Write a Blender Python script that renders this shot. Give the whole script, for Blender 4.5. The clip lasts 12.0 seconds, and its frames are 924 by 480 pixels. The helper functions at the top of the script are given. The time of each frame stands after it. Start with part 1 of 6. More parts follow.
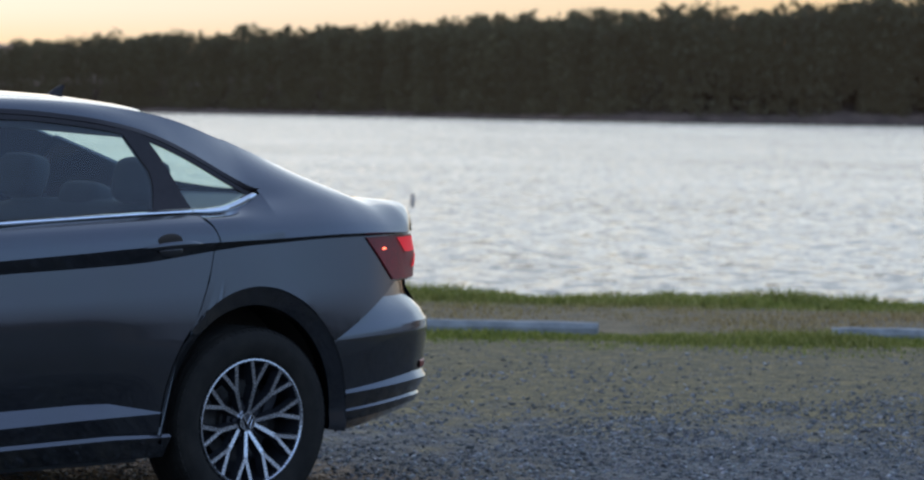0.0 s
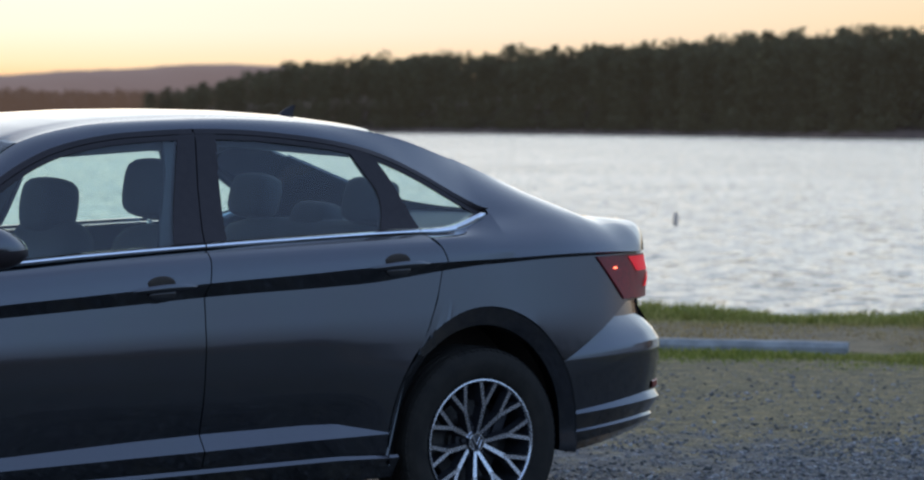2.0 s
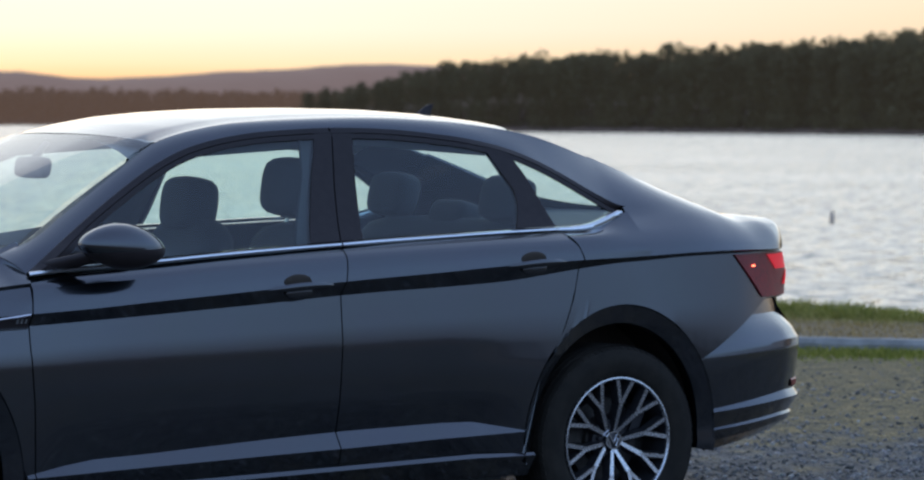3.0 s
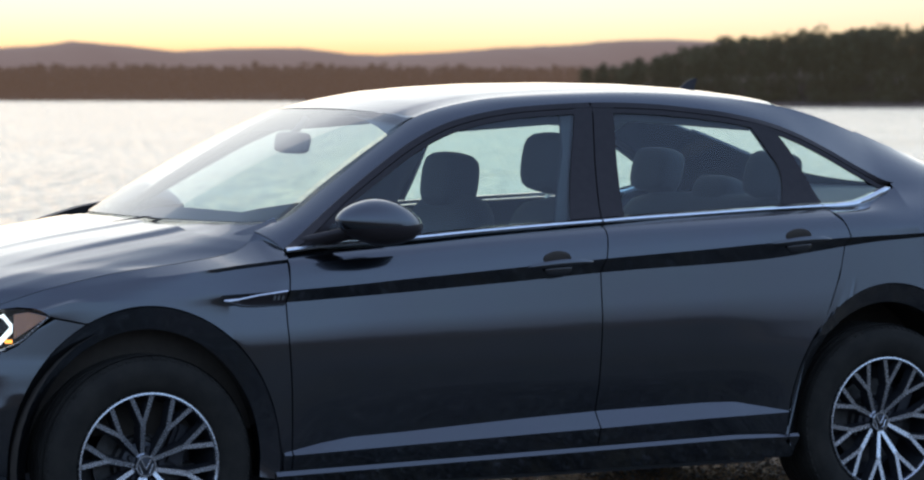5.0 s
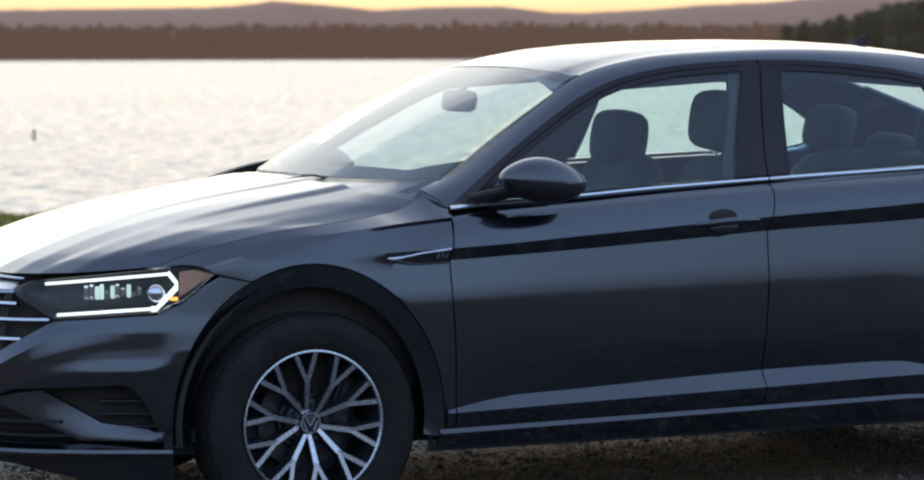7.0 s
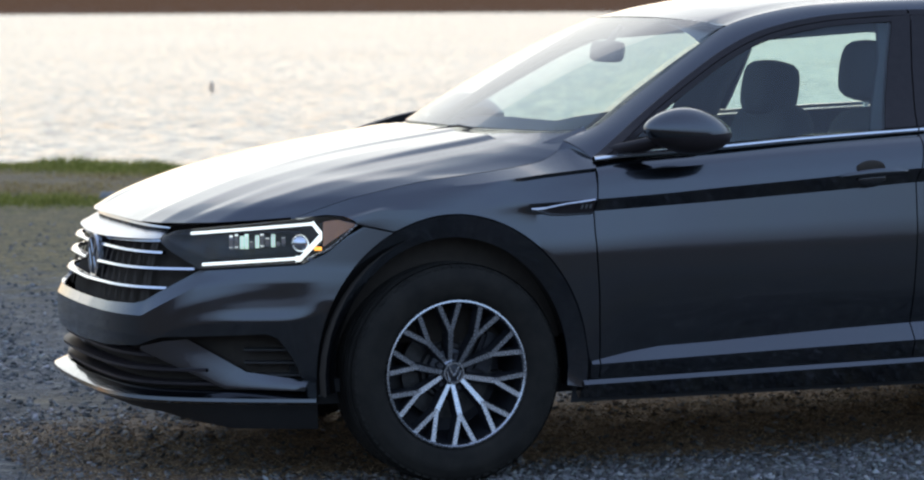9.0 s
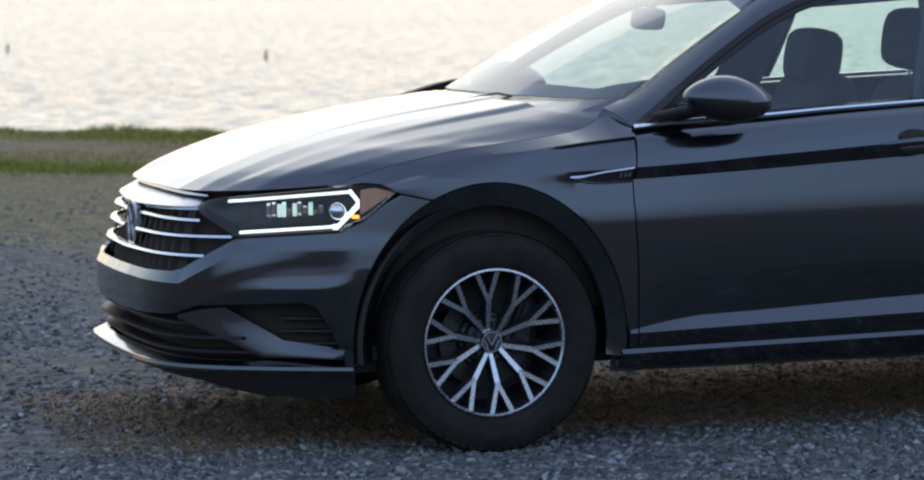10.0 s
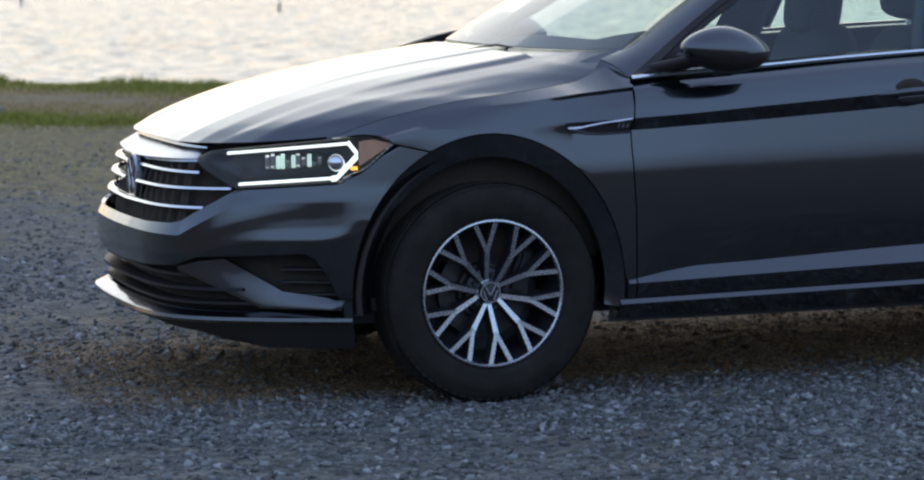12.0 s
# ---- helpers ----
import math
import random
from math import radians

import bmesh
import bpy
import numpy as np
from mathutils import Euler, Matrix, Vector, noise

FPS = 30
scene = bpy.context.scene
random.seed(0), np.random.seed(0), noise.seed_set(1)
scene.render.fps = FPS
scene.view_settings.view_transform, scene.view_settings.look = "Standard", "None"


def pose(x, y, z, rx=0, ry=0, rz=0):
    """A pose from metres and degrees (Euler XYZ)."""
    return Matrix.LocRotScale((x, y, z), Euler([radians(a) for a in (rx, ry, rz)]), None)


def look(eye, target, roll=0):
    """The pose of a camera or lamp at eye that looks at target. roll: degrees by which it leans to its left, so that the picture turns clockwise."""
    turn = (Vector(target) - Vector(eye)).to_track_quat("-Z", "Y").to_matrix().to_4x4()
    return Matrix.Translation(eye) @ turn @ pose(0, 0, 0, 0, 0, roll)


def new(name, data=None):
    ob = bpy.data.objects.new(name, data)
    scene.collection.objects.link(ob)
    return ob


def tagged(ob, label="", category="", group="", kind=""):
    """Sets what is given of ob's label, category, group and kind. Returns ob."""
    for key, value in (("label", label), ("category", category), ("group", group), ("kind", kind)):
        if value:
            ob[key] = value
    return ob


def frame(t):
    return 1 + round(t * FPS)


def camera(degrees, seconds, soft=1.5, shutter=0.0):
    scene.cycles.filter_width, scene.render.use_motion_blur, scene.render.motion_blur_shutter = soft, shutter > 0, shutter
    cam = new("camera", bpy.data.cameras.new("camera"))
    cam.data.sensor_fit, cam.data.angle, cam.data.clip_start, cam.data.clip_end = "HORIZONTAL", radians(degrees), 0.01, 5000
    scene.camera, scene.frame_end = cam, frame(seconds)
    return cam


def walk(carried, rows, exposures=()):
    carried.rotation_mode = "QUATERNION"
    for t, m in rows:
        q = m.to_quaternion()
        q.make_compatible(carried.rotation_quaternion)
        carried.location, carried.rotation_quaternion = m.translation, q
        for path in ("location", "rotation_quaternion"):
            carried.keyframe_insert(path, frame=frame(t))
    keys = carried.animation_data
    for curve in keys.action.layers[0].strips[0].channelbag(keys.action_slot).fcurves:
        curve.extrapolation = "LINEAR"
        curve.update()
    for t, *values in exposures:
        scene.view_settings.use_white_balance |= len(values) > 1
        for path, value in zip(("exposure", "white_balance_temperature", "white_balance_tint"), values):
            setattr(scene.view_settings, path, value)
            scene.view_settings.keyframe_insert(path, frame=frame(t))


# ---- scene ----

# ---- the camera and its walk ----
cam = camera(17.8, 12.0, soft=2.1)
cam.data.dof.use_dof, cam.data.dof.focus_distance, cam.data.dof.aperture_fstop = True, 9.0, 6.3
PATH = [
    (0, (-4.893, -8.939, 1.432), (-3.568, -7.444, 1.342), 0.8),
    (0.5, (-4.835, -8.914, 1.432), (-3.544, -7.39, 1.346), 0.8),
    (1, (-4.786, -8.907, 1.431), (-3.527, -7.355, 1.349), 0.7),
    (1.5, (-4.763, -8.935, 1.43), (-3.541, -7.354, 1.35), 0.5),
    (2, (-4.74, -8.967, 1.431), (-3.556, -7.357, 1.352), 0.4),
    (2.5, (-4.728, -9.009, 1.428), (-3.587, -7.367, 1.35), 0.3),
    (3, (-4.69, -9.024, 1.428), (-3.594, -7.353, 1.348), 0.2),
    (5, (-4.574, -8.937, 1.425), (-3.64, -7.171, 1.328), 0.1),
    (5.5, (-4.528, -8.916, 1.424), (-3.631, -7.131, 1.32), 0.0),
    (6, (-4.487, -8.902, 1.423), (-3.62, -7.103, 1.312), 0.1),
    (6.5, (-4.482, -8.94, 1.425), (-3.642, -7.129, 1.307), 0.0),
    (8.5, (-4.41, -9.038, 1.418), (-3.687, -7.18, 1.27), -0.2),
    (9, (-4.376, -9.021, 1.418), (-3.678, -7.154, 1.261), -0.2),
    (9.5, (-4.337, -9.005, 1.415), (-3.661, -7.13, 1.247), -0.2),
    (10, (-4.316, -9.007, 1.414), (-3.654, -7.129, 1.236), -0.2),
    (10.5, (-4.304, -9.01, 1.414), (-3.648, -7.13, 1.226), -0.3),
    (11, (-4.297, -9.026, 1.416), (-3.643, -7.146, 1.218), -0.3),
    (11.5, (-4.282, -9.044, 1.416), (-3.631, -7.164, 1.21), -0.4),
    (12, (-4.276, -9.051, 1.416), (-3.625, -7.171, 1.205), -0.4),
]
walk(cam, [(t, look(eye, target, roll)) for t, eye, target, roll in PATH], [(0.0, -0.08, 6450, 10), (3.0, -0.05, 6500, 10), (5.0, 0.11, 6750, 10), (8.5, 0.14, 6850, 10), (12.0, 0.12, 6900, 10)])

# ---- sky and sun: the last light, low over the lake ----
SUN_AZ, SUN_EL = radians(20.0), radians(2.5)
world = bpy.data.worlds.new("world")
scene.world = world
world.use_nodes = True
wn = world.node_tree.nodes
sky = wn.new("ShaderNodeTexSky")
sky.sky_type = "NISHITA"
sky.sun_disc = False
sky.sun_elevation = SUN_EL
sky.sun_rotation = SUN_AZ
sky.air_density, sky.dust_density, sky.ozone_density = 1.0, 1.2, 2.0
wn["Background"].inputs["Strength"].default_value = 0.012
# thin high haze over the whole sky: blue-grey overhead, warm and low where the sun has gone
wl = world.node_tree.links
sky_way = wn.new("ShaderNodeTexCoord").outputs["Generated"]
up_axis = wn.new("ShaderNodeSeparateXYZ")
wl.new(sky_way, up_axis.inputs["Vector"])


def haze(stops):
    r = wn.new("ShaderNodeValToRGB")
    for at, _ in stops[1:-1]:
        r.color_ramp.elements.new(at)
    for e, (at, c) in zip(r.color_ramp.elements, stops):
        e.position, e.color = at, (*c, 1)
    wl.new(up_axis.outputs["Z"], r.inputs["Fac"])
    return r.outputs["Color"]


sunset = haze(((0.0, (0.74, 0.38, 0.15)), (0.011, (0.84, 0.52, 0.24)), (0.019, (0.95, 0.80, 0.55)), (0.030, (0.99, 0.94, 0.81)), (0.07, (1.0, 1.04, 1.02)), (0.2, (1.03, 1.15, 1.23)), (0.45, (0.96, 1.07, 1.20)), (0.7, (0.52, 0.63, 0.86)), (1.0, (0.35, 0.47, 0.76))))
dusk = haze(((0.0, (0.17, 0.20, 0.28)), (0.05, (0.27, 0.36, 0.55)), (0.13, (0.38, 0.55, 0.86)), (0.24, (0.49, 0.75, 1.20)), (0.48, (0.47, 0.72, 1.24)), (1.0, (0.35, 0.49, 0.86))))
flank = haze(((0.0, (0.60, 0.30, 0.13)), (0.018, (0.84, 0.50, 0.24)), (0.036, (1.0, 0.74, 0.43)), (0.065, (0.98, 0.88, 0.68)), (0.12, (0.94, 1.02, 1.04)), (0.2, (0.96, 1.12, 1.24)), (0.45, (0.90, 1.04, 1.20)), (0.7, (0.52, 0.63, 0.86)), (1.0, (0.35, 0.47, 0.76))))
facing = wn.new("ShaderNodeVectorMath")
facing.operation = "DOT_PRODUCT"
facing.inputs[1].default_value = (math.sin(SUN_AZ), math.cos(SUN_AZ), 0)
wl.new(sky_way, facing.inputs[0])
side_fac = wn.new("ShaderNodeMapRange")
side_fac.interpolation_type = "SMOOTHSTEP"
side_fac.inputs["From Min"].default_value, side_fac.inputs["From Max"].default_value = 0.0, 0.97
wl.new(facing.outputs["Value"], side_fac.inputs["Value"])
near_fac = wn.new("ShaderNodeMapRange")
near_fac.inputs["From Min"].default_value, near_fac.inputs["From Max"].default_value = 0.88, 0.985
wl.new(facing.outputs["Value"], near_fac.inputs["Value"])
warm = wn.new("ShaderNodeMix")
warm.data_type = "RGBA"
wl.new(near_fac.outputs["Result"], warm.inputs["Factor"])
wl.new(flank, warm.inputs["A"])
wl.new(sunset, warm.inputs["B"])
veil = wn.new("ShaderNodeMix")
veil.data_type = "RGBA"
wl.new(side_fac.outputs["Result"], veil.inputs["Factor"])
wl.new(dusk, veil.inputs["A"])
wl.new(warm.outputs["Result"], veil.inputs["B"])
thin = wn.new("ShaderNodeBackground")
wl.new(veil.outputs["Result"], thin.inputs["Color"])
thin.inputs["Strength"].default_value = 1.0
both_skies = wn.new("ShaderNodeAddShader")
wl.new(sky.outputs["Color"], wn["Background"].inputs["Color"])
wl.new(wn["Background"].outputs["Background"], both_skies.inputs[0])
wl.new(thin.outputs["Background"], both_skies.inputs[1])
wl.new(both_skies.outputs["Shader"], wn["World Output"].inputs["Surface"])

sun_data = bpy.data.lights.new("sun", "SUN")
sun_data.energy, sun_data.angle, sun_data.color = 0.42, radians(70.0), (1.0, 0.89, 0.78)
sun = new("sun", sun_data)
toward_sun = Vector((math.sin(SUN_AZ) * math.cos(SUN_EL + 0.03), math.cos(SUN_AZ) * math.cos(SUN_EL + 0.03), math.sin(SUN_EL + 0.03)))
sun.matrix_world = toward_sun.to_track_quat("Z", "Y").to_matrix().to_4x4()


# ---- materials ----
def material(name):
    m = bpy.data.materials.new(name)
    m.use_nodes = True
    return m, m.node_tree.nodes, m.node_tree.links, m.node_tree.nodes["Principled BSDF"]


def noise_node(n, l, scale, detail=4.0, rough=0.6, coord=None):
    t = n.new("ShaderNodeTexNoise")
    t.inputs["Scale"].default_value, t.inputs["Detail"].default_value, t.inputs["Roughness"].default_value = scale, detail, rough
    if coord is not None:
        l.new(coord, t.inputs["Vector"])
    return t


def ramp_node(n, l, fac, stops):
    r = n.new("ShaderNodeValToRGB")
    while len(r.color_ramp.elements) < len(stops):
        r.color_ramp.elements.new(0.5)
    for e, (p, c) in zip(r.color_ramp.elements, stops):
        e.position, e.color = p, (*c, 1)
    l.new(fac, r.inputs["Fac"])
    return r


def mix_node(n, l, fac, a, b, blend="MIX"):
    x = n.new("ShaderNodeMix")
    x.data_type, x.blend_type = "RGBA", blend
    for sock, v in ((x.inputs["Factor"], fac), (x.inputs["A"], a), (x.inputs["B"], b)):
        if isinstance(v, (int, float)):
            sock.default_value = v
        elif isinstance(v, tuple):
            sock.default_value = (*v, 1)
        else:
            l.new(v, sock)
    return x.outputs["Result"]


def bump_node(n, l, height, strength, distance, bsdf, before=None):
    b = n.new("ShaderNodeBump")
    b.inputs["Strength"].default_value, b.inputs["Distance"].default_value = strength, distance
    l.new(height, b.inputs["Height"])
    if before is not None:
        l.new(before.outputs["Normal"], b.inputs["Normal"])
    l.new(b.outputs["Normal"], bsdf.inputs["Normal"])
    return b


def simple(name, color, rough, metal=0.0, vary=0.12, scale=40.0, bump=0.0, bump_scale=200.0, coat=0.0):
    """A plain surface with a little variation in tone and gloss, and fine relief."""
    m, n, l, p = material(name)
    co = n.new("ShaderNodeTexCoord").outputs["Object"]
    t = noise_node(n, l, scale, coord=co)
    lo, hi = tuple(c * (1 - vary) for c in color), tuple(min(1, c * (1 + vary)) for c in color)
    r = ramp_node(n, l, t.outputs["Fac"], ((0.3, lo), (0.7, hi)))
    l.new(r.outputs["Color"], p.inputs["Base Color"])
    rr = n.new("ShaderNodeMapRange")
    rr.inputs["To Min"].default_value, rr.inputs["To Max"].default_value = rough * 0.85, min(1, rough * 1.15)
    l.new(t.outputs["Fac"], rr.inputs["Value"])
    l.new(rr.outputs["Result"], p.inputs["Roughness"])
    p.inputs["Metallic"].default_value = metal
    p.inputs["Coat Weight"].default_value = coat
    if bump:
        bump_node(n, l, noise_node(n, l, bump_scale, coord=co).outputs["Fac"], 0.5, bump, p)
    return m


LAKE_N = Vector((0.725, 0.689, 0))      # level way from the car to the lake
LAKE_S = Vector((0.689, -0.725, 0))     # along the shore
WATER_Z = -1.0


def lake_dist(n, l):
    """Distance of a point from the lot towards the lake, as a shader value."""
    g = n.new("ShaderNodeNewGeometry")
    d = n.new("ShaderNodeVectorMath")
    d.operation = "DOT_PRODUCT"
    d.inputs[1].default_value = LAKE_N
    l.new(g.outputs["Position"], d.inputs[0])
    return d.outputs["Value"], g.outputs["Position"]


def ground_material():
    m, n, l, p = material("gravel_and_turf")
    d, pos = lake_dist(n, l)
    big = noise_node(n, l, 0.55, 5, 0.6, pos)
    mid = noise_node(n, l, 4.0, 6, 0.65, pos)
    fine = n.new("ShaderNodeTexVoronoi")
    fine.inputs["Scale"].default_value = 38.0
    l.new(pos, fine.inputs["Vector"])
    fine2 = n.new("ShaderNodeTexVoronoi")
    fine2.inputs["Scale"].default_value = 95.0
    l.new(pos, fine2.inputs["Vector"])
    stones = ramp_node(n, l, fine.outputs["Color"], ((0.0, (0.020, 0.019, 0.018)), (0.45, (0.100, 0.097, 0.092)), (1.0, (0.26, 0.255, 0.245))))
    stones2 = ramp_node(n, l, fine2.outputs["Color"], ((0.0, (0.022, 0.021, 0.020)), (1.0, (0.19, 0.185, 0.175))))
    gravel = mix_node(n, l, 0.4, stones.outputs["Color"], stones2.outputs["Color"])
    earth = ramp_node(n, l, mid.outputs["Fac"], ((0.3, (0.075, 0.058, 0.034)), (0.7, (0.20, 0.16, 0.10))))
    patch = ramp_node(n, l, big.outputs["Fac"], ((0.48, (0, 0, 0)), (0.66, (0.7, 0.7, 0.7))))
    lot = mix_node(n, l, patch.outputs["Color"], gravel, earth.outputs["Color"])
    # ground under the car browned, the low sun's warmth put into its colour
    at = n.new("ShaderNodeSeparateXYZ")
    l.new(pos, at.inputs["Vector"])
    low_sun_tint = None
    for axis, centre, half in (("X", 0.1, 2.5), ("Y", 0.1, 0.82)):
        off = n.new("ShaderNodeMath")
        off.operation = "SUBTRACT"
        l.new(at.outputs[axis], off.inputs[0])
        off.inputs[1].default_value = centre
        far = n.new("ShaderNodeMath")
        far.operation = "ABSOLUTE"
        l.new(off.outputs["Value"], far.inputs[0])
        rag = n.new("ShaderNodeMath")
        rag.operation = "MULTIPLY_ADD"
        l.new(mid.outputs["Fac"], rag.inputs[0])
        rag.inputs[1].default_value = 0.4
        l.new(far.outputs["Value"], rag.inputs[2])
        edge_in = n.new("ShaderNodeMapRange")
        edge_in.inputs["From Min"].default_value, edge_in.inputs["From Max"].default_value = half + 0.30, half
        l.new(rag.outputs["Value"], edge_in.inputs["Value"])
        if low_sun_tint is None:
            low_sun_tint = edge_in.outputs["Result"]
        else:
            both = n.new("ShaderNodeMath")
            both.operation = "MULTIPLY"
            l.new(low_sun_tint, both.inputs[0])
            l.new(edge_in.outputs["Result"], both.inputs[1])
            low_sun_tint = both.outputs["Value"]
    soil = ramp_node(n, l, fine2.outputs["Color"], ((0.0, (0.10, 0.062, 0.032)), (0.6, (0.22, 0.140, 0.078)), (1.0, (0.36, 0.25, 0.15))))
    lot = mix_node(n, l, low_sun_tint, lot, soil.outputs["Color"])
    # thin turf creeps into the gravel towards the lake
    edge = n.new("ShaderNodeMapRange")
    edge.inputs["From Min"].default_value, edge.inputs["From Max"].default_value = 1.6, 7.6
    l.new(d, edge.inputs["Value"])
    add = n.new("ShaderNodeMath")
    add.operation = "MULTIPLY_ADD"
    l.new(mid.outputs["Fac"], add.inputs[0])
    add.inputs[1].default_value = 1.1
    l.new(edge.outputs["Result"], add.inputs[2])
    mask = ramp_node(n, l, add.outputs["Value"], ((0.74, (0, 0, 0)), (1.2, (1, 1, 1))))
    turf = ramp_node(n, l, fine2.outputs["Color"], ((0.1, (0.07, 0.056, 0.022)), (0.6, (0.20, 0.152, 0.062)), (1.0, (0.34, 0.262, 0.125))))
    col = mix_node(n, l, mask.outputs["Color"], lot, turf.outputs["Color"])
    # tufts, bare spots and wheel tracks
    blot = noise_node(n, l, 7.0, 7, 0.72, pos)
    spots = ramp_node(n, l, blot.outputs["Fac"], ((0.36, (0.42, 0.44, 0.46)), (0.50, (1.0, 0.98, 0.94)), (0.64, (1.45, 1.36, 1.12))))
    col = mix_node(n, l, 1.0, col, spots.outputs["Color"], "MULTIPLY")
    # closed sward on the bank itself
    bank = n.new("ShaderNodeMapRange")
    bank.inputs["From Min"].default_value, bank.inputs["From Max"].default_value = 8.3, 9.0
    l.new(d, bank.inputs["Value"])
    sward = ramp_node(n, l, mid.outputs["Fac"], ((0.35, (0.13, 0.092, 0.042)), (0.65, (0.26, 0.185, 0.09))))
    col = mix_node(n, l, bank.outputs["Result"], col, sward.outputs["Color"])
    # ground behind the camera, out of view, browned to tint the car's reflections
    unseen_brown = n.new("ShaderNodeMapRange")
    unseen_brown.inputs["From Min"].default_value, unseen_brown.inputs["From Max"].default_value = -3.6, -5.2
    l.new(d, unseen_brown.inputs["Value"])
    col = mix_node(n, l, unseen_brown.outputs["Result"], col, ramp_node(n, l, mid.outputs["Fac"], ((0.3, (0.11, 0.070, 0.038)), (0.7, (0.19, 0.125, 0.072)))).outputs["Color"])
    l.new(col, p.inputs["Base Color"])
    p.inputs["Roughness"].default_value = 0.85
    b = bump_node(n, l, mid.outputs["Fac"], 0.9, 0.05, p)
    bump_node(n, l, fine.outputs["Distance"], 0.9, 0.016, p, b)
    return m


def water_material():
    m, n, l, p = material("lake_water")
    p.inputs["Base Color"].default_value = (0.012, 0.030, 0.036, 1)
    p.inputs["Roughness"].default_value = 0.09
    p.inputs["IOR"].default_value = 1.6
    pos = n.new("ShaderNodeNewGeometry").outputs["Position"]
    mp = n.new("ShaderNodeMapping")
    mp.inputs["Rotation"].default_value = (0, 0, radians(33))
    mp.inputs["Scale"].default_value = (0.75, 1.0, 1.0)
    l.new(pos, mp.inputs["Vector"])
    # chop: the slopes of small waves, stronger where the wind strikes
    w1 = noise_node(n, l, 2.3, 5, 0.72, mp.outputs["Vector"])
    w2 = noise_node(n, l, 0.05, 3, 0.5, mp.outputs["Vector"])
    gust = n.new("ShaderNodeMapRange")
    gust.inputs["From Min"].default_value, gust.inputs["From Max"].default_value = 0.3, 0.7
    gust.inputs["To Min"].default_value, gust.inputs["To Max"].default_value = 0.75, 1.35
    l.new(w2.outputs["Fac"], gust.inputs["Value"])
    off = n.new("ShaderNodeVectorMath")
    off.operation = "SUBTRACT"
    off.inputs[1].default_value = (0.5, 0.5, 0.5)
    l.new(w1.outputs["Color"], off.inputs[0])
    slope = n.new("ShaderNodeVectorMath")
    slope.operation = "SCALE"
    l.new(off.outputs["Vector"], slope.inputs[0])
    l.new(gust.outputs["Result"], slope.inputs["Scale"])
    flat = n.new("ShaderNodeVectorMath")
    flat.operation = "MULTIPLY_ADD"
    flat.inputs[1].default_value = (1.0, 1.0, 0.0)
    flat.inputs[2].default_value = (-0.066, -0.063, 1.0)
    l.new(slope.outputs["Vector"], flat.inputs[0])
    unit = n.new("ShaderNodeVectorMath")
    unit.operation = "NORMALIZE"
    l.new(flat.outputs["Vector"], unit.inputs[0])
    l.new(unit.outputs["Vector"], p.inputs["Normal"])
    return m


M_GROUND, M_WATER = ground_material(), water_material()


# ---- building helpers ----
def mesh_object(name, bm, mat, parent=None, smooth=None, label=""):
    me = bpy.data.meshes.new(name)
    bm.normal_update()
    bm.to_mesh(me)
    bm.free()
    me.materials.append(mat)
    if smooth is not None:
        me.shade_smooth()
        me.set_sharp_from_angle(angle=radians(smooth))
    ob = new(name, me)
    if parent is not None:
        ob.parent = parent
    if label:
        tagged(ob, label)
    return ob


def part(name, bm, mat, parent, label="", smooth=30):
    return mesh_object(name, bm, mat, parent, smooth, label)


def raw_object(name, verts, faces, mat, parent=None, smooth=None):
    me = bpy.data.meshes.new(name)
    me.from_pydata(verts, [], faces)
    me.update()
    me.materials.append(mat)
    if smooth is not None:
        me.shade_smooth()
        me.set_sharp_from_angle(angle=radians(smooth))
    ob = new(name, me)
    if parent is not None:
        ob.parent = parent
    return ob


def array_object(name, verts, faces, mat):
    """A mesh from numpy arrays: points (n, 3), and faces that all have the same number of corners."""
    me = bpy.data.meshes.new(name)
    me.vertices.add(len(verts))
    me.vertices.foreach_set("co", verts.astype(np.float32).ravel())
    me.loops.add(faces.size)
    me.loops.foreach_set("vertex_index", faces.astype(np.int32).ravel())
    me.polygons.add(len(faces))
    me.polygons.foreach_set("loop_start", np.arange(0, faces.size, faces.shape[1], dtype=np.int32))
    me.update(calc_edges=True)
    me.validate()
    me.materials.append(mat)
    return new(name, me)


def interp(x, xs, ys):
    return float(np.interp(x, xs, ys))


# ---- ground, lake, far shores ----
def ground_height(s, d):
    z = interp(d, (-60, 8.2, 9.4, 11.0, 12.9, 13.6, 15.5, 22, 80), (0.0, 0.0, 0.0, -0.02, -0.07, -0.3, -1.25, -2.2, -3.0))
    rough = 0.012 * noise.noise(Vector((s * 0.9, d * 0.9, 3.1))) + 0.006 * noise.noise(Vector((s * 3.3, d * 3.3, 1.7)))
    side = 0.007 * min(10.0, max(-4.0, -s - 2.0)) * min(1.0, max(0.0, (d - 8.6) / 2.0))
    side += 0.055 * min(1.0, max(0.0, (s + 3.5) / 3.5)) * min(1.0, max(0.0, (d - 8.6) / 2.0))
    return z + side + rough * (1.0 if d < 14 else 0.0)


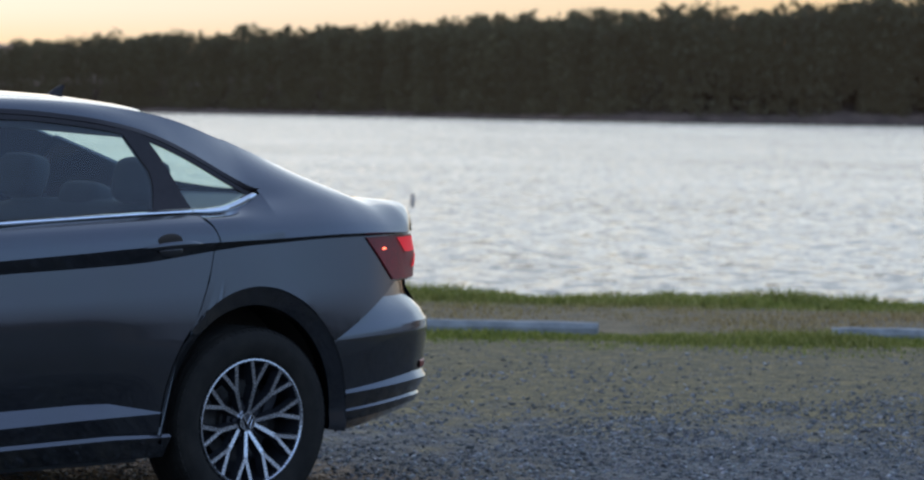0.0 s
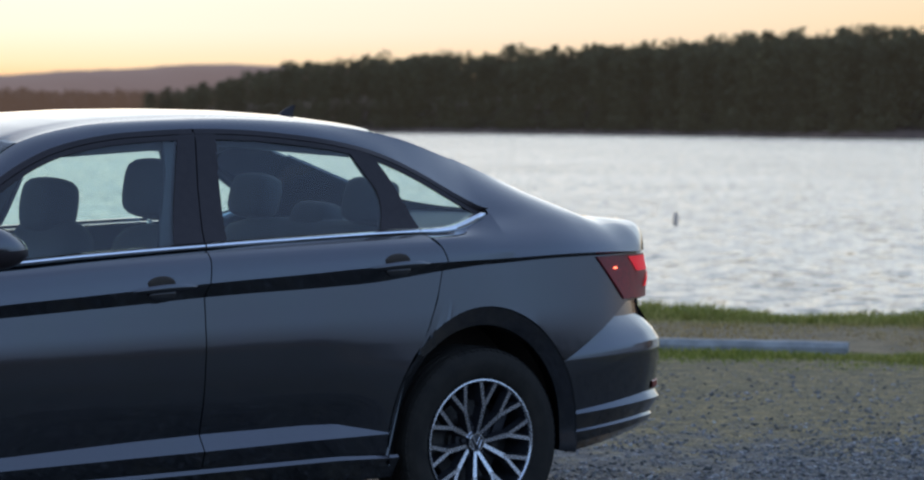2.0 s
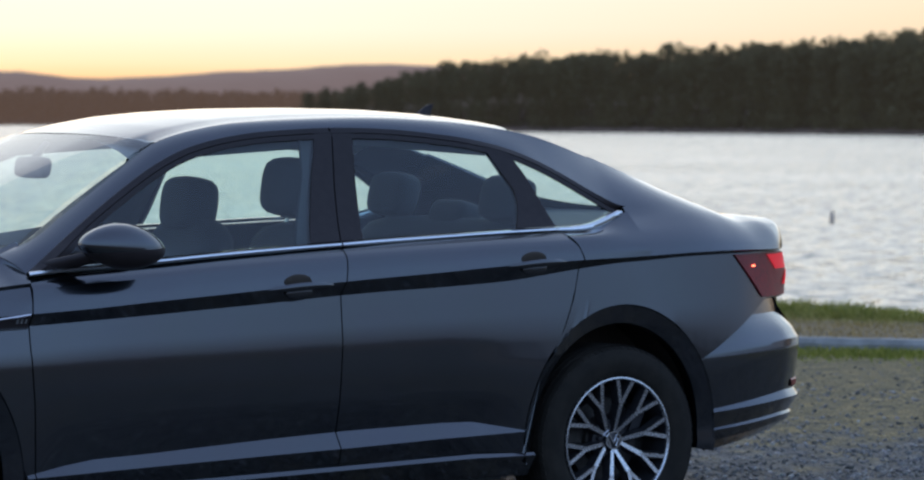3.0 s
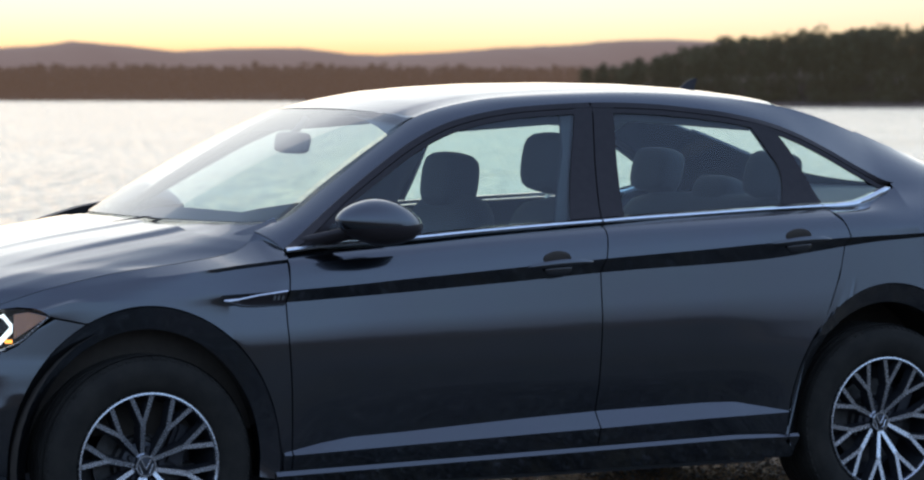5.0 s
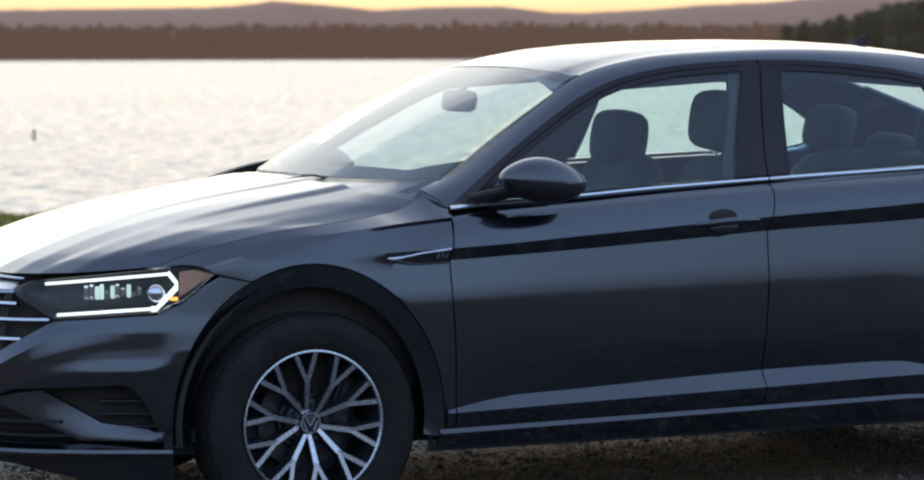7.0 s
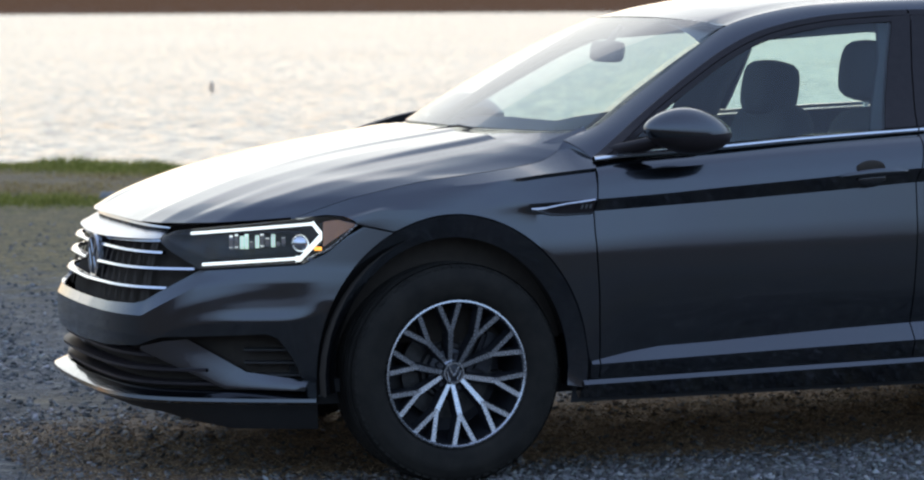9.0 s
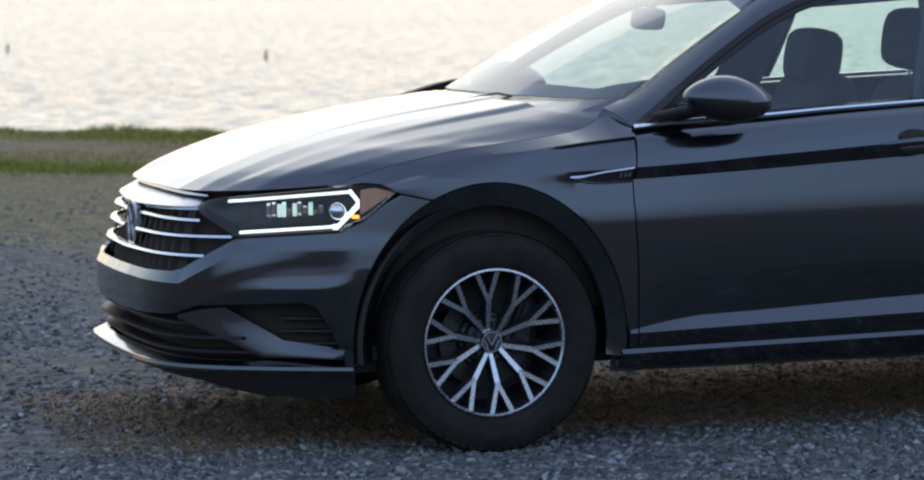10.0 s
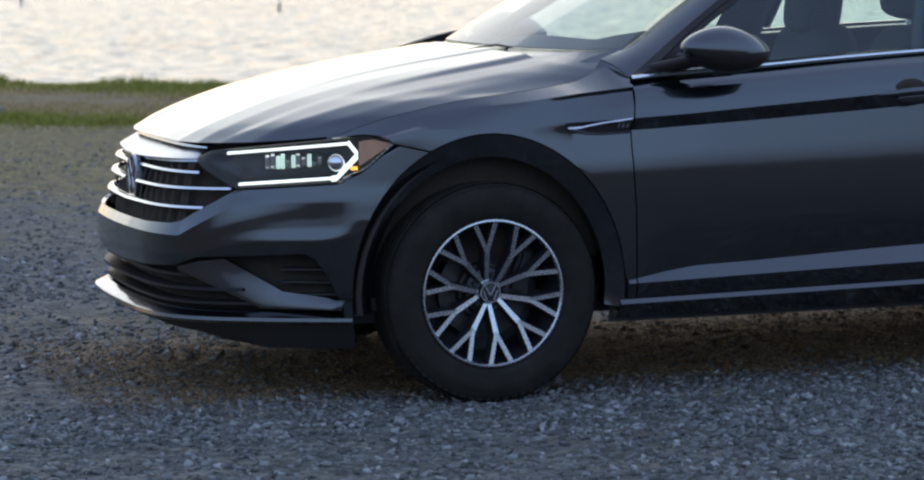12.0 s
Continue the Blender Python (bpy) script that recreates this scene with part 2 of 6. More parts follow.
def build_ground():
    near = [x * 0.22 for x in range(-70, 72)]
    ss = [-3500, -1500, -600, -250, -120, -60, -32, -22] + near + [22, 32, 60, 120, 250, 600, 1500, 3500]
    ds = [-3500, -1500, -600, -200, -80, -40, -20, -12] + [x * 0.22 for x in range(-40, 80)] + [20, 26, 40, 80, 200, 600, 3500]
    verts, faces = [], []
    for s in ss:
        for d in ds:
            p = LAKE_S * s + LAKE_N * d
            verts.append((p.x, p.y, ground_height(s, d)))
    n = len(ds)
    for i in range(len(ss) - 1):
        for j in range(n - 1):
            a = i * n + j
            faces.append((a, a + n, a + n + 1, a + 1))
    ob = raw_object("ground", verts, faces, M_GROUND, smooth=180)
    tagged(ob, "grey gravel parking lot with earth patches, running into turf", "ground", kind="structure")


def build_water():
    bm = bmesh.new()
    quad = [LAKE_S * s + LAKE_N * d + Vector((0, 0, WATER_Z)) for s, d in ((-3400, 13.0), (3400, 13.0), (3400, 3400), (-3400, 3400))]
    bm.faces.new([bm.verts.new(q) for q in quad])
    ob = mesh_object("water", bm, M_WATER)
    tagged(ob, "rippled lake water reflecting the pale evening sky", "lake", kind="structure")


build_ground()
build_water()


# ---- the car: paints and trims ----
def car_paint():
    m, n, l, p = material("metallic_grey_paint")
    co = n.new("ShaderNodeTexCoord").outputs["Object"]
    flake = noise_node(n, l, 1400.0, 2, 0.5, co)
    dust = noise_node(n, l, 5.0, 6, 0.65, co)
    base = ramp_node(n, l, flake.outputs["Fac"], ((0.35, (0.0385, 0.0420, 0.0480)), (0.65, (0.0625, 0.0680, 0.0775))))
    col = mix_node(n, l, 0.01, base.outputs["Color"], dust.outputs["Color"])
    l.new(col, p.inputs["Base Color"])
    p.inputs["Metallic"].default_value = 0.96
    r = n.new("ShaderNodeMapRange")
    r.inputs["To Min"].default_value, r.inputs["To Max"].default_value = 0.17, 0.23
    l.new(dust.outputs["Fac"], r.inputs["Value"])
    l.new(r.outputs["Result"], p.inputs["Roughness"])
    p.inputs["Coat Weight"].default_value = 1.0
    p.inputs["Coat Roughness"].default_value = 0.055
    p.inputs["Coat IOR"].default_value = 1.62
    return m


def thin_glass(name, tint, rough=0.0, ior=1.5, edge=5.0):
    """A clear pane: what is behind shows through, and the sky glints off it."""
    m, n, l, p = material(name)
    n.remove(p)
    lw = n.new("ShaderNodeLayerWeight")
    lw.inputs["Blend"].default_value = 0.5
    f0 = ((ior - 1) / (ior + 1)) ** 2
    pw = n.new("ShaderNodeMath")
    pw.operation = "POWER"
    l.new(lw.outputs["Facing"], pw.inputs[0])
    pw.inputs[1].default_value = edge
    fr = n.new("ShaderNodeMath")
    fr.operation = "MULTIPLY_ADD"
    l.new(pw.outputs["Value"], fr.inputs[0])
    fr.inputs[1].default_value, fr.inputs[2].default_value = 1 - f0, f0
    tr = n.new("ShaderNodeBsdfTransparent")
    tr.inputs["Color"].default_value = (*tint, 1)
    gl = n.new("ShaderNodeBsdfGlossy")
    gl.inputs["Roughness"].default_value = rough
    mx = n.new("ShaderNodeMixShader")
    l.new(fr.outputs["Value"], mx.inputs["Fac"])
    l.new(tr.outputs["BSDF"], mx.inputs[1])
    l.new(gl.outputs["BSDF"], mx.inputs[2])
    l.new(mx.outputs["Shader"], n["Material Output"].inputs["Surface"])
    return m


def glow(name, color, power):
    m, n, l, p = material(name)
    p.inputs["Base Color"].default_value = (*color, 1)
    p.inputs["Emission Color"].default_value = (*color, 1)
    p.inputs["Emission Strength"].default_value = power
    return m


M_PAINT = car_paint()
M_BLACK = simple("black_plastic", (0.030, 0.027, 0.025), 0.55, bump=0.0006, bump_scale=600)
M_GLOSS = simple("gloss_black_trim", (0.034, 0.027, 0.027), 0.42)
M_GLOSS.node_tree.nodes["Principled BSDF"].inputs["Specular IOR Level"].default_value = 0.2
M_DEEP = simple("matt_black_mesh", (0.055, 0.045, 0.036), 0.9)
M_DEEP.node_tree.nodes["Principled BSDF"].inputs["Specular IOR Level"].default_value = 0.12
M_CHROME = simple("satin_chrome", (0.72, 0.73, 0.75), 0.16, metal=1.0, vary=0.03)
M_ALLOY = simple("machined_alloy", (0.62, 0.63, 0.65), 0.27, metal=1.0, vary=0.06, scale=90)
M_POCKET = simple("dark_alloy", (0.045, 0.045, 0.05), 0.38, metal=0.6)
M_RUBBER = simple("tyre_rubber", (0.022, 0.019, 0.015), 0.85, vary=0.4, scale=14, bump=0.0012, bump_scale=260)
M_RUBBER.node_tree.nodes["Principled BSDF"].inputs["Specular IOR Level"].default_value = 0.25
M_CLOTH = simple("dark_seat_cloth", (0.045, 0.047, 0.05), 0.85, vary=0.2, scale=60, bump=0.002, bump_scale=90)
M_CABIN = simple("cabin_plastic", (0.055, 0.056, 0.058), 0.7)
M_LINER = simple("roof_liner", (0.22, 0.22, 0.21), 0.9)
M_DISC = simple("brake_steel", (0.10, 0.095, 0.09), 0.5, metal=0.8, vary=0.3)
M_WINDOW = thin_glass("window_glass", (0.74, 0.88, 0.87), rough=0.03, ior=1.75)
M_SHIELD = thin_glass("windscreen_glass", (0.86, 0.94, 0.92), rough=0.03, ior=1.6, edge=2.7)
M_REAR = thin_glass("rear_glass", (0.8, 0.9, 0.89), rough=0.05, ior=1.5, edge=14.0)
M_LENS = thin_glass("lamp_lens", (0.95, 0.96, 0.97), ior=1.4)
M_RED = simple("tail_lamp_red", (0.25, 0.008, 0.012), 0.34, vary=0.3, scale=60, coat=0.05)
M_REDGLOW = glow("tail_lamp_lit", (0.8, 0.010, 0.02), 0.42)
M_AMBER = glow("indicator_lit", (1.0, 0.42, 0.06), 1.6)
M_DRL = glow("daylight_strip", (0.90, 0.98, 0.97), 1.0)
M_SATIN = simple("satin_grey_metal", (0.6, 0.61, 0.63), 0.25, metal=1.0, vary=0.05)
M_BOWL = simple("lamp_bowl", (0.034, 0.030, 0.026), 0.35, metal=0.4, vary=0.5, scale=25)
M_LED = glow("lamp_cell_lit", (0.72, 0.92, 0.80), 0.42)
M_TURN = simple("smoked_amber", (0.5, 0.19, 0.07), 0.2, coat=1.0)

# ---- the car: body lines, nose towards -x, driver's side towards -y ----
car = tagged(new("car"), "dark metallic grey four-door sedan with its lights on, parked on gravel", "car")


def spline(pts, n=14):
    """Smooth curve through points, sampled n times a span."""
    q = np.array(pts, float)
    q = np.vstack([2 * q[0] - q[1], q, 2 * q[-1] - q[-2]])
    out = []
    for i in range(1, len(q) - 2):
        for t in np.arange(n) / n:
            a, b, c, d = q[i - 1], q[i], q[i + 1], q[i + 2]
            out.append(0.5 * (2 * b + (c - a) * t + (2 * a - 5 * b + 4 * c - d) * t * t + (3 * b - a - 3 * c + d) * t ** 3))
    out.append(q[-2])
    return np.array(out)


PLAN = spline([(-2.29, 0.0), (-2.286, -0.18), (-2.270, -0.36), (-2.222, -0.50), (-2.130, -0.60), (-2.0, -0.682), (-1.88, -0.742), (-1.75, -0.797), (-1.60, -0.847),
               (-1.45, -0.878), (-1.28, -0.892), (-0.9, -0.895), (0.0, -0.897), (1.1, -0.897), (1.4, -0.889), (1.67, -0.871), (1.87, -0.832),
               (2.05, -0.768), (2.18, -0.70), (2.28, -0.61), (2.36, -0.46), (2.41, -0.25), (2.425, 0.0)], 20)
_seg = np.linalg.norm(np.diff(PLAN, axis=0), axis=1)
PLAN_A = np.concatenate([[0], np.cumsum(_seg)])
PLAN_A -= np.interp(0.0, PLAN[:, 0], PLAN_A)
PLAN_T = np.gradient(PLAN, PLAN_A, axis=0)


def plan_a(x, y):
    """Place along the plan line nearest to (x, y)."""
    return float(PLAN_A[np.argmin((PLAN[:, 0] - x) ** 2 + (PLAN[:, 1] + abs(y)) ** 2)])


def skin_point(a, z, e):
    x, y = np.interp(a, PLAN_A, PLAN[:, 0]), np.interp(a, PLAN_A, PLAN[:, 1])
    tx, ty = np.interp(a, PLAN_A, PLAN_T[:, 0]), np.interp(a, PLAN_A, PLAN_T[:, 1])
    h = math.hypot(tx, ty)
    return (float(x - ty / h * e), float(y + tx / h * e), float(z))


def keyed(*pairs):
    xs, ys = [p[0] for p in pairs], [p[1] for p in pairs]
    return lambda a: float(np.interp(a, xs, ys))


def flowing(*pairs):
    """Like keyed, but a smooth curve through the points."""
    q = spline(pairs, 8)
    return lambda a: float(np.interp(a, q[:, 0], q[:, 1]))


BELT_Z = flowing((-0.90, 0.962), (-0.73, 0.978), (-0.45, 0.993), (-0.24, 1.007), (-0.03, 1.019), (0.23, 1.032), (0.40, 1.040), (0.63, 1.049),
               (0.86, 1.058), (1.02, 1.063), (1.10, 1.065), (1.18, 1.0665), (1.25, 1.0735), (1.315, 1.0915), (1.373, 1.1135), (1.43, 1.133))
FEND_Z = keyed((-1.9, 0.795), (-1.83, 0.806), (-1.69, 0.842), (-1.59, 0.869), (-1.41, 0.903), (-1.22, 0.924), (-1.06, 0.946), (-1.0, 0.966), (-0.96, 0.986), (-0.93, 0.990), (-0.886, 0.960))
FEND_E = keyed((-1.83, 0.028), (-1.69, 0.052), (-1.59, 0.070), (-1.41, 0.113), (-1.22, 0.124), (-1.06, 0.136), (-1.0, 0.15), (-0.96, 0.165), (-0.93, 0.145), (-0.886, 0.088))
# the lines that run along the side: height and set-back of each
SIDE = [
    (lambda a: 0.237, lambda a: 0.055),
    (keyed((-1, 0.283), (0.14, 0.302), (0.7, 0.312), (0.9, 0.309)), lambda a: 0.006),
    (keyed((-1, 0.296), (0.14, 0.315), (0.7, 0.325), (0.9, 0.318)), lambda a: 0.016),
    (keyed((-0.97, 0.343), (-0.78, 0.350), (-0.5, 0.358), (-0.07, 0.369), (0.2, 0.375), (0.58, 0.386), (0.91, 0.390)), keyed((-0.95, 0.008), (-0.8, -0.002), (0.6, -0.004), (0.91, 0.008))),
    (keyed((-0.97, 0.345), (-0.79, 0.377), (-0.69, 0.390), (-0.5, 0.396), (-0.07, 0.417), (0.2, 0.427), (0.58, 0.434), (0.7, 0.432), (0.82, 0.410), (0.91, 0.393)), keyed((-0.95, 0.009), (-0.8, 0.021), (-0.4, 0.030), (0.6, 0.034), (0.75, 0.028), (0.91, 0.009))),
    (lambda a: 0.52, keyed((-1.0, 0.006), (-0.6, 0.016), (0.6, 0.016), (1.0, 0.002))),
    (lambda a: 0.60, keyed((-1.0, 0.006), (-0.6, 0.012), (0.6, 0.012), (1.0, 0.003))),
    (keyed((-1.2, 0.70), (1.5, 0.74)), keyed((-1.0, 0.007), (-0.6, 0.0135), (0.8, 0.0135), (1.2, 0.009), (1.43, 0.008))),
    (flowing((-1.3, 0.795), (-0.91, 0.806), (-0.69, 0.816), (-0.49, 0.826), (-0.28, 0.838), (-0.07, 0.850), (0.14, 0.864), (0.36, 0.875), (0.585, 0.883), (0.81, 0.894), (0.93, 0.905), (1.14, 0.930), (1.29, 0.944), (1.41, 0.950), (1.67, 0.962), (2.1, 0.966)),
     keyed((-1.7, 0.006), (-1.5, 0.018), (-1.3, 0.028), (-1.1, 0.028), (-0.95, 0.030), (0.9, 0.034), (1.2, 0.036), (1.43, 0.040), (2.1, 0.042))),
    (flowing((-1.3, 0.825), (-0.92, 0.843), (-0.69, 0.855), (-0.49, 0.869), (-0.285, 0.882), (-0.077, 0.896), (0.18, 0.912), (0.355, 0.922), (0.58, 0.934), (0.81, 0.948), (1.135, 0.961), (1.4, 0.968), (1.67, 0.977), (1.89, 0.978), (2.1, 0.974)),
     keyed((-1.7, 0.009), (-1.5, 0.024), (-1.3, 0.036), (-1.15, 0.030), (-0.95, 0.006), (-0.88, 0.004), (1.2, 0.004), (1.6, 0.006), (2.1, 0.008))),
    (keyed((-1.79, 0.775), (-1.59, 0.83), (-1.41, 0.855), (-1.22, 0.855), (-1.06, 0.868), (-0.886, 0.882), (-0.49, 0.903), (0.18, 0.946), (0.81, 0.980), (1.43, 1.005)), keyed((-1.79, 0.012), (-1.59, 0.032), (-1.41, 0.046), (-1.22, 0.042), (-1.06, 0.032), (-0.886, 0.016), (-0.6, 0.014), (1.43, 0.014))),
]
HOOD_EDGE = spline([(-1.80, -0.742, 0.806), (-1.69, -0.766, 0.844), (-1.59, -0.778, 0.871), (-1.41, -0.774, 0.905), (-1.22, -0.768, 0.926), (-1.06, -0.755, 0.948), (-1.0, -0.744, 0.966), (-0.965, -0.728, 0.984)], 8)


def fender_top(a):
    """Height and set-back at which the fender meets the hood."""
    x, y, _ = skin_point(a, 1, 0)
    x1, y1, _ = skin_point(a, 1, 1)
    e = 0.1
    for _ in range(10):
        xe = x + (x1 - x) * e
        e = (float(np.interp(xe, HOOD_EDGE[:, 0], HOOD_EDGE[:, 1])) - 0.0025 - y) / (y1 - y)
    k = min(1.0, max(0.0, (a + 0.975) / 0.03))
    return (float(np.interp(xe, HOOD_EDGE[:, 0], HOOD_EDGE[:, 2])) - 0.001) * (1 - k) + FEND_Z(a) * k, e * (1 - k) + FEND_E(a) * k


# the fine fold under the shoulder, on the fender
FOLD = ((keyed((-1.79, 0.782), (-1.59, 0.846), (-1.41, 0.872), (-1.25, 0.884), (-1.06, 0.908), (-0.886, 0.924)), keyed((-1.79, 0.018), (-1.59, 0.043), (-1.41, 0.062), (-1.25, 0.052), (-1.06, 0.048), (-0.886, 0.047))),
        (keyed((-1.79, 0.789), (-1.59, 0.856), (-1.41, 0.884), (-1.25, 0.896), (-1.06, 0.920), (-0.886, 0.936)), keyed((-1.79, 0.022), (-1.59, 0.050), (-1.41, 0.075), (-1.25, 0.060), (-1.1, 0.046), (-0.886, 0.041))))


def side_knots(a, fender=None):
    ks = [(z(a), e(a)) for z, e in SIDE]
    if (a < -0.886) if fender is None else fender:
        ks += [(z(a), e(a)) for z, e in FOLD]
        if a < -1.25:
            for i in range(len(ks) - 2, -1, -1):
                ks[i] = (min(ks[i][0], ks[i + 1][0] - 0.006), ks[i][1])
        ks.append(fender_top(a))
    else:
        top = BELT_Z(a)
        ks += [(top - 0.050, 0.031), (top - 0.037, 0.045), (top - 0.025, keyed((0.9, 0.064), (1.2, 0.068))(a)), (top - 0.013, keyed((-0.886, 0.088), (1.1, 0.092), (1.43, 0.15))(a))]
    return ks


ARCH = {-1: (-1.350, 0.424, 0.479), 1: (1.322, 0.418, 0.473)}
ARCH_IN = (0.370, 0.408)
HUB_Z, HUB_FRONT, HUB_REAR = 0.331, -1.337, 1.320


def door_knots(a):
    return side_knots(a, False)


def fender_knots(a):
    return side_knots(a, True)


def arch_z(a, which, grow=0.0):
    c, ra, rb = ARCH[which]
    u = (a - c) / (ra + grow)
    return HUB_Z + (rb + grow) * math.sqrt(max(0.0, 1 - u * u)) if abs(u) < 1 else -1.0


def emit(name, verts, faces, mat, parent=None, both=True, label="", smooth=20, skirt=0.0, skirt_dir=None):
    """One panel, and its twin on the other side of the car. skirt: depth of the turned-in rim."""
    made = []
    for flip in ((1, -1) if both else (1,)):
        bm = bmesh.new()
        vs = [bm.verts.new((x, y * flip, z)) for x, y, z in verts]
        for f in faces:
            if len(set(f)) >= 3:
                ids = list(dict.fromkeys(f))
                if len(ids) >= 3:
                    try:
                        bm.faces.new([vs[i] for i in (ids if flip == 1 else ids[::-1])])
                    except ValueError:
                        pass
        bmesh.ops.remove_doubles(bm, verts=bm.verts, dist=0.0004)
        bmesh.ops.dissolve_degenerate(bm, dist=0.0004, edges=bm.edges)
        loose = [v for v in bm.verts if not v.link_faces]
        bmesh.ops.delete(bm, geom=loose, context="VERTS")
        bm.normal_update()
        turn = 0.0
        for f in bm.faces:
            m = f.calc_center_median()
            turn += f.calc_area() * f.normal.dot(m - Vector((max(-1.0, min(1.0, m.x * 0.8)), 0, 0.62)))
        if turn < 0:
            bmesh.ops.reverse_faces(bm, faces=bm.faces)
            bm.normal_update()
        if skirt:
            inward = {v: -v.normal * skirt if skirt_dir is None else Vector((skirt_dir[0], skirt_dir[1] * flip, skirt_dir[2])) * skirt for v in bm.verts}
            rim = [e for e in bm.edges if e.is_boundary]
            old = {v: inward[v] for e in rim for v in e.verts}
            pos = {tuple(round(c, 6) for c in v.co): d for v, d in old.items()}
            grown = bmesh.ops.extrude_edge_only(bm, edges=rim)["geom"]
            for v in grown:
                if isinstance(v, bmesh.types.BMVert):
                    v.co += pos.get(tuple(round(c, 6) for c in v.co), Vector((0, 0.01 * flip, 0)))
        made.append(part(name, bm, mat, parent if parent is not None and not isinstance(parent, tuple) else (parent[0 if flip == 1 else 1] if parent else car), label, smooth))
    return made


def lattice(rows_of_points):
    """Vertices and faces of a grid, given as columns of points."""
    n = len(rows_of_points[0])
    verts = [p for col in rows_of_points for p in col]
    faces = [(i * n + j, i * n + j + 1, (i + 1) * n + j + 1, (i + 1) * n + j) for i in range(len(rows_of_points) - 1) for j in range(n - 1)]
    return verts, faces


def panel(cols, left, right, bottom, top, knots=side_knots, sub=3, de=0.0):
    """A piece of the skin. cols: nominal places along it from 0 to 1; left and right: its ends by height; bottom and top: heights by place."""
    grid = []
    for s in cols:
        ks = knots(left(0.7) + s * (right(0.7) - left(0.7)))
        col, n = [], len(ks)
        for k in range(n - 1):
            for j in range(sub if k < n - 2 else sub + 1):
                f = j / sub
                z, a = ks[k][0], 0.0
                for _ in range(4):
                    zz = z
                    a = left(zz) + s * (right(zz) - left(zz))
                    kk = knots(a)
                    z = kk[k][0] + f * (kk[k + 1][0] - kk[k][0])
                    z = min(max(z, bottom(a)), top(a))
                kk = knots(a)
                e = float(np.interp(z, [q[0] for q in kk], [q[1] for q in kk]))
                col.append(skin_point(a, z, e + de))
        grid.append(col)
    return lattice(grid)


def even(n, extra=()):
    return sorted(set([i / n for i in range(n + 1)] + list(extra)))


GAP = 0.0022
FRONT_CUT = keyed((0.2, -0.893), (0.4, -0.890), (0.56, -0.893), (0.73, -0.904), (0.83, -0.903), (0.97, -0.882))
MID_CUT = keyed((0.2, 0.176), (0.43, 0.176), (0.7, 0.191), (0.89, 0.195), (1.03, 0.232))


def rear_cut(z):
    up = float(np.interp(z, [0.70, 0.743, 0.83, 0.918, 0.967, 1.012, 1.063], [1.047, 1.069, 1.110, 1.138, 1.142, 1.130, 1.102]))
    c, ra, rb = ARCH[1]
    u = (z - HUB_Z) / (rb + 0.004)
    on_arch = c - (ra + 0.004) * math.sqrt(max(0.0, 1 - u * u)) if 0 < u < 1 else (c - ra - 0.004 if u <= 0 else 9)
    return min(up, on_arch)


low, high = (lambda a: 0.0), (lambda a: 9.0)
front_doors = emit("front_door", *panel(even(44), lambda z: FRONT_CUT(z) + GAP, lambda z: MID_CUT(z) - GAP, lambda a: SIDE[2][0](a) + 0.004, high, knots=door_knots), M_PAINT, skirt=0.014)
rear_doors = emit("rear_door", *panel(even(40), lambda z: MID_CUT(z) + GAP, lambda z: rear_cut(z) - GAP, lambda a: SIDE[2][0](a) + 0.004, high, knots=door_knots), M_PAINT, skirt=0.014)
emit("sill", *panel(even(50), lambda z: -1.343 + 0.40, lambda z: 1.343 - 0.40, low, lambda a: SIDE[2][0](a), knots=door_knots), M_PAINT, skirt=0.03)

# front fender, over the wheel to the hood's edge
SEAM_F = [(-1.634, 0.782), (-1.50, 0.752)]


def fender_bottom(a):
    if a < SEAM_F[1][0]:
        return float(np.interp(a, [-1.86, -1.80, -1.74, -1.69, -1.66, SEAM_F[0][0] - 0.01, SEAM_F[1][0]], [0.797, 0.803, 0.810, 0.806, 0.796, SEAM_F[0][1], SEAM_F[1][1]])) + GAP if a < -1.60 else max(float(np.interp(a, [SEAM_F[0][0], SEAM_F[1][0]], [SEAM_F[0][1], SEAM_F[1][1]])) + GAP, arch_z(a, -1))
    return max(arch_z(a, -1), SIDE[2][0](a) + 0.004 if a > -1.0 else 0.2)


fenders = emit("front_fender", *panel(even(80), lambda z: -1.845, lambda z: FRONT_CUT(z) - GAP, fender_bottom, high, knots=fender_knots), M_PAINT, skirt=0.012)


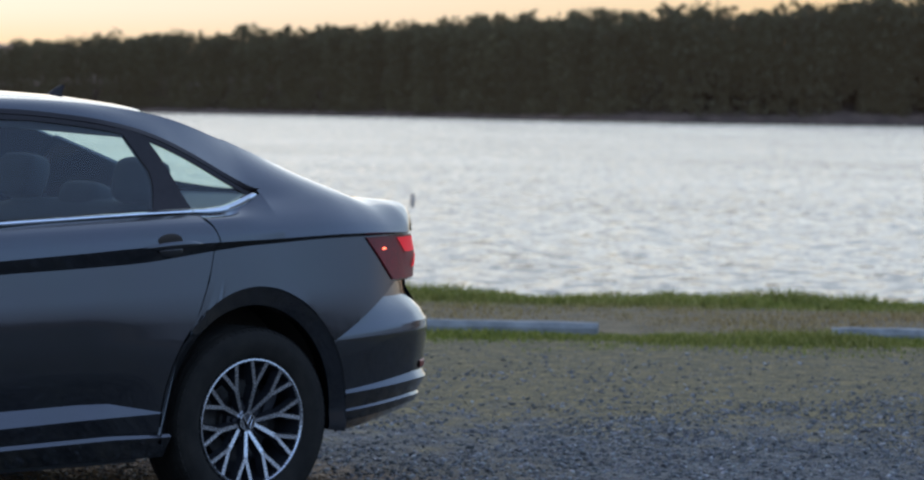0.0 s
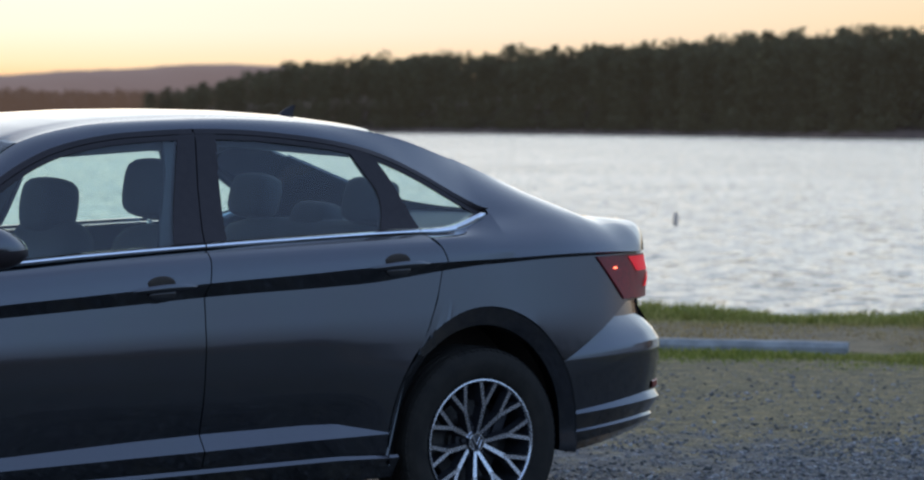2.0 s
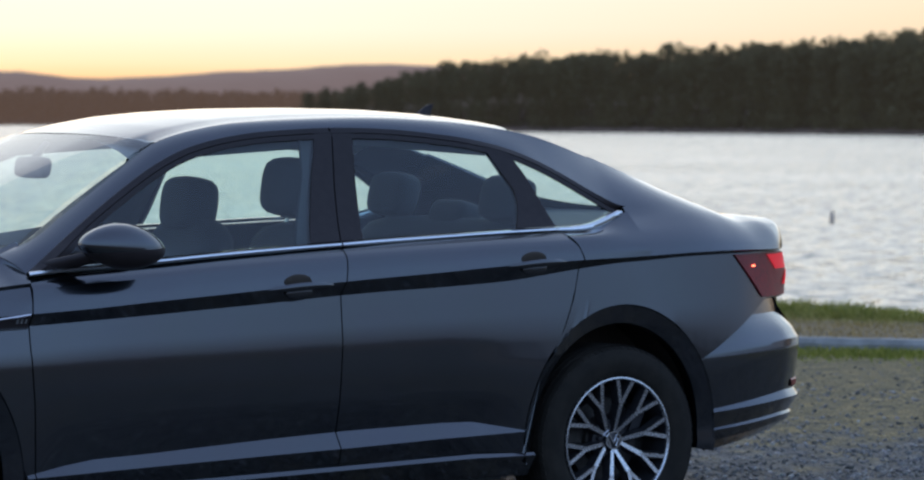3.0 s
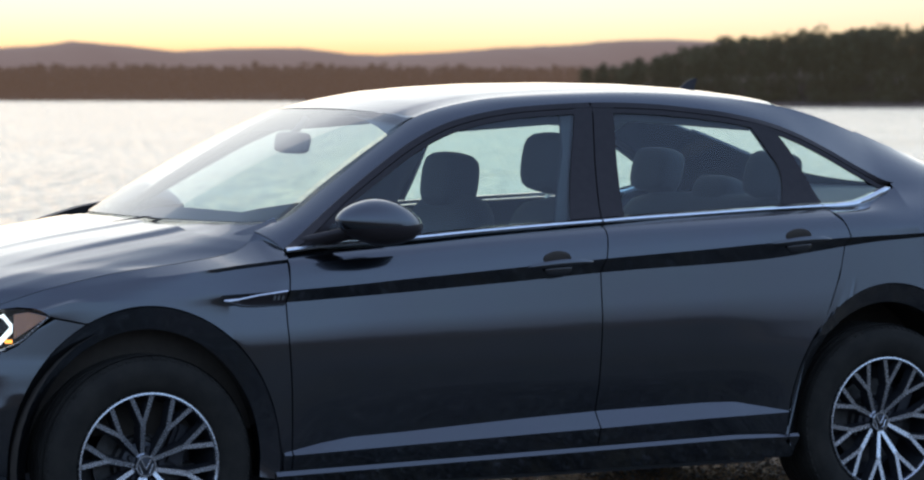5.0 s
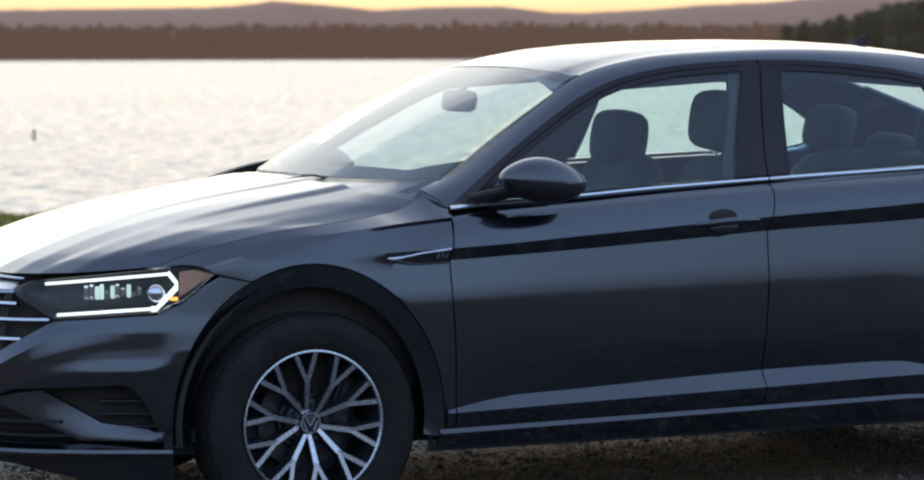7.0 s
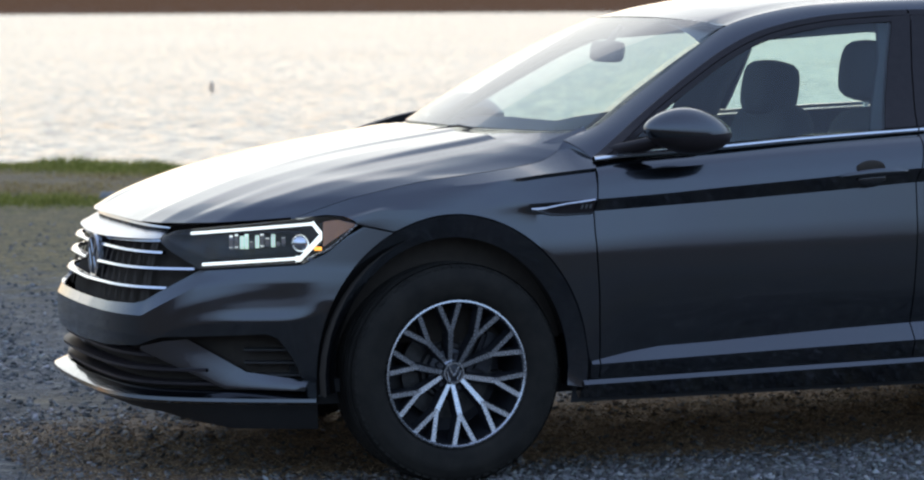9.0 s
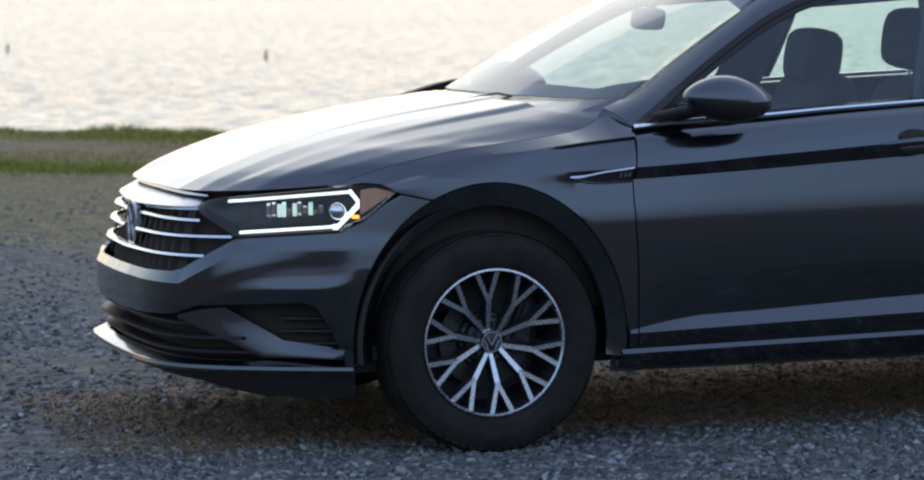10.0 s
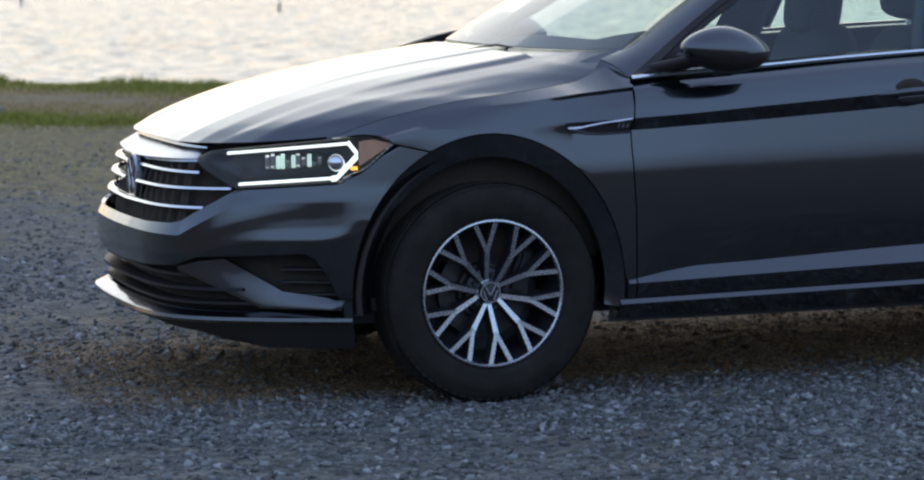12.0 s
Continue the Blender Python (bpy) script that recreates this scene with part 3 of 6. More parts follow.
def arch_ring(which, cols=48):
    """The turned lip round a wheel opening."""
    c, ra, rb = ARCH[which]
    grid = []
    for i in range(cols + 1):
        th = -0.12 + (math.pi + 0.24) * i / cols
        col = []
        for f in (0.0, 0.06, 0.5, 0.93, 1.0, 1.02, 1.02):
            g = min(f, 1.0)
            ax, bz = ra + g * (ARCH_IN[0] - ra), rb + g * (ARCH_IN[1] - rb)
            a, z = c - ax * math.cos(th), HUB_Z + bz * math.sin(th)
            kk = side_knots(min(max(a, -1.79), 1.72))
            e = float(np.interp(z, [q[0] for q in kk], [q[1] for q in kk]))
            if z < 0.37 or which == 1 and a > c or which == -1 and a < c:
                e = min(e, 0.012)
            e += 0.004 * min(1, f / 0.06) + 0.034 * g if f > 0 else 0.0
            if which == -1 and a < -1.5:
                e = 0.012 + 0.004 * min(1, f / 0.06) + 0.034 * g
            col.append(skin_point(a, z, e))
        x, y, z = col[-1]
        col[-2] = (x, y + 0.012, z)
        col[-1] = (x, y + 0.05, z)
        grid.append(col)
    return lattice(grid)


for which in (-1, 1):
    emit("wheel_arch", *arch_ring(which), M_PAINT, smooth=16)
    c = ARCH[which][0]
    grid = []
    for i in range(25):
        th = -0.12 + (math.pi + 0.24) * i / 24
        grid.append([(c - 0.395 * math.cos(th), y, HUB_Z + 0.43 * math.sin(th)) for y in (-0.835, -0.72, -0.6, -0.56)] + [(c - 0.02 * math.cos(th), -0.555, HUB_Z + 0.02 * math.sin(th))])
    emit("wheel_liner", *lattice(grid), M_DEEP, smooth=60)

# upper edge of the side, from the windscreen's foot over the roof to the tail
UP = spline([(-0.94, -0.715, 1.015), (-0.83, -0.668, 1.052), (-0.69, -0.632, 1.142), (-0.557, -0.606, 1.224), (-0.44, -0.582, 1.292), (-0.314, -0.56, 1.360),
             (-0.15, -0.552, 1.404), (0.05, -0.548, 1.428), (0.42, -0.545, 1.441), (0.75, -0.543, 1.432), (1.0, -0.538, 1.408), (1.2, -0.532, 1.374),
             (1.4, -0.526, 1.312), (1.65, -0.522, 1.222), (1.78, -0.522, 1.172), (1.89, -0.525, 1.124), (1.95, -0.532, 1.107), (2.02, -0.54, 1.098), (2.11, -0.552, 1.089), (2.18, -0.56, 1.082), (2.23, -0.56, 1.069), (2.27, -0.555, 1.046)], 10)
# outer line of the dark window frames
DLO = spline([(-0.886, -0.808, 0.962), (-0.843, -0.79, 0.989), (-0.73, -0.76, 1.070), (-0.61, -0.72, 1.148), (-0.488, -0.68, 1.221), (-0.37, -0.65, 1.287), (-0.255, -0.63, 1.336), (-0.143, -0.62, 1.366),
              (-0.03, -0.61, 1.385), (0.081, -0.605, 1.396), (0.305, -0.60, 1.407), (0.531, -0.60, 1.403), (0.755, -0.61, 1.383), (0.873, -0.612, 1.366), (0.985, -0.62, 1.342), (1.091, -0.64, 1.304),
              (1.198, -0.66, 1.253), (1.30, -0.69, 1.194), (1.384, -0.725, 1.147), (1.43, -0.744, 1.134)], 8)


def on_up(x):
    return np.array([np.interp(x, UP[:, 0], UP[:, i]) for i in range(3)])


def on_dlo(x):
    return np.array([np.interp(x, DLO[:, 0], DLO[:, i]) for i in range(3)])


def rail_strip():
    """Painted pillar and roof rail between window frame and roof; its rear end runs into the tail's section."""
    steps = (0, 0.12, 0.3, 0.5, 0.7, 0.88, 1.0)
    away = np.array([0, -0.85, 0.5])
    kk = tail_knots(1.43)
    d1, u1 = on_dlo(1.43), on_up(1.43)
    ends = []
    for g in steps:
        z = float(d1[2] + (u1[2] - d1[2]) * g)
        ends.append(np.array(skin_point(1.43, z, float(np.interp(z, [q[0] for q in kk], [q[1] for q in kk])))))
    grid = []
    for i in range(91):
        f = i / 90
        xd = -0.886 + f * (1.43 + 0.886)
        xu = -0.94 + f * (1.43 + 0.94)
        if 0.0 < f < 1 / 3:
            xu += 0.03 * math.sin(math.pi * min(1, f * 3))
        d, u = on_dlo(xd), on_up(xu)
        w = min(1.0, max(0.0, (f - 0.72) / 0.28))
        w = w * w * (3 - 2 * w)
        col = []
        for g, end in zip(steps, ends):
            b = 0.085 * np.linalg.norm(u - d) * 4 * g * (1 - g)
            b1 = 0.085 * np.linalg.norm(u1 - d1) * 4 * g * (1 - g)
            col.append(tuple(d + (u - d) * g + away * b + (end - (d1 + (u1 - d1) * g + away * b1)) * w))
        grid.append(col)
    return lattice(grid)


# the foot of the pillar, closing fender and rail
foot = []
for g in np.linspace(0, 1, 13):
    p = skin_point(-0.884 - 0.085 * g, *fender_top(-0.884 - 0.085 * g))
    d, u = on_dlo(-0.886), on_up(-0.94)
    q = d + (u - d) * g + np.array([0, -0.85, 0.5]) * 0.085 * np.linalg.norm(u - d) * 4 * g * (1 - g)
    foot.append([(p[0], p[1] + 0.001, p[2] - 0.001), tuple((np.array(p) + q) / 2), (q[0] + 0.004, q[1] + 0.001, q[2] - 0.001)])
scuttle = [[(x, -y, float(np.interp(x, (-1.06, -1.0, -0.965, -0.9, -0.85), (0.952, 0.974, 0.988, 1.008, 1.028))) - 0.5 * (y - 0.72) - 0.004) for y in (0.66, 0.69, 0.72, 0.735, 0.747)] for x in np.linspace(-1.06, -0.85, 15)]
emit("scuttle", *lattice(scuttle), M_PAINT, smooth=60)
emit("pillar_foot", *lattice(foot), M_PAINT, smooth=60)


# rear quarter: first up to the window's chrome, then up to the roof's slope
def quarter_bottom(a):
    z = arch_z(a, 1)
    return max(z, float(np.interp(a, [1.62, 1.70, 2.08, 2.6], [0.58, 0.615, 0.795, 0.80]))) if a > 1.4 else max(z, 0.3)


def flank_knots(a):
    ks = door_knots(a)
    ks[11:] = [(keyed((0.81, 1.02), (1.43, 1.05))(a), keyed((1.0, 0.040), (1.43, 0.06))(a)), (ks[-1][0], keyed((1.0, 0.092), (1.2, 0.108), (1.43, 0.14))(a))]
    return ks[:9] + [(float(z), float(e)) for z, e in spline(ks[9:], 3)]


qv, qf = panel(even(30), lambda z: rear_cut(z) + GAP, lambda z: 1.43, quarter_bottom, high, knots=flank_knots, sub=2)
TAIL_END = plan_a(2.26, 0.63)


def tail_knots(a):
    e7 = keyed((TAIL_END - 0.35, 0.006), (TAIL_END - 0.15, 0.011), (TAIL_END, 0.034))(a)
    ks = [(0.45, 0.002), (0.60, 0.003), (0.66, keyed((1.43, 0.0047), (2.2, 0.010))(a)), (0.74, keyed((1.43, 0.0082), (1.8, 0.014), (2.2, 0.024))(a)), (0.84, keyed((1.43, 0.0235), (1.8, 0.026), (2.2, 0.034))(a)), (SIDE[8][0](min(a, 2.1)), keyed((1.43, 0.040), (2.1, 0.042))(a)), (SIDE[9][0](min(a, 2.1)), e7)]
    x, y, _ = skin_point(a, 1, 0)
    x1, y1, _ = skin_point(a, 1, 1)
    e9 = 0.3
    for _ in range(12):
        u = on_up(min(x + (x1 - x) * e9, 2.27))
        e9 = (u[1] - y) / (y1 - y)
    z7 = ks[-1][0]
    mix = min(1.0, max(0.0, (a - 1.43) / 0.5))
    mix = mix * mix * (3 - 2 * mix)
    near = ((0.0, 0.0), (0.12, 0.06), (0.24, 0.165), (0.36, 0.305), (0.43, 0.385), (0.60, 0.56), (0.81, 0.785), (1.0, 1.0))
    rear = ((0.0, 0.0), (0.18, 0.07), (0.36, 0.175), (0.54, 0.31), (0.70, 0.47), (0.84, 0.665), (0.94, 0.85), (1.0, 1.0))
    tip = ((0.0, 0.0), (0.22, 0.03), (0.44, 0.09), (0.63, 0.19), (0.79, 0.34), (0.91, 0.56), (0.975, 0.79), (1.0, 1.0))
    k = min(1.0, max(0.0, (a - TAIL_END + 0.5) / 0.48))
    k = k * k * (3 - 2 * k)
    prof = [((n[0] + (r[0] - n[0]) * mix) * (1 - k) + q[0] * k, (n[1] + (r[1] - n[1]) * mix) * (1 - k) + q[1] * k) for n, r, q in zip(near, rear, tip)]
    up = spline([(z7 + (u[2] - z7) * f, e7 + (e9 - e7) * g) for f, g in prof], 3)
    ks += [(float(z), float(e)) for z, e in up[1:]]
    return ks


tv, tf = panel(even(44), lambda z: 1.43, lambda z: TAIL_END, quarter_bottom, high, knots=tail_knots, sub=2)
quarters = emit("quarter_panel", qv + tv, qf + [tuple(i + len(qv) for i in f) for f in tf], M_PAINT, skirt=0.012, smooth=40)

rails = emit("roof_rail", *rail_strip(), M_PAINT, skirt=0.012, smooth=40)


def blend_seam(rail, quarter, x0=1.43, reach=0.30):
    """Lets the shading run on over the welded seam between roof rail and quarter panel."""
    def share(x, z):
        lo, hi = on_dlo(min(x, x0))[2], on_up(x)[2]
        return (z - lo) / max(0.02, hi - lo)

    kk = tail_knots(x0)
    zs = [q[0] for q in kk]
    xs = [skin_point(x0, z, e)[0] for z, e in kk]
    found = []
    for ob in (rail, quarter):
        me = ob.data
        rim = []
        for poly in me.polygons:
            for li in poly.loop_indices:
                v = me.vertices[me.loops[li].vertex_index].co
                g = share(x0, v.z)
                nor = me.corner_normals[li].vector
                away = v.x - float(np.interp(v.z, zs, xs))
                beside = poly.center.x - float(np.interp(poly.center.z, zs, xs))
                if abs(away) < 0.004 and -0.05 <= g <= 1.05 and nor.z > 0.3 and v.y * nor.y > 0 and beside * (-1 if ob is rail else 1) > 0.003:
                    rim.append((g, *nor))
        rim.sort()
        found.append(np.array(rim))
    gs = np.linspace(0, 1, 21)
    nr, nq = (np.stack([np.interp(gs, q[:, 0], q[:, k]) for k in (1, 2, 3)], 1) for q in found)
    mean = (nr + nq) / 2
    for ob, own in ((rail, nr), (quarter, nq)):
        me = ob.data
        out = []
        for poly in me.polygons:
            for li in poly.loop_indices:
                v = me.vertices[me.loops[li].vertex_index].co
                g = share(v.x, v.z)
                away = v.x - float(np.interp(v.z, zs, xs))
                w = 1 - abs(away) / reach
                side = ob is rail or away >= -0.003
                nor = me.corner_normals[li].vector
                if w <= 0 or not side or g < -0.3 or nor.z < 0 or v.y * nor.y < 0:
                    out.append((0.0, 0.0, 0.0))
                    continue
                w = w * w * (3 - 2 * w) * min(1.0, max(0.0, (g + 0.3) / 0.3))
                gg = min(1.0, max(0.0, g))
                shift = [np.interp(gg, gs, (mean - own)[:, k]) for k in range(3)]
                out.append(tuple((Vector(nor) + Vector(shift) * w).normalized()))
        me.normals_split_custom_set(out)


for rail, quarter in zip(rails, quarters):
    blend_seam(rail, quarter)

# rear bumper
BUMP_END = plan_a(2.425, 0.0)


def rear_knots(a):
    t = min(1.0, max(0.0, (a - 1.66) / 0.5))
    return [(0.262 + 0.045 * t, 0.06 + 0.005 * t), (0.30 + 0.045 * t, 0.03 - 0.02 * t), (0.340 + 0.03 * t, 0.018 - 0.02 * t), (0.346 + 0.034 * t, 0.026 - 0.022 * t), (0.405 + 0.03 * t, 0.012 - 0.040 * t), (0.414 + 0.048 * t, 0.018 - 0.030 * t),
            (0.60 + 0.01 * t, 0.010 - 0.040 * t), (0.612 + 0.035 * t, 0.012 - 0.038 * t), (0.64 + 0.045 * t, 0.024 - 0.026 * t), (0.74, 0.032 + 0.02 * t), (0.82, 0.035 + 0.03 * t)]


def rear_top(a):
    return quarter_bottom(a) - GAP if a < TAIL_END else 0.70


def rear_start(z):
    u = min(0.999, max(0.0, (z - HUB_Z) / ARCH[1][2]))
    return ARCH[1][0] + (ARCH[1][1] - 0.002) * math.sqrt(1 - u * u)


emit("rear_bumper", *panel(even(60), rear_start, lambda z: BUMP_END, low, rear_top, knots=rear_knots), M_PAINT, skirt=0.012, smooth=24)
# boot lid, its rear face between the lamps and its top
lid_prof = [(0.70, 0.05), (0.80, 0.055), (0.90, 0.045)] + [q for q in tail_knots(TAIL_END) if q[0] > 0.93]
lid_prof.append((lid_prof[-1][0] - 0.004, lid_prof[-1][1] + 0.06))
lid = []
for i in range(25):
    a = TAIL_END + 0.002 + (BUMP_END - TAIL_END - 0.002) * i / 24
    lid.append([skin_point(a, z, e) for z, e in lid_prof])
emit("boot_lid", *lattice(lid), M_PAINT, smooth=40)


def glazing(name, low_line, high_line, mat, bow, rows=10, cols=16, parent=None, label=""):
    """A curved sheet over the whole width between two cross lines given for half the width, centre first."""
    grid = []
    fs = (0, 0.5, 0.85, 1)
    lines = []
    for half in (low_line, high_line):
        q = [(-f, *p) for f, p in zip(fs[:0:-1], half[:0:-1])] + [(f, *p) for f, p in zip(fs, half)]
        lines.append(spline(q, 8))
    for i in range(-cols, cols + 1):
        f = abs(i) / cols
        lo, hi = (np.array([np.interp(f, q[:, 0], q[:, k]) for k in (1, 2, 3)]) for q in lines)
        lo[1] = -0.0 + np.interp(f, fs, [p[1] for p in low_line])
        hi[1] = np.interp(f, fs, [p[1] for p in high_line])
        col = []
        for j in range(rows + 1):
            g = j / rows
            q = lo + (hi - lo) * g
            q[2] += bow * 4 * g * (1 - g)
            col.append((q[0], q[1] if i <= 0 else -q[1], q[2]))
        grid.append(col)
    return emit(name, *lattice(grid), mat, parent, both=False, smooth=60, label=label)


glazing("windscreen", ((-1.12, 0, 1.045), (-1.075, -0.35, 1.043), (-0.95, -0.59, 1.04), (-0.855, -0.672, 1.045)), ((-0.44, 0, 1.384), (-0.42, -0.29, 1.381), (-0.36, -0.48, 1.371), (-0.318, -0.555, 1.362)), M_SHIELD, 0.021, 14, 24)[0].visible_shadow = False
glazing("rear_window", ((1.98, 0, 1.104), (1.965, -0.27, 1.104), (1.935, -0.44, 1.106), (1.90, -0.518, 1.119)), ((1.14, 0, 1.434), (1.135, -0.27, 1.425), (1.11, -0.45, 1.407), (1.085, -0.533, 1.392)), M_REAR, 0.012)[0].visible_shadow = False


def roof_sheet():
    grid = []
    for i in range(61):
        f = i / 60
        xe = -0.316 + f * (1.088 + 0.316)
        xc = -0.436 + f * (1.142 + 0.436)
        u = on_up(xe)
        zc = float(np.interp(xc, (-0.44, -0.30, -0.15, 0.0, 0.2, 0.42, 0.66, 0.9, 1.1, 1.26), (1.386, 1.421, 1.446, 1.460, 1.471, 1.475, 1.472, 1.459, 1.438, 1.412)))
        col = []
        for j in range(-14, 15):
            g = abs(j) / 14
            w = g ** 2.6
            dip = -0.006 * math.exp(-((g - 0.93) / 0.03) ** 2)
            col.append((xc + (xe - xc) * g ** 2, (u[1] + 0.003) * g * (1 if j <= 0 else -1), zc + (u[2] - zc) * w + dip))
        grid.append(col)
    return lattice(grid)


emit("roof", *roof_sheet(), M_PAINT, both=False, skirt=0.02, smooth=30)
lid_top = []
for i in range(-3, 13):
    f = i / 12
    u = on_up(1.885 + 0.31 * f)
    xc, zc = 1.972 + 0.358 * f, 1.106 - 0.024 * f
    lid_top.append([(xc + (u[0] - xc) * abs(j / 12) ** 2.5, (u[1] + 0.002) * j / 12 * -1, zc + (u[2] - 0.001 - zc) * abs(j / 12) ** 2.2) for j in range(-12, 13)])
emit("boot_top", *lattice(lid_top), M_PAINT, both=False, smooth=50)


# hood: two pressed lines on either side of a raised middle
HOOD_MID = spline([(-2.166, 0, 0.774), (-2.10, 0, 0.808), (-2.02, 0, 0.843), (-1.92, 0, 0.881), (-1.82, 0, 0.913), (-1.65, 0, 0.957), (-1.45, 0, 0.995), (-1.25, 0, 1.025), (-1.14, 0, 1.040)], 8)


def hood_sheet():
    grid = []
    ne, nm = len(HOOD_EDGE) - 1, len(HOOD_MID) - 1
    for i in range(49):
        f = i / 48
        ed = np.array([np.interp(f * ne, range(ne + 1), HOOD_EDGE[:, k]) for k in range(3)])
        mi = np.array([np.interp(f * nm, range(nm + 1), HOOD_MID[:, k]) for k in range(3)])
        col = []
        for j in range(-60, 61):
            g = abs(j) / 60
            xs = float(np.interp(g, (0, 0.2, 0.4, 0.57, 0.70, 0.84, 0.93, 1.0), (0, 0.003, 0.018, 0.10, 0.23, 0.43, 0.68, 1.0)))
            h = float(np.interp(g, (0, 0.28, 0.36, 0.38, 0.41, 0.43, 0.60, 0.67, 0.69, 0.73, 0.76, 0.9, 1.0), (0.0, 0.03, 0.04, 0.055, 0.16, 0.175, 0.21, 0.225, 0.25, 0.45, 0.50, 0.76, 1.0)))
            if f < 0.12:
                h = h * f / 0.12 + xs * (1 - f / 0.12)
            z = mi[2] + (ed[2] - mi[2]) * h
            col.append((mi[0] + (ed[0] - mi[0]) * xs, ed[1] * g * (1 if j <= 0 else -1), z))
        grid.append(col)
    return lattice(grid)


emit("hood", *hood_sheet(), M_PAINT, both=False, smooth=35)

# ---- the car's face ----
A_HLR, A_Y45, A_Y60 = plan_a(-1.634, 0.833), plan_a(-2.212, 0.512), plan_a(-2.075, 0.638)
A_MID = plan_a(-2.29, 0.0)
SLOPE = keyed((A_MID, 0.34), (A_Y45, 0.33), (A_Y60, 0.24), (plan_a(-1.8, 0.765), 0.12), (A_HLR, 0.09), (-1.5, 0.07))


# crease lines of the bumper's corner, and the chamfer under the grille
CREASE_HI = flowing((-2.9, 0.474), (-2.30, 0.474), (-2.24, 0.480), (-2.138, 0.525), (-2.045, 0.551), (-1.95, 0.565), (-1.855, 0.572), (-1.77, 0.578), (-1.60, 0.582))
CREASE_LO = flowing((-2.9, 0.452), (-2.30, 0.455), (-2.24, 0.464), (-2.191, 0.480), (-2.091, 0.496), (-1.996, 0.501), (-1.862, 0.504), (-1.806, 0.512), (-1.75, 0.53), (-1.60, 0.54))
CHAMFER_LO = keyed((A_MID, 0.506), (A_Y45, 0.508), (A_Y60, 0.604), (-2.0, 0.616), (-1.5, 0.618))
CHAMFER_HI = keyed((A_MID, 0.534), (A_Y45, 0.543), (A_Y60, 0.640), (-2.0, 0.645), (-1.5, 0.647))


def front_knots(a):
    k = keyed((-2.20, 0.0), (-2.08, 0.35), (-1.99, 0.9), (-1.93, 1.0), (-1.87, 1.0), (-1.81, 0.6), (-1.75, 0.0))(a)
    cb = keyed((A_MID, 1.0), (A_Y45, 1.0), (A_Y60, 0.55), (-2.03, 0.0))(a)
    s = SLOPE(a)
    nat = lambda z: max(0.0, z - 0.53) ** 2 / 0.13 * s if z < 0.66 else (z - 0.53) * s
    hi, lo, c0, c1 = CREASE_HI(a), CREASE_LO(a), CHAMFER_LO(a), CHAMFER_HI(a)
    ks = [(keyed((A_MID, 0.228), (plan_a(-2.2, 0.53), 0.215), (plan_a(-2.0, 0.68), 0.172), (-1.7, 0.172))(a), 0.07), (0.245, 0.012), (0.262, -0.014), (0.272, -0.012), (0.292, 0.03), (0.33, 0.012), (0.40, 0.006),
          (lo - 0.022, 0.001 - 0.003 * k), (lo - 0.003, -0.004 * k), (lo + 0.003, -0.0035 * k), (min(lo + 0.030, hi - 0.004), 0.0045 * k), (hi, nat(hi) + 0.0055 * k), (min(hi + 0.024, c0 - 0.003), nat(hi + 0.024) + 0.003 * k),
          (c0, nat(c0)), (c1, nat(c1) + 0.015 * cb)]
    for z in (0.66, 0.72, 0.76, 0.80):
        ks.append((z, max(0.004, (z - 0.53) * s + (0.058 if z > 0.75 else 0.0) * keyed((A_MID, 1.0), (A_Y45, 1.0), (A_Y60, 0.0))(a))))
    return ks


HL_LOW = keyed((A_Y45, 0.737), (A_Y60, 0.648), (plan_a(-1.79, 0.768), 0.668), (plan_a(-1.72, 0.80), 0.706), (A_HLR, 0.782))
HL_TOP = keyed((A_Y45, 0.740), (plan_a(-2.17, 0.56), 0.757), (plan_a(-1.95, 0.68), 0.782), (plan_a(-1.80, 0.765), 0.800), (plan_a(-1.72, 0.80), 0.808), (plan_a(-1.67, 0.822), 0.802), (A_HLR, 0.783))
GRILLE_LOW = keyed((A_MID, 0.534), (plan_a(-2.275, 0.3), 0.536), (plan_a(-2.235, 0.47), 0.542), (plan_a(-2.212, 0.512), 0.552), (A_Y60, 0.648))
MOUTH_TOP = keyed((A_MID, 0.398), (plan_a(-2.275, 0.3), 0.405), (plan_a(-2.225, 0.49), 0.418), (plan_a(-2.17, 0.56), 0.447), (plan_a(-1.885, 0.725), 0.462), (plan_a(-1.855, 0.742), 0.448), (plan_a(-1.82, 0.76), 0.39), (plan_a(-1.795, 0.772), 0.325), (plan_a(-1.785, 0.776), 0.29))


def bumper_top(a):
    if a < A_Y60:
        return GRILLE_LOW(a)
    if a < A_HLR:
        return HL_LOW(a) - 0.003
    return float(np.interp(a, [A_HLR, -1.50], [0.779, 0.750]))


def bumper_bottom(a):
    return MOUTH_TOP(a)


def front_end(z):
    u = min(0.999, max(0.0, (z - HUB_Z) / ARCH[-1][2]))
    return ARCH[-1][0] - (ARCH[-1][1] - 0.002) * math.sqrt(1 - u * u)


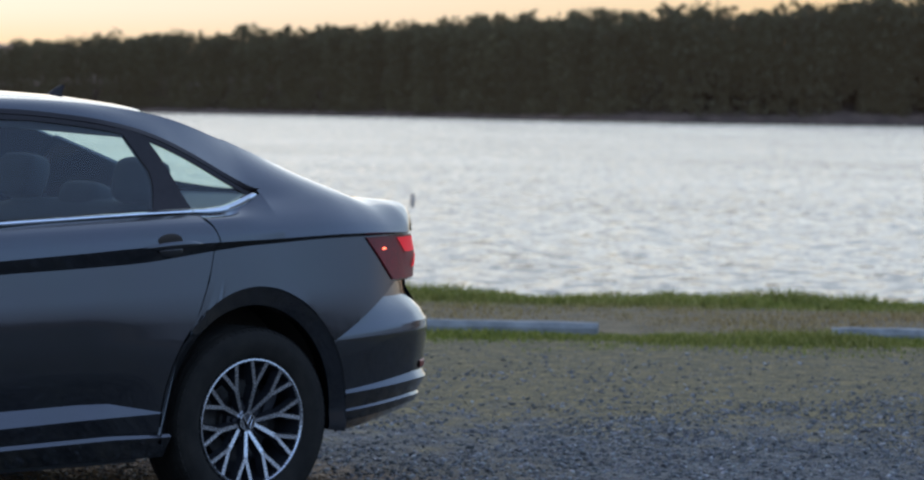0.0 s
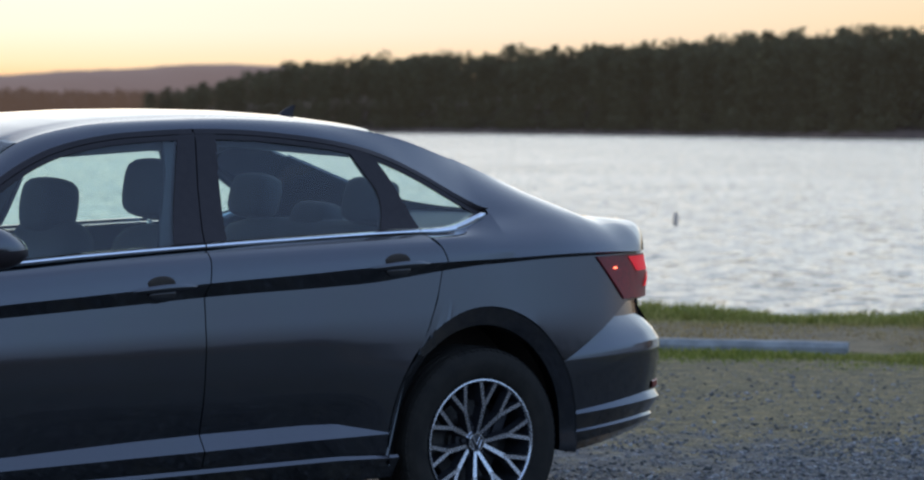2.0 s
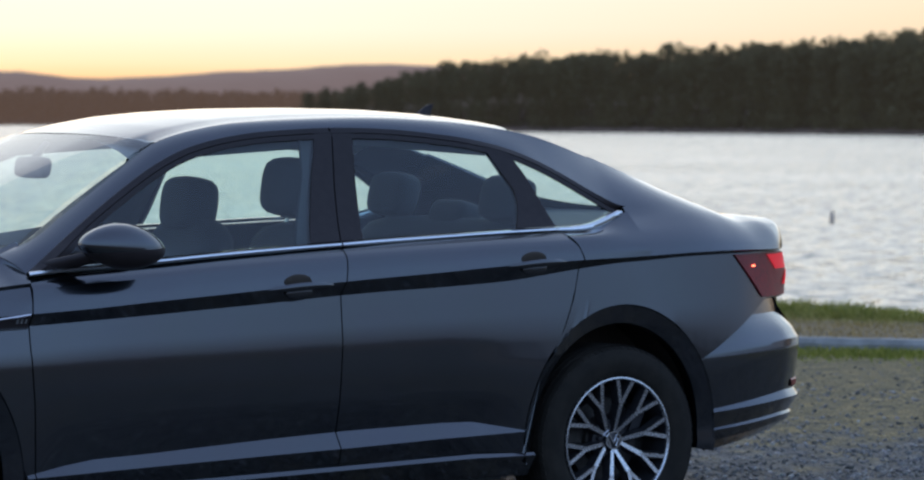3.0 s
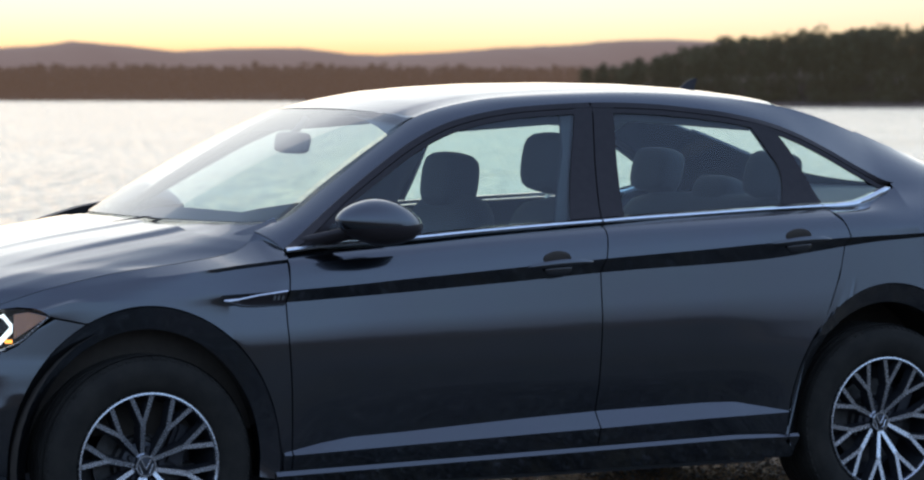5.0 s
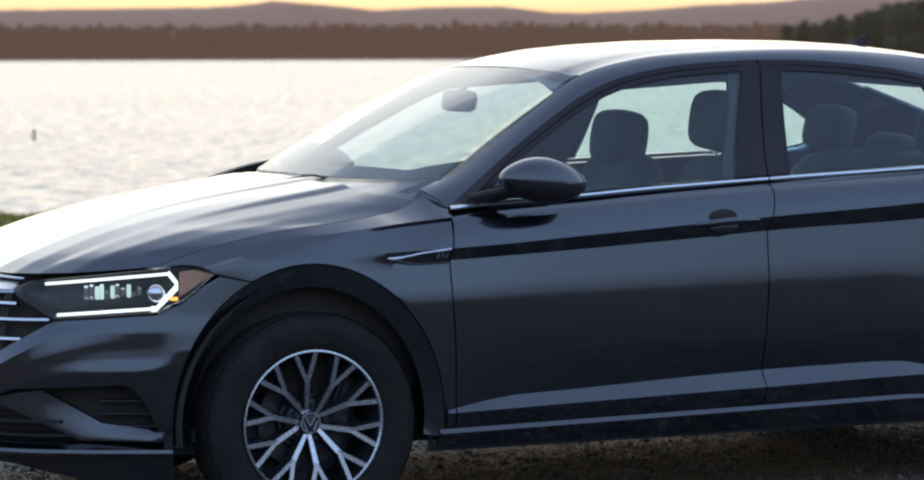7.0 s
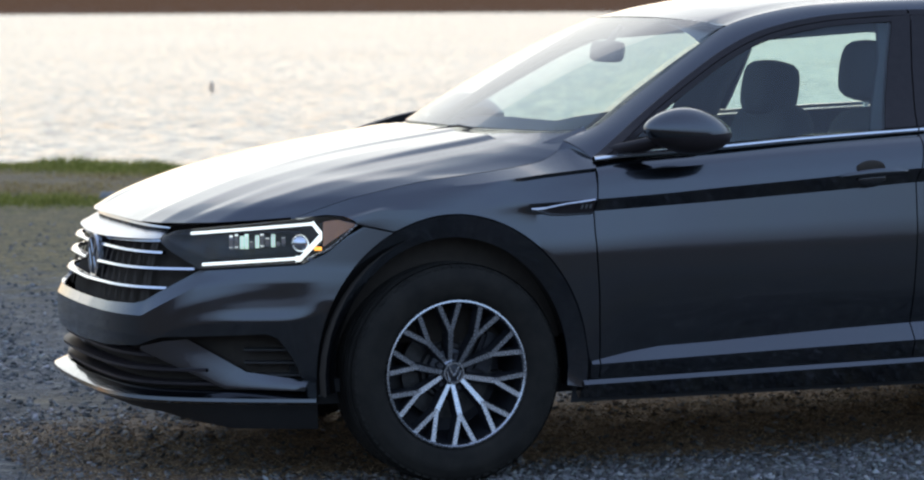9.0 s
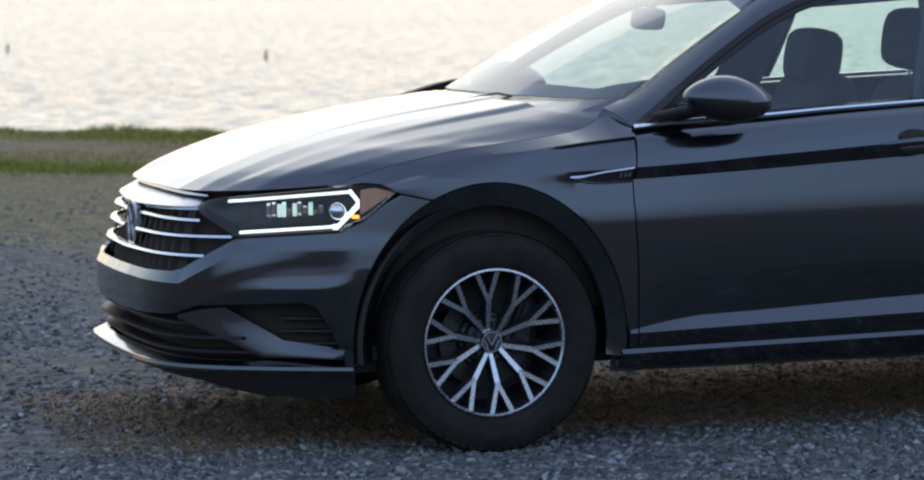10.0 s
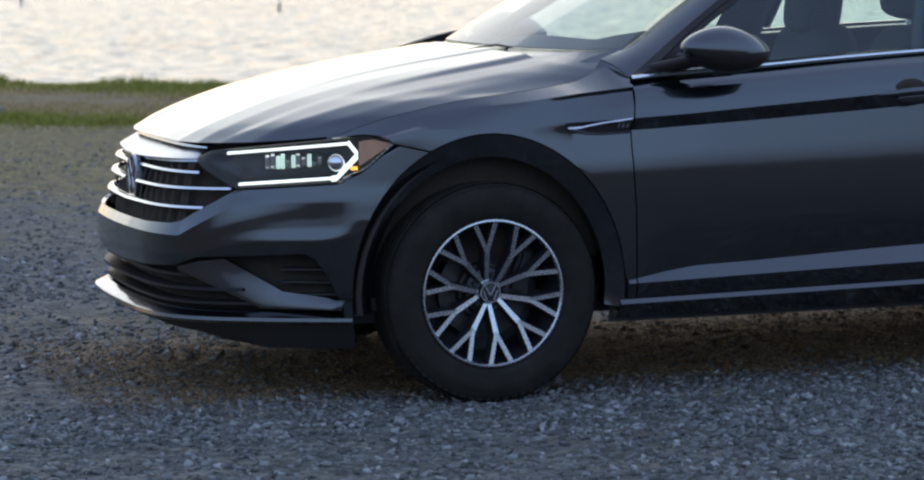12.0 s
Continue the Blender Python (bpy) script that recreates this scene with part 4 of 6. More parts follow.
emit("front_bumper", *panel(even(110), lambda z: A_MID, front_end, bumper_bottom, bumper_top, knots=front_knots), M_PAINT, skirt=0.012, smooth=22)
emit("bumper_lip", *panel(even(60), lambda z: A_MID, front_end, lambda a: 0.2525, lambda a: 0.2915, knots=front_knots), M_PAINT, skirt=0.02, smooth=22)
emit("valance", *panel(even(60), lambda z: A_MID, front_end, low, lambda a: 0.2515, knots=front_knots), M_BLACK, skirt=0.02, smooth=22, label="black lower valance")
bay = [[skin_point(a, z, 0.13) for z in (0.42, 0.55, 0.66, 0.72, min(0.79, FEND_Z(max(a, -1.83)) - 0.06))] for a in np.linspace(A_MID, -0.95, 50)]
emit("bay_wall", *lattice(bay), M_DEEP, smooth=60)
NOSE_END = plan_a(-2.215, 0.51)
emit("nose_strip", *panel(even(26), lambda z: A_MID, lambda z: NOSE_END, keyed((A_MID, 0.716), (A_Y45, 0.733)), keyed((A_MID, 0.770), (plan_a(-2.275, 0.3), 0.769), (A_Y45, 0.764)), knots=front_knots), M_SATIN, skirt=0.012, smooth=40)


def skin_strip(a0, a1, z0, z1, e, thick, n=30, knots=front_knots, rake=0.0):
    """A bar that follows the front: closed section, between two places along the plan."""
    grid = []
    for i in range(n + 1):
        a = a0 + (a1 - a0) * i / n
        kk = knots(a)
        lo, hi = z0(a), z1(a)
        m = (lo + hi) / 2
        b = float(np.interp(m, [q[0] for q in kk], [q[1] for q in kk])) + e
        col = [skin_point(a, lo, b + thick * 0.5), skin_point(a, lo + (hi - lo) * 0.2, b), skin_point(a, lo + (hi - lo) * 0.8, b + rake), skin_point(a, hi, b + max(thick * 0.5, rake * 1.4)), skin_point(a, hi, b + thick), skin_point(a, lo, b + thick)]
        col.append(col[0])
        grid.append(col)
    return lattice(grid)


grille = tagged(new("grille"), "black radiator grille with chrome bars")
grille.parent = car
back = [[skin_point(a, z, 0.055 + max(0, z - 0.53) * 0.34) for z in (0.50, 0.56, 0.64, 0.70, 0.745)] for a in np.linspace(A_MID, A_Y60 + 0.05, 20)]
emit("grille_back", *lattice(back), M_DEEP, (grille, grille), smooth=60)
# three chrome bars that climb towards the lamps, and dark teeth between
for z_mid, z_end, end in ((0.692, 0.694, plan_a(-2.19, 0.54)), (0.640, 0.650, plan_a(-2.095, 0.625)), (0.583, 0.592, plan_a(-2.165, 0.565))):
    line = keyed((A_MID, z_mid), (end, z_end))
    emit("chrome_bar", *skin_strip(A_MID if z_mid < 0.6 else A_MID + 0.078, end, lambda a: line(a) - 0.006, lambda a: line(a) + 0.0055, 0.006, 0.022, rake=0.005), M_CHROME, (grille, grille), smooth=30)
for i in range(8):
    ya = 0.10 + 0.062 * i
    a = float(np.interp(-ya, PLAN[:60, 1][::-1], PLAN_A[:60][::-1]))
    tooth = []
    for q in (a - 0.009, a + 0.009):
        kk = front_knots(q)
        es = [(z, float(np.interp(z, [k[0] for k in kk], [k[1] for k in kk]))) for z in np.linspace(GRILLE_LOW(q) + 0.004, 0.722, 6)]
        tooth.append([skin_point(q, z, e + 0.07) for z, e in es] + [skin_point(q, z, e + 0.026) for z, e in es[::-1]])
    tooth.insert(1, [tuple((np.array(u) + np.array(v)) / 2) for u, v in zip(*tooth)])
    emit("grille_tooth", *lattice(tooth), M_DEEP, (grille, grille), smooth=30)


def disc(cx, cy, cz, r0, r1, depth, axis, n=36):
    """A ring (or a disc, with r0 = 0) facing along -axis."""
    bm = bmesh.new()
    loops = []
    prof = ((r0, 0.0), (r0, -depth), (r1, -depth), (r1, 0.0)) if r0 > 0 else ((0.0001, -depth), (r1 * 0.9, -depth), (r1, -depth * 0.6), (r1, 0.0))
    for i in range(n):
        t = 2 * math.pi * i / n
        ring = []
        for r, d in prof:
            u, v = r * math.cos(t), r * math.sin(t)
            ring.append(bm.verts.new((cx + d, cy + u, cz + v) if axis == "x" else (cx + u, cy + d, cz + v)))
        loops.append(ring)
    k = len(prof)
    for i in range(n):
        a, b = loops[i], loops[(i + 1) % n]
        for j in range(k if r0 > 0 else k - 1):
            bm.faces.new((a[j], a[(j + 1) % k], b[(j + 1) % k], b[j]))
    bmesh.ops.recalc_face_normals(bm, faces=bm.faces)
    return bm


def bar(p, q, width, depth, face):
    """A straight bar from p to q with bevelled top; face: the way it looks."""
    p, q, face = Vector(p), Vector(q), Vector(face).normalized()
    side = (q - p).cross(face).normalized()
    bm = bmesh.new()
    secs = []
    for c in (p, q):
        secs.append([bm.verts.new(c + side * s * width / 2 + face * d) for s, d in ((-1, 0), (-1, depth * 0.7), (-0.7, depth), (0.7, depth), (1, depth * 0.7), (1, 0))])
    for j in range(6):
        bm.faces.new((secs[0][j], secs[0][(j + 1) % 6], secs[1][(j + 1) % 6], secs[1][j]))
    bm.faces.new(secs[0])
    bm.faces.new(secs[1][::-1])
    bmesh.ops.recalc_face_normals(bm, faces=bm.faces)
    return bm


def join(*bms):
    out = bmesh.new()
    for b in bms:
        me = bpy.data.meshes.new("tmp")
        b.to_mesh(me)
        b.free()
        out.from_mesh(me)
        bpy.data.meshes.remove(me)
    return out


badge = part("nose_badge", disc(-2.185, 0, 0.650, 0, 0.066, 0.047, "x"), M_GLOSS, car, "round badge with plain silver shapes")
part("badge_ring", disc(-2.216, 0, 0.650, 0.058, 0.069, 0.021, "x"), M_SATIN, badge)
part("badge_shape", join(*[bar((-2.231, y0, z0), (-2.231, y1, z1), 0.013, 0.006, (-1, 0, 0)) for y0, z0, y1, z1 in
                           ((0.034, 0.698, 0.0, 0.648), (-0.034, 0.698, 0.0, 0.648), (0.053, 0.668, 0.028, 0.602), (-0.053, 0.668, -0.028, 0.602), (0.028, 0.602, 0.0, 0.648), (-0.028, 0.602, 0.0, 0.648))]), M_SATIN, badge)

# lower mouth: dark back, two fins, slanted blades and corner pockets
mouth = [[skin_point(a, z, 0.085) for z in (0.25, 0.30, 0.36, 0.42, 0.475)] for a in np.linspace(A_MID, -1.77, 40)]
lower = new("lower_grille")
lower.parent = car
emit("mouth_back", *lattice(mouth), M_DEEP, (lower, lower), smooth=60)
FIN_END = plan_a(-2.06, 0.64)
for z, end in ((0.303, plan_a(-1.93, 0.69)), (0.345, FIN_END), (0.384, plan_a(-2.20, 0.53))):
    emit("fin", *skin_strip(A_MID, end, lambda a: z - 0.006 + 0.006 * (a - A_MID), lambda a: z + 0.007 + 0.006 * (a - A_MID), 0.008 if z < 0.38 else 0.02, 0.05), M_GLOSS, (lower, lower), smooth=30)
for z in (0.335, 0.372, 0.41):
    emit("fin", *skin_strip(plan_a(-1.95, 0.68), plan_a(-1.80, 0.77), lambda a: z - 0.004, lambda a: z + 0.004, 0.04, 0.04, 10), M_BLACK, (lower, lower), smooth=30)
blade = []
for f in np.linspace(0, 1, 9):
    up = np.array((-2.215, -0.50, 0.416)) * (1 - f) + np.array((-2.0, -0.655, 0.308)) * f
    dn = np.array((-2.092, -0.582, 0.440)) * (1 - f) + np.array((-1.94, -0.68, 0.346)) * f
    blade.append([tuple(up + (0, 0, -0.012)), tuple(up), tuple(up + (dn - up) * 0.5 + (0, 0, 0.004)), tuple(dn), tuple(dn + (0.02, 0.02, -0.004))])
for f in np.linspace(0.15, 1, 8):
    up = np.array((-2.0, -0.655, 0.308)) * (1 - f) + np.array((-1.79, -0.785, 0.306)) * f
    dn = np.array((-1.94, -0.68, 0.346)) * (1 - f) + np.array((-1.775, -0.772, 0.322)) * f
    blade.append([tuple(up + (0, 0, -0.012)), tuple(up), tuple((up + dn) / 2 + (0, 0, 0.003)), tuple(dn), tuple(dn + (0.02, 0.02, -0.004))])
emit("blade", *lattice(blade), M_PAINT, (lower, lower), smooth=35)


# headlamps
def lamp_patch(a0, a1, lo, hi, de, n=36, m=6):
    grid = []
    for i in range(n + 1):
        a = a0 + (a1 - a0) * i / n
        kk = front_knots(a)
        col = []
        for j in range(m + 1):
            z = lo(a) + (hi(a) - lo(a)) * j / m
            col.append(skin_point(a, z, float(np.interp(z, [q[0] for q in kk], [q[1] for q in kk])) + (de(a, j / m) if callable(de) else de)))
        grid.append(col)
    return lattice(grid)


head = [tagged(new("headlight"), "lit headlamp with a white light strip and amber corner") for _ in range(2)]
for h in head:
    h.parent = car
heads = tuple(head)
for o in emit("lens", *lamp_patch(A_Y45, A_HLR, HL_LOW, HL_TOP, 0.0), M_LENS, heads, smooth=50, label="clear lens"):
    o.visible_shadow = False
emit("housing", *lamp_patch(A_Y45, A_HLR, HL_LOW, HL_TOP, lambda a, f: 0.004 + 0.07 * min(1, 6 * f * (1 - f)) * keyed((A_Y45, 0.3), (A_Y60, 1.0), (plan_a(-1.76, 0.785), 0.9), (plan_a(-1.7, 0.81), 0.25), (A_HLR, 0.1))(a), m=10), M_BOWL, heads, smooth=50, label="dark lamp bowl")
D0, D1 = plan_a(-2.12, 0.605), plan_a(-1.765, 0.785)
tube = 0.0046
top_line = keyed((D0, 0.751), (D1, 0.785))
low_line = keyed((plan_a(-2.07, 0.64), 0.662), (plan_a(-1.8, 0.765), 0.683))
strips = [skin_strip(D0, D1, lambda a: top_line(a) - tube, lambda a: top_line(a) + tube, 0.012, 0.012, 24),
          skin_strip(plan_a(-2.07, 0.64), plan_a(-1.80, 0.765), lambda a: low_line(a) - tube, lambda a: low_line(a) + tube, 0.012, 0.012, 24)]
K1 = plan_a(-1.738, 0.797)
corner_top = keyed((plan_a(-1.80, 0.765), 0.689), (K1, 0.761), (K1 + 0.001, 0.761))
corner_low = keyed((plan_a(-1.80, 0.765), 0.673), (K1, 0.738))
strips.append(skin_strip(plan_a(-1.81, 0.76), K1, lambda a: corner_low(a) - 0.001, lambda a: corner_top(a) + 0.001, 0.012, 0.012, 12))
hook = keyed((D1 - 0.004, 0.793), (K1, 0.761))
hook_low = keyed((D1 - 0.004, 0.775), (K1, 0.742))
strips.append(skin_strip(D1 - 0.006, K1, hook_low, hook, 0.012, 0.012, 8))
for v, f in strips:
    emit("light_strip", v, f, M_DRL, heads, smooth=30, label="glowing white strip")
turn_top = keyed((K1, 0.79), (plan_a(-1.70, 0.812), 0.797), (A_HLR - 0.012, 0.785))
turn_low = keyed((plan_a(-1.79, 0.768), 0.680), (K1, 0.715), (A_HLR - 0.012, 0.780))
emit("indicator", *lamp_patch(K1 + 0.004, A_HLR - 0.012, turn_low, turn_top, 0.010), M_TURN, heads, smooth=50, label="smoked amber corner")
emit("indicator_bulb", *lamp_patch(plan_a(-1.762, 0.785), plan_a(-1.742, 0.795), keyed((-9, 0.707), (9, 0.707)), keyed((-9, 0.718), (9, 0.718)), 0.008, n=6, m=3), M_AMBER, heads, smooth=50)
emit("lens_edge", *skin_strip(plan_a(-1.78, 0.772), A_HLR - 0.006, lambda a: HL_LOW(a) + 0.003, lambda a: HL_LOW(a) + 0.010, 0.003, 0.006, 14), M_ALLOY, heads, smooth=30, label="bright edge")
emit("lens_seal", *skin_strip(A_Y60, plan_a(-1.79, 0.768), lambda a: HL_LOW(a) - 0.001, lambda a: HL_LOW(a) + 0.006, -0.001, 0.006, 20), M_DEEP, heads, smooth=30, label="black rubber seal")
# reflector blocks and projector inside the bowl
for i in range(11):
    a = plan_a(-2.0, 0.68) + 0.0165 * i
    top = (0.748, 0.755, 0.745, 0.752, 0.735)[i % 5]
    emit("reflector", *skin_strip(a - 0.006, a + 0.0055, lambda q: 0.704 + 0.0012 * i, lambda q: top, 0.026 + 0.004 * (i % 3), 0.012, 3), M_LED if i in (2, 3, 5, 8) else M_CHROME, heads, smooth=20)
emit("lamp_shelf", *skin_strip(plan_a(-2.02, 0.67), plan_a(-1.80, 0.765), lambda q: 0.755, lambda q: 0.762, 0.025, 0.03, 12), M_POCKET, heads, smooth=20)
px, py, pz = skin_point(plan_a(-1.80, 0.765), 0.728, 0.045)
for s, h in zip((1, -1), head):
    bm = bmesh.new()
    bmesh.ops.create_uvsphere(bm, u_segments=20, v_segments=12, radius=0.028, matrix=Matrix.Translation((px, py * s, pz)))
    part("projector", bm, M_CHROME, h, smooth=60)

# tail lamps wrap round the corner under the crease
TL_L = keyed((0.80, plan_a(2.045, 0.77)), (0.965, plan_a(1.868, 0.832)))
tails = [tagged(new("tail_light"), "red wrap-round tail lamp, lit inside") for _ in range(2)]
for h in tails:
    h.parent = car
TL_R = plan_a(2.255, 0.635)


def tail_patch(l0, r0, z0, z1, de, n=26):
    grid = []
    for i in range(n + 1):
        col = []
        for j in range(7):
            z = z0 + (z1 - z0) * j / 6
            a = l0(z) + (r0(z) - l0(z)) * i / n
            kk = tail_knots(a)
            e = float(np.interp(z, [q[0] for q in kk], [q[1] for q in kk]))
            across = (a - TL_L(z)) / (TL_R - TL_L(z))
            bulge = 0.010 * math.exp(-((z - 0.88) / 0.045) ** 2) * max(0, (across - 0.55)) * 2
            col.append(skin_point(a, z, e + de - bulge))
        grid.append(col)
    return lattice(grid)


emit("lamp_body", *tail_patch(TL_L, lambda z: TL_R - 0.25 * max(0, 0.83 - z), 0.803, 0.960, -0.006), M_RED, (tails[0], tails[1]), skirt=0.01, smooth=30)
emit("lit_element", *tail_patch(lambda z: plan_a(2.09, 0.75) + 1.3 * (0.952 - z), lambda z: TL_R - 0.004, 0.900, 0.954, -0.0085, 12), M_REDGLOW, (tails[0], tails[1]), smooth=30)
emit("lit_element", *tail_patch(lambda z: TL_R - 0.014 - 0.9 * (0.896 - z), lambda z: TL_R - 0.004 - 0.3 * max(0, 0.87 - z), 0.84, 0.896, -0.0085, 12), M_REDGLOW, (tails[0], tails[1]), smooth=30)
emit("lit_spot", *tail_patch(lambda z: plan_a(1.972, 0.80), lambda z: plan_a(1.972, 0.80) + 0.026, 0.914, 0.920, -0.0085, 6), glow("lamp_spark", (1.0, 0.16, 0.08), 5.0), (tails[0], tails[1]), smooth=30)
emit("rear_reflector", *skin_strip(plan_a(2.19, 0.69), plan_a(2.40, 0.3), lambda a: 0.468, lambda a: 0.498, -0.006, 0.01, 12, rear_knots), M_RED, smooth=30)


# ---- windows, frames and bright trim ----
def glass_w(x, z):
    w = float(np.interp(z, (0.95, 1.03, 1.1, 1.22, 1.3, 1.41), (0.822, 0.802, 0.752, 0.687, 0.650, 0.600)))
    return w - 0.06 * max(0.0, x - 1.1)


def dlo_top(x, inset):
    return float(np.interp(x, DLO[:, 0], DLO[:, 2])) - inset


def pane(name, xl, xr, inset, mat, parent, proud=0.0, n=30, m=8, label="", thick=0.006):
    grid = []
    for i in range(n + 1):
        col = []
        for j in range(m + 1):
            z = 1.1
            for _ in range(8):
                x = xl(z) + (xr(z) - xl(z)) * i / n
                lo = BELT_Z(x) + 0.008
                hi = max(lo, dlo_top(x, inset * (1 + 0.7 * abs((dlo_top(x + 0.02, 0) - dlo_top(x - 0.02, 0)) / 0.04))))
                z = lo + (hi - lo) * j / m
            col.append((x, -glass_w(x, z) - proud, z))
        grid.append(col)
    return emit(name, *lattice(grid), mat, parent, smooth=60, label=label, skirt=thick, skirt_dir=(0, 1, 0))


PIL_L, PIL_M, PIL_R = keyed((1.03, 0.119), (1.38, 0.243)), keyed((1.03, 0.232), (1.40, 0.312)), keyed((1.03, 0.317), (1.38, 0.384))
BAR_L = keyed((1.06, 0.938), (1.12, 0.972), (1.19, 0.985), (1.36, 0.892))
BAR_R = keyed((1.06, 1.104), (1.239, 1.040), (1.33, 0.985), (1.36, 0.965))
fd, rd, qp = tuple(front_doors), tuple(rear_doors), tuple(quarters)
for o in (pane("window_pane", lambda z: -0.872, PIL_L, 0.02, M_WINDOW, fd, label="clear window pane", n=44) + pane("window_pane", PIL_R, BAR_L, 0.024, M_WINDOW, rd, label="clear window pane") + pane("quarter_window", BAR_R, lambda z: 1.415, 0.02, M_WINDOW, qp, label="small clear window")):
    o.visible_shadow = False
pane("window_pillar", lambda z: PIL_L(z) - 0.002, lambda z: PIL_M(z) - 0.0025, 0.012, M_GLOSS, fd, 0.004, 4, label="black pillar trim", thick=0.02)
pane("window_pillar", lambda z: PIL_M(z) + 0.0025, lambda z: PIL_R(z) + 0.002, 0.012, M_GLOSS, rd, 0.004, 4, label="black pillar trim", thick=0.02)
pane("window_bar", lambda z: BAR_L(z) - 0.004, lambda z: BAR_R(z) + 0.004, 0.012, M_GLOSS, rd, 0.004, 6, label="black window bar", thick=0.02)


def frame_strip(x0, x1, width, proud, out=0.0, n=60):
    """Moulding along the window outline."""
    grid = []
    for i in range(n + 1):
        x = x0 + (x1 - x0) * i / n
        p, q = on_dlo(x - 0.01), on_dlo(x + 0.01)
        t = (q - p) / np.linalg.norm(q - p)
        d = on_dlo(x)
        inw = np.array([t[2], 0.0, -t[0]])
        col = []
        for f, pr in ((out, -0.002), (out, proud), (out + (width - out) * 0.45, proud), (out + (width - out) * 0.5, proud - 0.004), (out + (width - out) * 0.55, proud), (width, proud * 0.8), (width, -0.006)):
            s = d + inw * f
            z = max(s[2], BELT_Z(s[0]) + 0.002)
            y = -glass_w(s[0], z) if f > 0.01 else d[1] * (1 - f / 0.01) - glass_w(s[0], z) * f / 0.01
            col.append((s[0], y - pr, z))
        grid.append(col)
    return lattice(grid)


emit("window_frame", *frame_strip(-0.882, 0.300, 0.036, 0.005), M_GLOSS, fd, smooth=25, label="black window frame")
emit("window_frame", *frame_strip(0.306, 1.02, 0.036, 0.005), M_GLOSS, rd, smooth=25, label="black window frame")
emit("window_frame", *frame_strip(1.02, 1.424, 0.036, 0.005), M_GLOSS, qp, smooth=25, label="black window frame")


def belt_chrome(x0, x1, n=30):
    grid = []
    for i in range(n + 1):
        x = x0 + (x1 - x0) * i / n
        h = keyed((-0.9, 0.0065), (1.0, 0.0065), (1.20, 0.0085), (1.33, 0.012), (1.38, 0.0095), (1.394, 0.004))(x)
        z = BELT_Z(x) - 0.002
        w = glass_w(x, z) if x < 1.1 else float(np.interp(x, (1.1, 1.22, 1.31, 1.43), (glass_w(1.1, 1.064), 0.776, 0.765, 0.744)))
        grid.append([(x, -w, z - h), (x, -w - 0.010, z - h), (x, -w - 0.012, z - h * 0.3), (x, -w - 0.010, z + h * 0.5), (x, -w - 0.003, z + h), (x, -w + 0.006, z + h)])
    return lattice(grid)


emit("chrome_strip", *belt_chrome(-0.884, 0.229), M_CHROME, fd, smooth=30)
emit("chrome_strip", *belt_chrome(0.235, 1.098), M_CHROME, rd, smooth=30)
emit("chrome_strip", *belt_chrome(1.102, 1.394, 22), M_CHROME, qp, smooth=30)
# fender badge: dark field in a bright outline
spot = lambda a, z, p=0.002: tuple(np.array(skin_point(a, z, float(np.interp(z, [q[0] for q in side_knots(a)], [q[1] for q in side_knots(a)])) - p)))
outline = [(-1.108, 0.817), (-1.06, 0.820), (-1.0, 0.831), (-0.909, 0.842), (-0.909, 0.802), (-1.0, 0.799), (-1.045, 0.801)]
mid_pt = (-0.98, 0.818)
bv = [spot(a, z, 0.004) for a, z in outline] + [spot(mid_pt[0], mid_pt[1], 0.004)]
badges = emit("fender_badge", bv, [(i, (i + 1) % 7, 7) for i in range(7)], M_GLOSS, tuple(fenders), skirt=0.006, smooth=20, label="black fender badge edged in chrome")
rims = []
for i in range(7):
    if i == 3:
        continue
    p, q = outline[i], outline[(i + 1) % 7]
    w = 0.0035
    tx, tz = q[0] - p[0], q[1] - p[1]
    h = math.hypot(tx, tz)
    nx, nz = -tz / h * w, tx / h * w
    rims.append([spot(p[0] + nx, p[1] + nz, 0.004), spot(p[0], p[1], 0.008), spot(p[0] - nx, p[1] - nz, 0.004), spot(q[0] - nx, q[1] - nz, 0.004), spot(q[0], q[1], 0.008), spot(q[0] + nx, q[1] + nz, 0.004)])
rv = [v for r in rims for v in r]
rf = [f for i in range(len(rims)) for f in ((6 * i, 6 * i + 1, 6 * i + 4, 6 * i + 5), (6 * i + 1, 6 * i + 2, 6 * i + 3, 6 * i + 4))]
emit("badge_edge", rv, rf, M_CHROME, tuple(badges), smooth=20)
for i in range(3):
    a = -0.952 + 0.014 * i
    emit("badge_bar", [spot(a, 0.815, 0.006), spot(a + 0.008, 0.815, 0.006), spot(a + 0.008, 0.829, 0.006), spot(a, 0.829, 0.006)], [(0, 1, 2, 3)], M_CHROME, tuple(badges), skirt=0.003)


